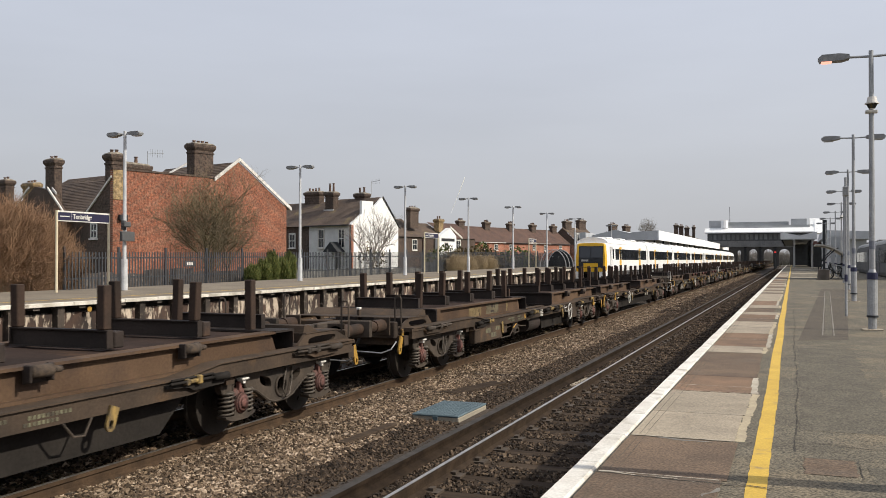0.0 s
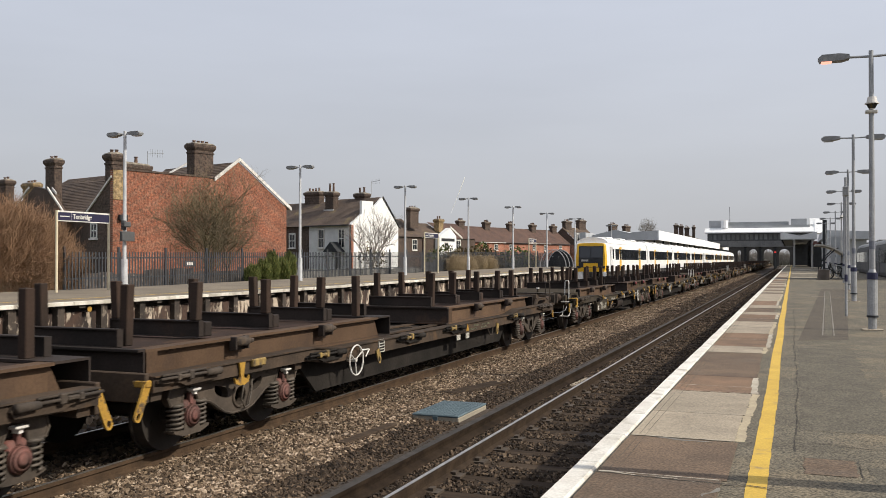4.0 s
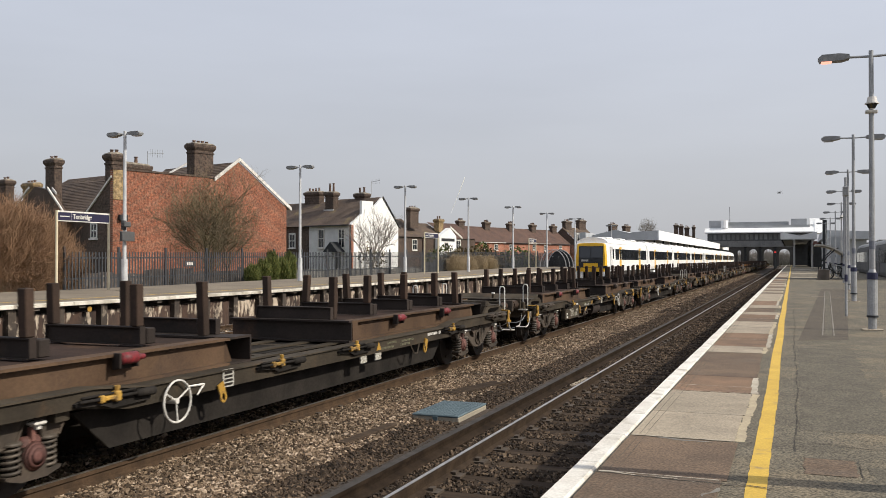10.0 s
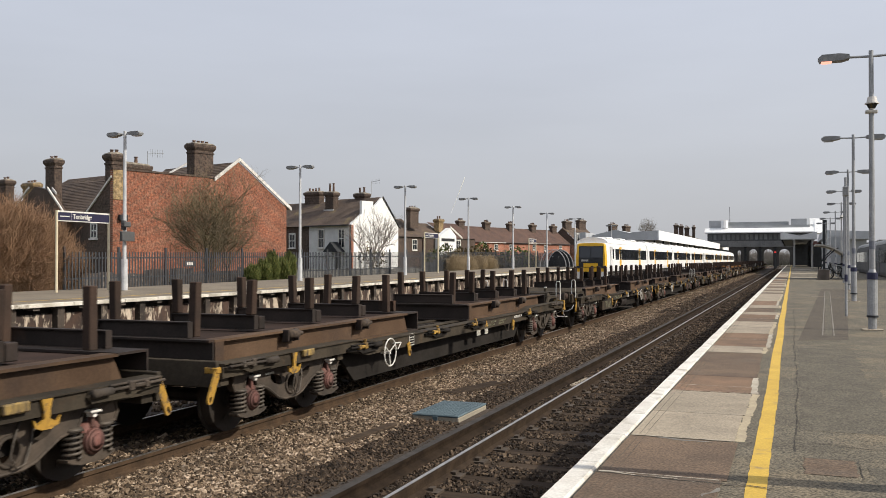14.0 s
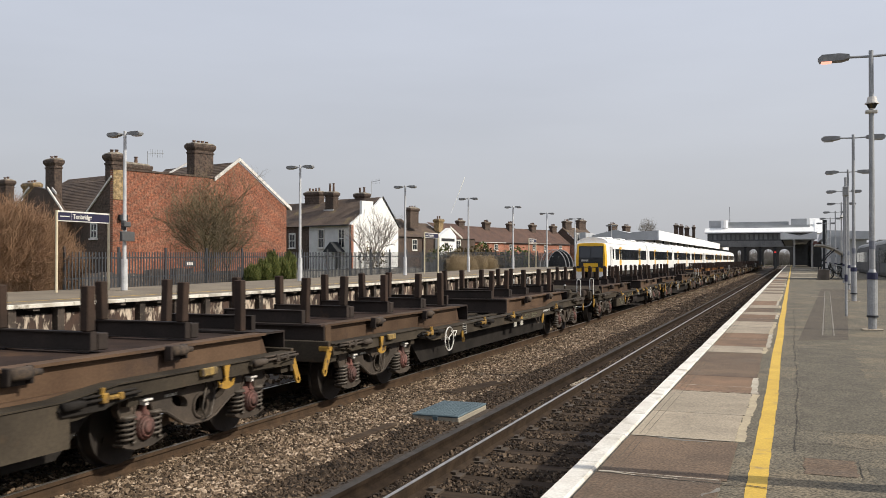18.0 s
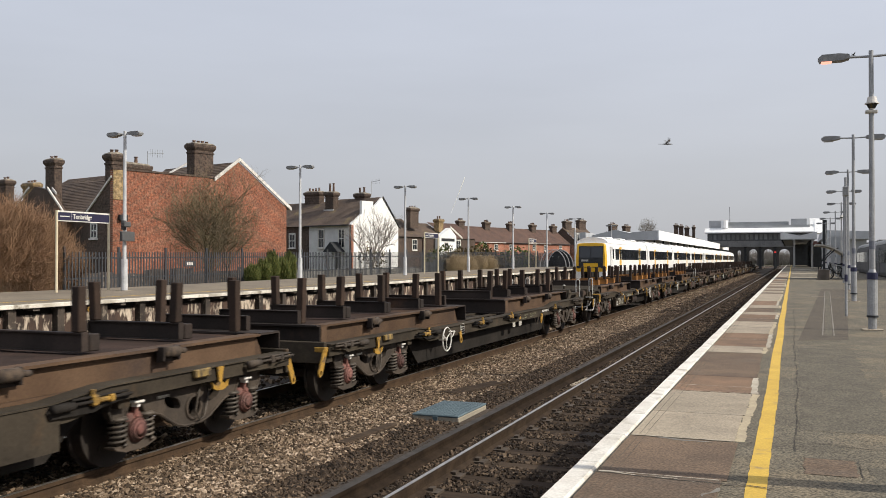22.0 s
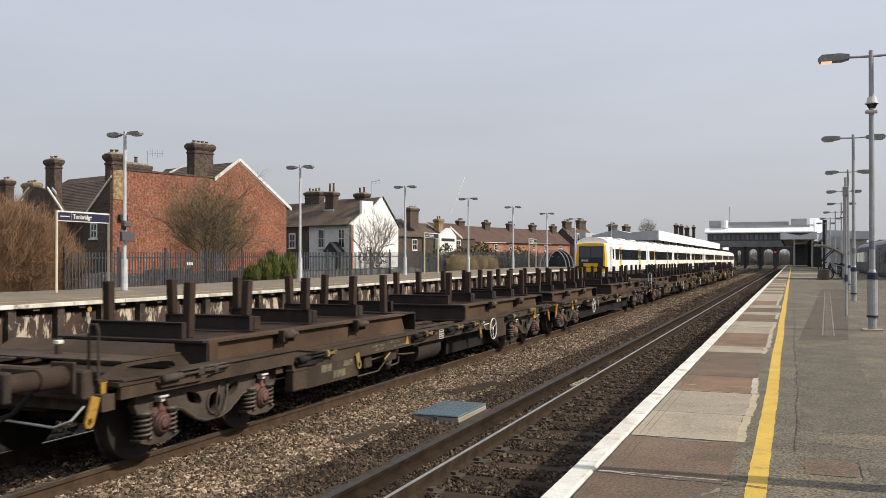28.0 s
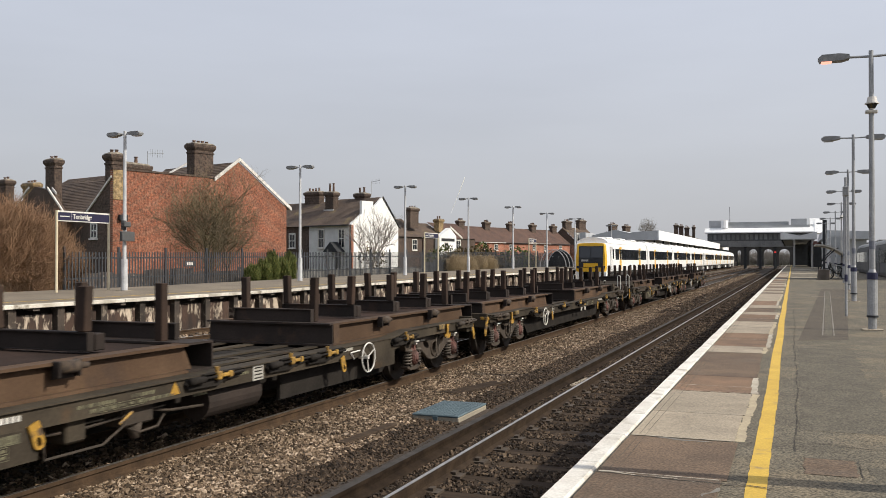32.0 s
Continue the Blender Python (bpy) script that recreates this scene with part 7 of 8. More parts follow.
def twig_mesh(name, seeds, material, seed, depth=4, fan=3, length=1.2, r0=0.03, up=0.35, spread=0.6, shrink=0.68):
    """Branches that fork and taper: three-sided tubes."""
    rg = random.Random(seed)
    verts, faces = [], []
    def stick(p, q, ra, rb):
        d = (q - p).normalized()
        a = d.orthogonal().normalized()
        b = d.cross(a)
        i = len(verts)
        for base, r in ((p, ra), (q, rb)):
            for k in range(3):
                t = k * 2.0944
                verts.append(base + (a * math.cos(t) + b * math.sin(t)) * r)
        for k in range(3):
            faces.append((i + k, i + (k + 1) % 3, i + 3 + (k + 1) % 3, i + 3 + k))
    def grow(p, d, ln, r, lv):
        mid = p + d * ln * 0.5 + Vector((rg.uniform(-1, 1), rg.uniform(-1, 1), rg.uniform(-1, 1))) * ln * 0.07
        end = mid + (d + Vector((rg.uniform(-1, 1), rg.uniform(-1, 1), rg.uniform(-0.5, 1))) * 0.18).normalized() * ln * 0.5
        stick(p, mid, r, r * 0.85)
        stick(mid, end, r * 0.85, r * 0.65)
        if lv == 0:
            return
        for k in range(fan):
            nd = (d + Vector((rg.uniform(-1, 1), rg.uniform(-1, 1), rg.uniform(-0.6, 1.0))) * spread + Vector((0, 0, up * 0.3))).normalized()
            grow(end if k else mid, nd, ln * shrink * rg.uniform(0.75, 1.2), r * 0.6, lv - 1)
    for p, d, ln, r in seeds:
        grow(Vector(p), Vector(d).normalized(), ln, r, depth)
    return raw(name, [tuple(v) for v in verts], faces, material)


def leaf_mesh(name, n, size, centre, radii, material, seed):
    rg = np.random.RandomState(seed)
    d = rg.randn(n, 3)
    d /= np.linalg.norm(d, axis=1)[:, None]
    rad = 0.55 + 0.5 * rg.rand(n) ** 0.5
    lump = 1 + 0.22 * np.sin(d[:, 0] * 5 + 1) * np.cos(d[:, 1] * 4) + 0.12 * np.sin(d[:, 2] * 9)
    c = np.array(centre) + d * (rad * lump)[:, None] * np.array(radii)
    a, b = rg.randn(n, 3), rg.randn(n, 3)
    a /= np.linalg.norm(a, axis=1)[:, None]
    b -= a * (a * b).sum(1)[:, None]
    b /= np.linalg.norm(b, axis=1)[:, None]
    s = size * (0.6 + 0.8 * rg.rand(n))[:, None]
    v = np.stack([c - a * s, c - b * s * 0.5, c + a * s, c + b * s * 0.5], 1).reshape(-1, 3)
    f = np.arange(4 * n).reshape(-1, 4)
    return raw(name, v.tolist(), f.tolist(), material)


def twig_cloud(name, n, centre, radii, length, r, material, seed, up=0.5):
    """A haze of the finest twigs, pointing outwards and up."""
    rg = np.random.RandomState(seed)
    d = rg.randn(n, 3)
    d /= np.linalg.norm(d, axis=1)[:, None]
    lump = 1 + 0.13 * np.sin(d[:, 0] * 7 + seed) * np.cos(d[:, 1] * 6) + 0.1 * np.sin(d[:, 2] * 11 + d[:, 1] * 5)
    p = np.array(centre) + d * ((0.25 + 0.75 * rg.rand(n) ** 0.6) * lump)[:, None] * np.array(radii)
    a = d * 0.6 + rg.randn(n, 3) * 0.45 + np.array([0, 0, up])
    a /= np.linalg.norm(a, axis=1)[:, None]
    q = p + a * (length * (0.5 + rg.rand(n)))[:, None]
    b = np.cross(a, rg.randn(n, 3))
    b /= np.linalg.norm(b, axis=1)[:, None]
    c = np.cross(a, b)
    v = np.stack([p + b * r, p + (c * 0.87 - b * 0.5) * r, p - (c * 0.87 + b * 0.5) * r, q], 1).reshape(-1, 3)
    f = (np.array([(0, 1, 3), (1, 2, 3), (2, 0, 3)])[None] + 4 * np.arange(n)[:, None, None]).reshape(-1, 3)
    return raw(name, v.tolist(), f.tolist(), material)


# brown scrub at the far platform's back
for i, (x, y, h) in enumerate(((-24.6, 17.0, 3.6), (-24.4, 19.3, 3.9), (-24.8, 21.2, 3.8), (-24.5, 22.8, 3.5), (-24.9, 24.2, 2.9), (-25.6, 25.6, 2.0))):
    rg = random.Random(40 + i)
    sc = thing("scrub_bush", pose(x, y, -0.05), "leafless brown thicket of fine upright twigs", "bush", "scrub behind the platform")
    seeds = [((rg.uniform(-0.6, 0.6), rg.uniform(-1.1, 1.1), rg.uniform(0, h * 0.42)), (rg.uniform(-0.45, 0.45), rg.uniform(-0.45, 0.45), 1), h * 0.24 * rg.uniform(0.7, 1.15), 0.016) for _ in range(64)]
    part("twig_crown", twig_mesh("twig_crown", seeds, M_TWIG, 60 + i, depth=4, fan=3, up=0.4, spread=0.75), None, sc)
    part("twig_haze", twig_cloud("twig_haze", 7000, (0, 0, h * 0.46), (1.0, 1.55, h * 0.5), 0.42, 0.007, M_TWIG, 80 + i), None, sc, kind="stuff")

tr = thing("bare_tree", pose(-27.45, 37.75, -0.05), "leafless rounded shrubby tree of dark fine twigs", "tree")
rg = random.Random(5)
part("twig_crown", twig_mesh("twig_crown", [((rg.uniform(-0.25, 0.25), rg.uniform(-0.25, 0.25), 0.5 + 0.07 * i), (math.cos(i * 2.4) * rg.uniform(0.3, 1.2), math.sin(i * 2.4) * rg.uniform(0.3, 1.2), 1), rg.uniform(1.1, 1.7), 0.045) for i in range(26)], M_TWIG_B, 7, depth=5, fan=3, up=0.1, spread=0.9, shrink=0.66), None, tr)
part("trunk", rod(bmesh.new(), (0, 0, -0.1), (0, 0, 0.8), 0.16, 0.1, seg=8), M_TWIG_D, tr)
part("twig_haze", twig_cloud("twig_haze", 5200, (0, 0, 2.6), (2.2, 2.2, 2.1), 0.55, 0.006, M_TWIG_B, 12, up=0.3), None, tr, kind="stuff")
wt = thing("pale_bare_tree", pose(-36.0, 74.0, -0.05), "small leafless pale-barked tree before a white wall", "tree")
part("twig_crown", twig_mesh("twig_crown", [((0, 0, 0.6), (math.cos(a) * 0.6, math.sin(a) * 0.6, 1), 2.1, 0.06) for a in [i * 0.7 for i in range(11)]], M_TWIG_P, 9, depth=4, fan=3, up=0.3, spread=0.8, shrink=0.68), None, wt)
part("trunk", rod(bmesh.new(), (0, 0, -0.1), (0, 0, 0.8), 0.12, 0.08, seg=8), M_TWIG_P, wt)
for i, (x, y, hh) in enumerate(((-34.0, 47.0, 3.6), (-36.0, 51.5, 3.2))):
    t2 = thing("bare_tree", pose(x, y, -0.05), "thin leafless garden tree between the houses", "tree")
    part("twig_crown", twig_mesh("twig_crown", [((0, 0, 0.6), (math.cos(a) * 0.5, math.sin(a) * 0.5, 1), hh * 0.4, 0.04) for a in [k * 0.8 for k in range(8)]], M_TWIG_D, 70 + i, depth=4, fan=3, up=0.4, spread=0.6), None, t2)
    part("trunk", rod(bmesh.new(), (0, 0, -0.1), (0, 0, 0.7), 0.1, 0.07, seg=8), M_TWIG_D, t2)
for i, (x, y, r, h) in enumerate(((-23.2, 35.2, 0.36, 0.95), (-23.1, 35.95, 0.36, 1.2), (-23.2, 36.85, 0.34, 1.62), (-23.1, 37.7, 0.34, 1.3), (-23.2, 38.45, 0.33, 1.6))):
    ev = thing("evergreen_bush", pose(x, y, 0.0), "feathery light-green evergreen shrub before the fence", "bush", "evergreens by the fence")
    part("foliage", twig_cloud("foliage", 7000, (0, 0, h * 0.48), (r * 0.9, r * 1.05, h * 0.52), 0.13, 0.017, M_PLUME, 500 + i, up=1.1), None, ev)
    part("stem", rod(bmesh.new(), (0, 0, -0.1), (0, 0, h * 0.8), 0.04, seg=6), M_TWIG_D, ev)
for i, (x, y, r, h, m) in enumerate(((-26.4, 88.0, 2.2, 1.3, M_LEAF), (-26.2, 71.0, 1.9, 1.15, M_SCRUB), (-26.4, 74.5, 1.9, 1.2, M_SCRUB), (-26.3, 78.0, 1.9, 1.2, M_SCRUB), (-28.0, 81.8, 1.15, 1.5, M_LEAF),
                                     (-44.0, 88.0, 2.6, 1.9, M_SCRUB), (-50.0, 100.0, 2.8, 1.5, M_SCRUB), (-55, 112, 3.0, 2.0, M_SCRUB), (-46.0, 118.0, 2.6, 1.7, M_LEAF))):
    bsh = thing("evergreen_bush" if m is M_LEAF else "scrub_bush", pose(x, y, -0.05), "dense green evergreen bush behind the fence" if m is M_LEAF else "dry brown leafy scrub in the gardens", "bush")
    part("foliage", leaf_mesh("foliage", 1500, 0.16, (0, 0, h * 0.75), (r, r, h), m, 20 + i), None, bsh)
    part("stem", rod(bmesh.new(), (0, 0, -0.1), (0, 0, h * 0.7), 0.07, seg=6), M_TWIG_D, bsh)
ft = thing("bare_tree", pose(-40.0, 268.0, -1.0), "distant leafless tree above the station roofs", "tree")
part("twig_crown", twig_mesh("twig_crown", [((0, 0, 6.2), (math.cos(a) * 0.35, math.sin(a) * 0.35, 1), 3.0, 0.16) for a in [k * 0.9 for k in range(8)]], M_TWIG_D, 91, depth=4, fan=2, up=0.3, spread=0.65), None, ft)
part("trunk", rod(bmesh.new(), (0, 0, -0.3), (0, 0, 6.5), 0.4, 0.22, seg=8), M_TWIG_D, ft)
part("twig_haze", twig_cloud("twig_haze", 900, (0, 0, 11.0), (2.3, 2.3, 3.0), 1.2, 0.02, M_TWIG_B, 93), None, ft, kind="stuff")
for i, y in enumerate((62.6, 65.2, 67.8, 70.4)):
    hd = thing("dry_hedge", pose(-23.4, y, 0.0), "tan dry grassy hedge growing through the fence", "hedge", "hedge along the fence")
    part("twig_haze", twig_cloud("twig_haze", 3500, (0, 0, 0.65), (0.5, 1.4, 0.8), 0.35, 0.01, M_HAY, 300 + i, up=1.0), None, hd, kind="stuff")

# ---- station buildings, bridge, shelter, birds ----
cz = thing("station_concourse", pose(0, 240, 0), "white and grey station concourse spanning the tracks", "station building")
part("floor_girder", B(-20.5, 4.8, -0.4, 8, 4.5, 6.0), M_GIRDER, cz, "grey ribbed girder")
for k in range(26):
    part("girder_rib", B(-20.3 + k - 0.08, -20.3 + k + 0.08, -0.55, -0.41, 4.55, 5.95), M_GIRDER, cz)
part("window_wall", B(-20.4, 4.6, 0.0, 8, 6.02, 8.0), M_BAND_WALL, cz)
for k in range(22):
    part("window", B(-20.0 + 1.12 * k, -20.0 + 1.12 * k + 0.7, -0.05, -0.004, 6.35, 7.7), M_BAND_PANE, cz)
# front leans back so the sun brightens it; upright it would stay grey
part("fascia", plate(bmesh.new(), "x", [(-1.4, 8.02), (8.5, 8.02), (8.5, 9.3), (-0.2, 9.3), (-1.4, 8.25)], -21, 5.2), M_CANOPY, cz, "white roof fascia, front sloped to catch the sun")
part("roof_upstand", B(-19.6, 4.9, 0.5, 7.5, 9.31, 10.0), M_GREY_BLD, cz)
part("roof_ridge", B(-17.5, -0.8, 1.5, 6.5, 10.01, 10.9), M_GREY_BLD, cz)
part("plant_room", B(-20.0, -17.0, 0.6, 4, 9.32, 11.3), M_GREY_ROOF, cz)
part("plant_room", B(-0.25, 3.4, 0.6, 5, 9.32, 11.5), M_GREY_ROOF, cz)
# tower fronts are given the same sunward slope to make them bright
part("lift_tower", plate(bmesh.new(), "x", [(-2.0, 7.8), (5.0, 7.8), (5.0, 11.6), (2.2, 11.6)], 5.21, 7.2), M_CANOPY, cz, "white lift tower, front sloped to catch the sun")
part("tower_wall", plate(bmesh.new(), "x", [(0.1, 9.31), (5.0, 9.31), (5.0, 11.6), (2.2, 11.6)], 4.1, 5.2), M_CANOPY, cz, "white tower flank, front sloped to catch the sun")
part("mast", rod(bmesh.new(), (-15.0, 2, 10.9), (-15.0, 2, 14.9), 0.06, seg=5), M_DARK_STEEL, cz)
part("round_tank", rod(bmesh.new(), (-16.2, 0.3, 9.4), (-16.2, 0.3, 11.3), 0.9, seg=12), M_CANOPY, cz)
for x in (-18.6, -11.2, -7.6, -4.0, 0.6):
    part("support_leg", B(x - 0.35, x + 0.35, 1, 1.8, -1.2, 4.5), M_DARK_STEEL, cz)

br = thing("brick_bridge", pose(0, 332, 0), "dark brick road bridge with round-arched openings", "bridge")


def arch_loop(xc, w, z0, zs):
    return [(xc - w / 2, z0), (xc + w / 2, z0), (xc + w / 2, zs)] + [(xc + w / 2 * math.cos(a), zs + w / 2 * math.sin(a)) for a in [math.pi * i / 8 for i in range(1, 8)]] + [(xc - w / 2, zs)]


part("arched_wall", plate(bmesh.new(), "y", [(-60, -1.3), (40, -1.3), (40, 5.9), (-60, 5.9)], 0, 6, [arch_loop(-12.86, 2.9, -1.2, 3.5), arch_loop(-7.8, 3.2, -1.2, 3.35), arch_loop(-2.56, 3.65, -1.2, 3.15), arch_loop(-17.6, 1.3, -1.2, 3.9)]), M_BRIDGE, br)
part("parapet", B(-60, 40, 0.2, 0.7, 5.9, 7.0), M_BRIDGE, br)
sg = thing("railway_signal", pose(-3.92, 237, RAIL), "railway signal showing a red light", "signal")
part("post", rod(bmesh.new(), (0, 0, -0.2), (0, 0, 3.6), 0.09, seg=8), M_DARK_STEEL, sg)
part("head", B(-0.3, 0.3, -0.12, 0.12, 3.1, 4.4, bevel=0.04), M_DARK_STEEL, sg)
part("lamp", rod(bmesh.new(), (0, -0.16, 4.0), (0, -0.13, 4.0), 0.19, seg=12), M_RED_GLOW, sg, "glowing red lamp")

# canopy of the far platform
cn = thing("platform_canopy", pose(0, 0, 0), "long white-fronted canopy of the far platform", "canopy")
part("fascia", B(-17.4, -17.2, 126.5, 272, 3.95, 5.3), M_CANOPY, cn, "white fascia boards")
part("end_gable", plate(bmesh.new(), "y", [(-24.5, 3.95), (-17.41, 3.95), (-17.41, 5.3), (-20.8, 5.1), (-24.5, 4.3)], 126.5, 126.7), M_GREY_ROOF, cn)
roof_slope(cn, (-24.5, 126.7, 4.3), (-24.5, 272, 4.3), (-17.42, 126.7, 5.32), M_GREY_ROOF, courses=4)
for k in range(15):
    part("column", rod(bmesh.new(), (-19.5, 128 + 10 * k, 0.3), (-19.5, 128 + 10 * k, 4.3), 0.12, seg=8), M_DARK_STEEL, cn)
sb = thing("station_block", pose(0, 0, 0), "pale grey low station building with shallow gabled roof", "station building")
part("wall", B(-35.2, -25.6, 160, 200, -0.1, 4.7), M_GREY_BLD, sb)
part("gable", plate(bmesh.new(), "y", [(-34.2, 4.7), (-25.2, 4.7), (-25.3, 5.6), (-29.4, 6.6), (-33.5, 5.6)], 159.5, 200), M_GREY_ROOF, sb)
part("side_block", B(-36.5, -34.4, 158, 166, -0.1, 6.1), M_GREY_ROOF, sb)
ob = thing("old_station_house", pose(0, 0, 0), "old station house with four tall dark stacks", "station building")
part("wall", B(-31, -23.4, 243, 262, -0.1, 6.5), M_BRICK_D, ob)
roof_slope(ob, (-23.2, 243, 6.5), (-23.2, 262, 6.5), (-27.2, 243, 8.2), M_ROOF_SLATE, courses=4)
for x, zt in ((-28.9, 10.6), (-27.6, 10.35), (-26.1, 9.9), (-24.35, 10.05)):
    chimney(ob, x, 245.2, 6.0, zt, 1.05 if x < -25 else 0.7, 1.0, pots=2, along="x", pot_h=0.35)

# canopy and buildings of the near platform
cr = thing("island_canopy", pose(0, 150, 0), "grey-fronted island platform canopy on dark columns", "canopy")
part("fascia", plate(bmesh.new(), "y", [(-1.7, 4.4), (3.6, 4.4), (3.6, 5.6), (1.05, 5.0), (-1.7, 5.57)], 0.0, 0.25), M_CANOPY_G, cr, "pale butterfly-shaped end fascia")
part("roof_slab", B(-1.5, 3.6, 0.26, 85, 4.6, 4.95), M_GREY_BLD, cr)
part("side_fascia", B(-1.7, -1.51, 0.26, 85, 4.4, 5.4), M_DARK_STEEL, cr)
for k in range(8):
    for x in (0.3, 2.9):
        part("column", B(x - 0.15, x + 0.15, 2 + 11 * k - 0.15, 2 + 11 * k + 0.15, 0, 4.6), M_DARK_STEEL if k else M_GREY_BLD, cr)
part("rear_wall", B(0.3, 4.3, 60, 80, 0, 4.59), M_DARK_STEEL, cr)
part("kiosk", B(3.3, 4.9, 6, 40, 0, 3.9), M_DARK_STEEL, cr)
part("hanging_sign", B(3.05, 4.2, -0.4, -0.3, 3.4, 4.1), M_AXLEBOX, cr)
gb = thing("grey_platform_building", pose(0, 0, 0), "grey pitched-roof building at the island's far side", "station building")
part("wall", B(4.4, 9.0, 128, 150, 0.0, 3.9), M_GREY_BLD, gb)
part("roof", plate(bmesh.new(), "y", [(3.6, 3.9), (9.6, 3.9), (9.2, 4.9), (3.9, 5.1)], 127, 150), M_GREY_ROOF, gb)
kb = thing("dark_kiosk_block", pose(0, 0, 0), "dark platform kiosk block under the canopy", "kiosk")
part("wall", B(3.6, 5.2, 100, 127, 0, 3.6), M_GREY_BLD, kb)
part("post", B(2.9, 3.3, 99, 99.4, 0, 5.3), M_DARK_STEEL, kb)
rb = thing("far_side_building", pose(0, 0, 0), "long low pale building beyond the island", "building")
part("wall", B(14, 60, 130, 170, -1.0, 3.6), M_GREY_BLD, rb)
part("roof", plate(bmesh.new(), "y", [(13.5, 3.6), (60.5, 3.6), (58, 4.8), (16, 4.8)], 129.5, 170), M_GREY_ROOF, rb)
flat("track_side_right", box(bmesh.new(), 5.96, 12, -10, 300, -1.2, -1.08), M_BALLAST_FAR, "ballast bed of the line beyond the island", "ballast")
for x in (6.67, 8.17):
    flat("rail_right", box(bmesh.new(), x - 0.035, x + 0.035, -10, 300, -1.08, RAIL), M_RAIL_SIDE, "steel rail beyond the island", "rail")

# cycle shelter with bicycles under its curved roof
sh = thing("cycle_shelter", pose(1.35, 59.8, 0), "small open cycle shelter with a curved roof", "cycle shelter")
arc = [(0.0 + 2.0 * t, 2.2 - 0.95 * t ** 2.2) for t in [i / 10 for i in range(11)]]
part("roof_sheet", plate(bmesh.new(), "y", arc + [(x, z - 0.1) for x, z in reversed(arc)], 0, 5.5), M_GREYPANEL, sh)
for y in (0.05, 5.4):
    part("frame_hoop", tube(bmesh.new(), [(0.25, y, 0.0), (0.3, y, 0.7), (0.6, y, 1.35), (1.1, y, 1.85), (1.3, y, 1.95)], 0.04), M_DARK_STEEL, sh)
    part("back_post", rod(bmesh.new(), (1.95, y, 0), (1.95, y, 1.4), 0.05, seg=8), M_LAMP, sh)
part("back_panel", B(1.93, 1.96, 0.1, 5.4, 0.3, 1.3), M_POLY, sh)


def bicycle(m):
    b = thing("bicycle", m, "dark parked bicycle in the shelter", "bicycle", "bicycles in the shelter")
    for y in (-0.52, 0.52):
        ring = [(0, y + 0.33 * math.cos(a), 0.34 + 0.33 * math.sin(a)) for a in [2 * math.pi * i / 16 for i in range(16)]]
        part("wheel", tube(bmesh.new(), ring, 0.02, seg=5, closed=True), M_DARK_STEEL, b)
    bm = tube(bmesh.new(), [(0, -0.52, 0.34), (0, -0.15, 0.8), (0, 0.38, 0.85), (0, 0.0, 0.32), (0, -0.15, 0.8)], 0.02, seg=5)
    tube(bm, [(0, 0.52, 0.34), (0, 0.36, 0.98)], 0.02, seg=5)
    tube(bm, [(0, 0.0, 0.32), (0, -0.52, 0.34)], 0.015, seg=5)
    part("bicycle_frame", bm, M_DARK_STEEL, b)
    part("saddle", B(-0.07, 0.07, -0.3, -0.05, 0.9, 0.96, bevel=0.02), M_DARK_STEEL, b)
    part("handlebar", tube(bmesh.new(), [(-0.25, 0.3, 1.02), (0, 0.38, 1.0), (0.25, 0.3, 1.02)], 0.015, seg=5), M_LAMP, b)
    return b


b0 = bicycle(pose(2.6, 60.4, 0, 0, 6, 80))
for i in range(4):
    copy_thing(b0, pose(2.6 + 0.05 * (i % 2), 61.3 + 0.9 * i, 0, 0, 6 - 3 * i, 84 + 5 * (i % 3)))
pl = thing("planter_box", pose(1.75, 59.0, 0), "small grey planter box beside the cycle shelter", "planter")
part("box", B(-0.3, 0.35, -0.3, 0.3, 0.0, 0.62, bevel=0.02), M_PLAT_WALL, pl)
th = thing("thin_post", pose(1.08, 21.1, 0), "slim grey sign post with dark bands", "post")
part("pole", rod(bmesh.new(), (0, 0, 0), (0, 0, 3.0), 0.028, seg=8), M_LAMP, th)
part("band", rod(bmesh.new(), (0, 0, 0.75), (0, 0, 0.9), 0.032, seg=8), M_LAMP_D, th)
part("head", B(-0.06, 0.06, -0.06, 0.06, 2.6, 2.8, bevel=0.01), M_LAMP_HEAD, th)
for x, y in ((-5.0, 55.0),):
    flat("point_cover", B(-0.6, 0.6, -0.5, 0.5, 0, 0.06, bevel=0.01), M_CONC, "pale concrete cover beside the running line", "concrete slab", "").matrix_basis = pose(x, y, BED + 0.03)
gs = thing("grey_hoop_shelter", pose(-21.6, 84.5, left_z(84.5)), "dark hooped shelter at the far platform", "shelter")
arc = [(1.3 * math.cos(a), 1.7 * math.sin(a)) for a in [math.pi * i / 12 for i in range(13)]]
for y in (0, 1.5, 3.0):
    part("hoop", tube(bmesh.new(), [(x, y, z) for x, z in arc], 0.045), M_LAMP, gs)
part("back_sheet", plate(bmesh.new(), "y", arc, 3.02, 3.05), M_DARK_STEEL, gs)
for i in range(3):
    copy_thing(b0, pose(-21.5 + 0.3 * i, 85.2 + 1.2 * i, left_z(84.5), 0, 5, 80 + 6 * i))
wb = thing("clock_panel", pose(-19.6, 86.5, 3.4), "white-framed information panel hung from a lamp post", "information panel")
part("case", B(-0.05, 0.05, -0.5, 0.5, -0.4, 0.4, bevel=0.02), M_WHITE, wb)
part("screen", B(0.051, 0.06, -0.42, 0.42, -0.32, 0.32), M_GLASS, wb)
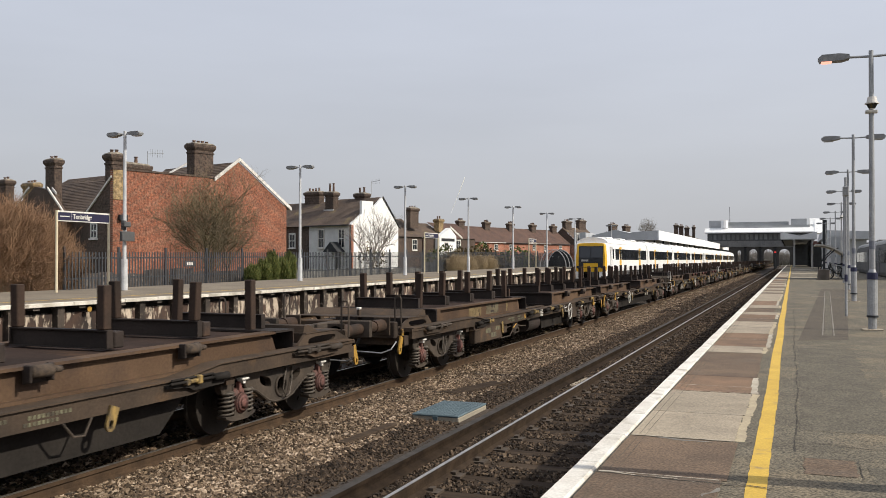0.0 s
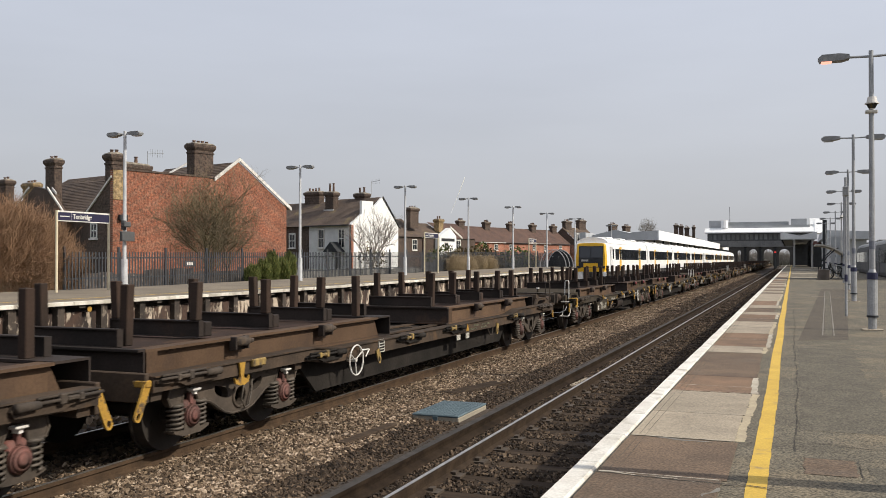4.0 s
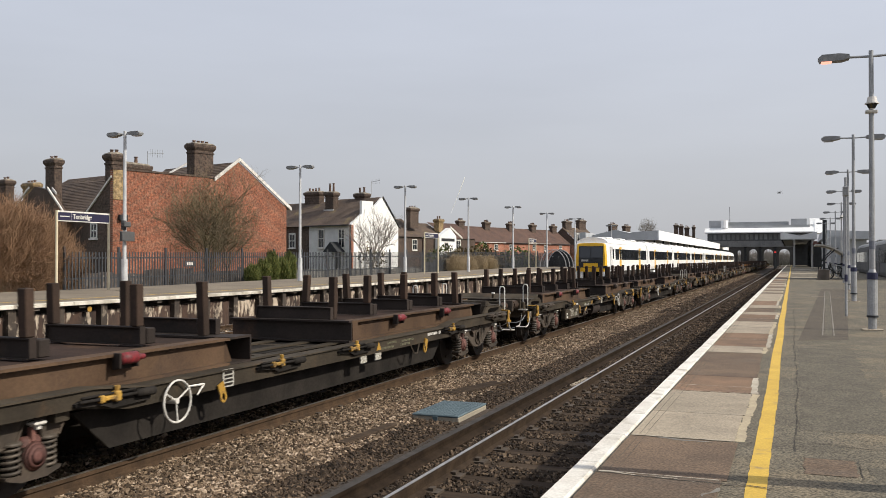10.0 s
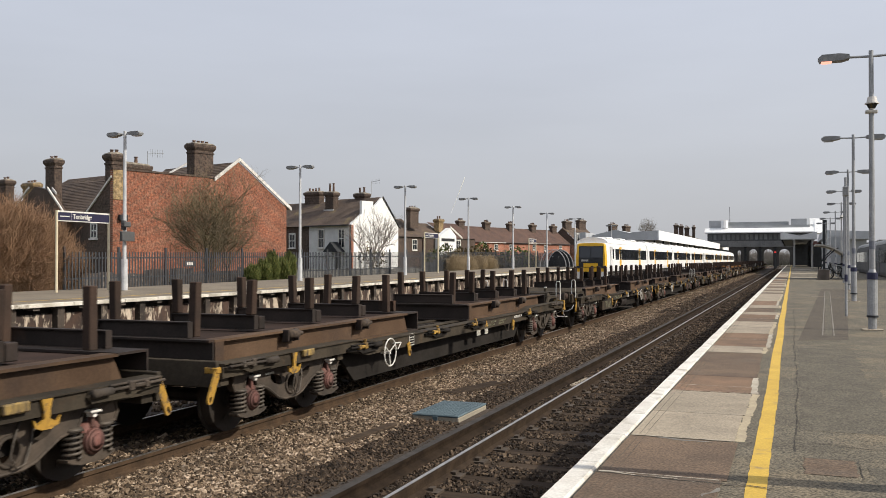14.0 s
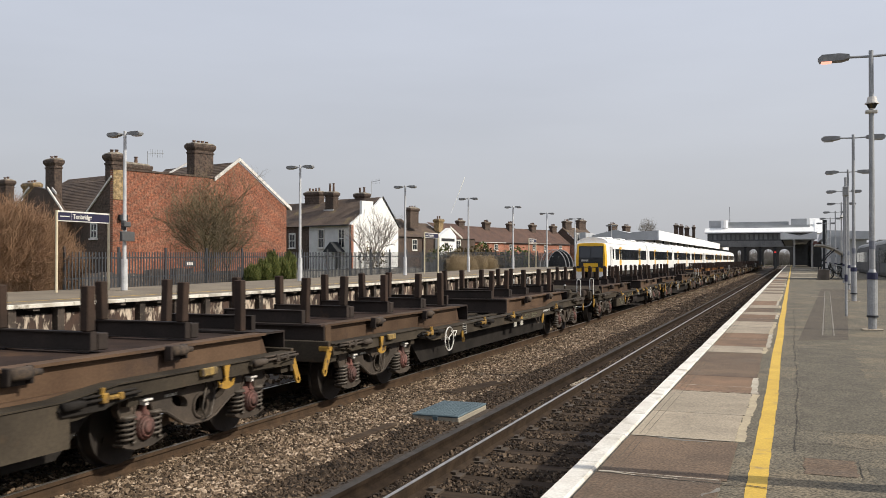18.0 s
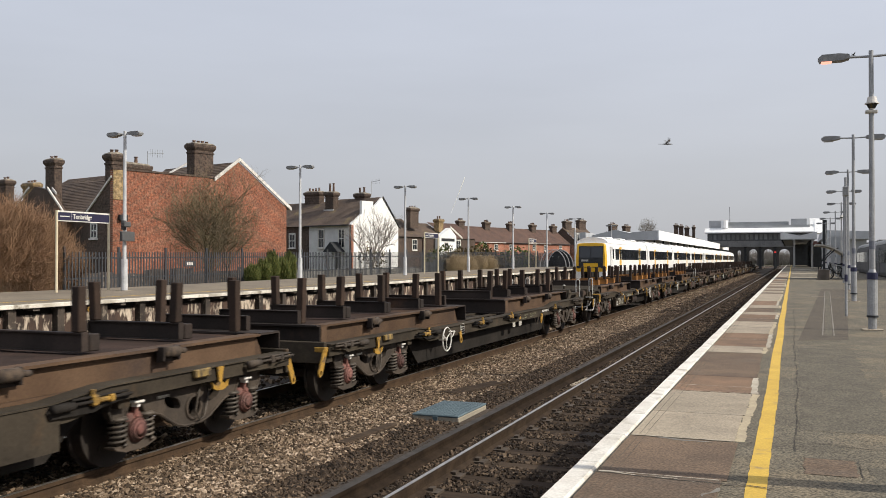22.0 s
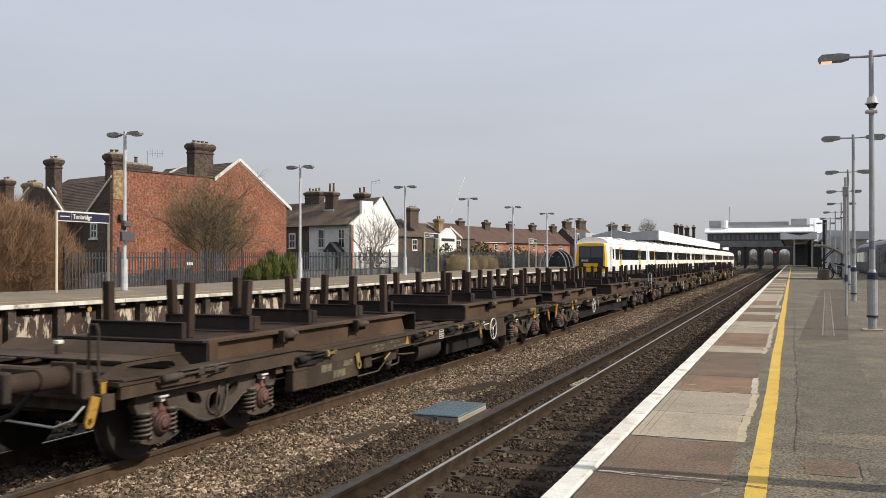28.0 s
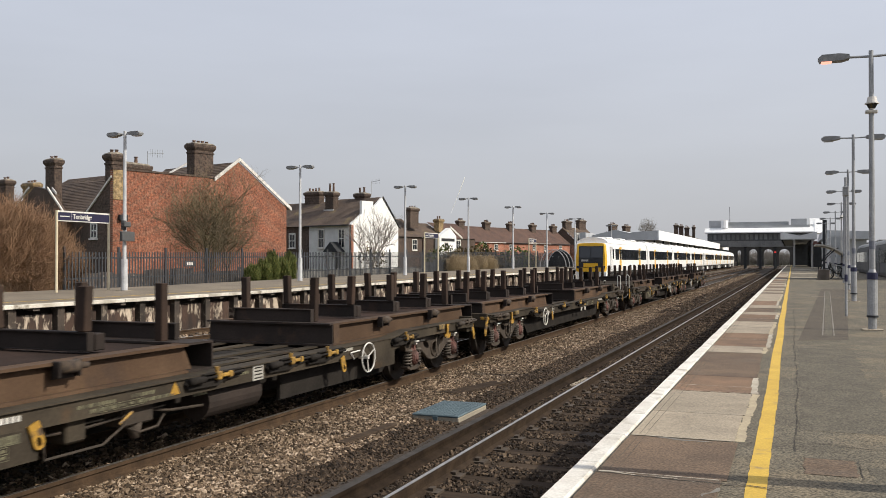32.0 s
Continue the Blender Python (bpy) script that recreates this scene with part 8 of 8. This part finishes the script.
part("pole", rod(bmesh.new(), (0, 0, -2.84), (0, 0, -0.4), 0.05, seg=8), M_LAMP, wb)


def bird(size, material, label):
    """Body along -y to +y (head at +y), with two wings raised in flight."""
    b = thing("bird", pose(0, 0, 0), label, "bird", "birds in flight")
    bm = bmesh.new()
    pts = [(-0.5, 0.02), (-0.3, 0.05), (0.0, 0.09), (0.25, 0.07), (0.4, 0.055), (0.5, 0.01)]
    for (ya, ra), (yb, rb) in zip(pts, pts[1:]):
        rod(bm, (0, ya * size, 0), (0, yb * size, 0), ra * size, rb * size, seg=8)
    part("body", bm, material, b)
    for s in (-1, 1):
        out = [(0.02 * s, -0.05), (0.5 * s, 0.12), (1.05 * s, -0.12), (0.55 * s, -0.12), (0.05 * s, -0.28)]
        bm = plate(bmesh.new(), "z", [(x * size, y * size) for x, y in out], -0.012 * size, 0.012 * size)
        part("wing", bm, material, b, at=pose(0, 0.1 * size, 0.03 * size, 0, -s * 28, 0))
    part("tail", plate(bmesh.new(), "z", [(-0.05 * size, -0.4 * size), (0.05 * size, -0.4 * size), (0.12 * size, -0.72 * size), (-0.12 * size, -0.72 * size)], -0.01 * size, 0.01 * size), material, b)
    return b


BIRD_A = bird(0.17, M_BIRD, "small dark bird crossing the sky")
BIRD_B = bird(0.26, M_BIRD, "dark bird flying with a paler one")
BIRD_C = bird(0.26, M_BIRD_P, "pale grey bird flying beside a darker one")
BIRD_E = bird(0.13, M_BIRD, "small dark bird high over the platform")
BIRD_D = bird(0.36, M_BIRD_P, "larger grey bird flapping past the houses")

# a faint vapour trail low in the sky
tr = bmesh.new()
pa, pb = Vector((-344.8, 905.0, 51.0)), Vector((-328.4, 905.0, 90.5))
for p, w in ((pa, 0.12), (pb, 0.45)):
    for s in (-1, 1):
        tr.verts.new(p + Vector((s * w * 0.8, s * w * 0.8, 0)))
tr.verts.ensure_lookup_table()
tr.faces.new((tr.verts[0], tr.verts[1], tr.verts[3], tr.verts[2]))
flat("vapour_trail", tr, M_CANOPY, "thin white vapour trail low in the sky", "vapour trail")
# pale twigs added as a stand-in for grey haze behind the bridge arches
th = thing("far_thicket", pose(-10.0, 405.0, -1.2), "added mass of pale twigs beyond the bridge, for haze in its arches", "thicket")
part("twig_haze", twig_cloud("twig_haze", 6000, (0, 0, 2.0), (26.0, 4.0, 3.4), 2.2, 0.09, M_TWIG_P, 410), None, th, kind="stuff")

# ---- what moves ----


def fly(ob, rows, top=20.0):
    """Fly a bird through its places, arriving from afar and going on, with beating wings."""
    (ta, pa), (tb, pb), (tc, pc), (td, pd) = rows[0], rows[1], rows[-2], rows[-1]
    va = (Vector(pb) - Vector(pa)) / (tb - ta)
    vb = (Vector(pd) - Vector(pc)) / (td - tc)
    first, last = Vector(pa) - va * ta, Vector(pd) + vb * (32 - td)
    first.z, last.z = max(9.0, min(first.z, 20.0)), max(9.0, min(last.z, top))
    pts = [(0.0, first), (ta - 0.5, Vector(pa) - va * 0.5)] + [(t, Vector(p)) for t, p in rows] + [(td + 0.5, Vector(pd) + vb * 0.5), (32.0, last)]
    keys = []
    for (t, p), (_, q) in zip(pts, pts[1:] + [(0, pts[-1][1] * 2 - pts[-2][1])]):
        d = q - p
        keys.append((t, pose(*p, 0, 0, math.degrees(math.atan2(-d.x, d.y)))))
    walk(ob, keys)
    for w in ob.children:
        if w.name.startswith("wing"):
            at = w.matrix_basis.translation.copy()
            s = 1 if w.data.vertices[1].co.x > 0 else -1
            walk(w, [(k / 12, pose(*at, 0, -s * (12 + 34 * math.sin(k * 1.7)), 0)) for k in range(385)])


def motions():
    fly(BIRD_A, [(10.5, (-7.78, 29.12, 5.13)), (11.0, (-15.17, 26.21, 6.8))])
    fly(BIRD_E, [(6.5, (2.11, 35.09, 8.81)), (6.7, (1.91, 34.47, 9.11)), (6.9, (1.22, 33.66, 9.5)), (7.0, (0.71, 33.13, 9.81))], top=120.0)
    fly(BIRD_B, [(19.5, (-31.4, 35.9, 9.6)), (20.0, (-23.0, 39.2, 9.8)), (20.5, (-16.2, 41.9, 10.2)), (21.0, (-9.3, 44.6, 10.7)), (21.5, (-3.2, 46.9, 11.1))])
    fly(BIRD_C, [(19.5, (-32.7, 36.5, 9.9)), (20.0, (-24.2, 39.8, 10.1)), (20.5, (-17.2, 42.5, 10.3)), (21.0, (-10.0, 45.3, 10.7)), (21.5, (-3.7, 47.8, 11.2))])
    fly(BIRD_D, [(20.5, (-24.5, 22.6, 6.4)), (21.0, (-18.5, 24.9, 5.6)), (21.5, (-12.3, 27.4, 4.9)), (22.0, (-3.9, 30.6, 5.1))])
    ts = [0.5 * i for i in range(65)]
    for ob, y0, turn in WAGONS + CRADLES:
        walk(ob, [(t, pose(X_FREIGHT, y0 - run(t), RAIL, 0, 0, turn)) for t in ts])
    # wheels roll: one row for every 70 degrees
    step, rows = radians(70) * 0.42, [(0.0, 0.0)]
    t = 0.0
    while t < 32.0:
        t = min(32.0, t + step / ((run(t + 0.05) - run(t - 0.05)) / 0.1 if t > 0.05 else 5.55))
        rows.append((t, run(t) / 0.42))
    for ob, y0, turn in WAGONS:
        for bog in ob.children:
            if not bog.name.startswith("bogie"):
                continue
            for wh in bog.children:
                if wh.name.startswith("wheelset"):
                    base = wh.matrix_basis.translation.copy()
                    sgn = 1 if turn == 0 else -1
                    walk(wh, [(tt, pose(*base, math.degrees(sgn * a % (2 * math.pi)))) for tt, a in rows])


motions()
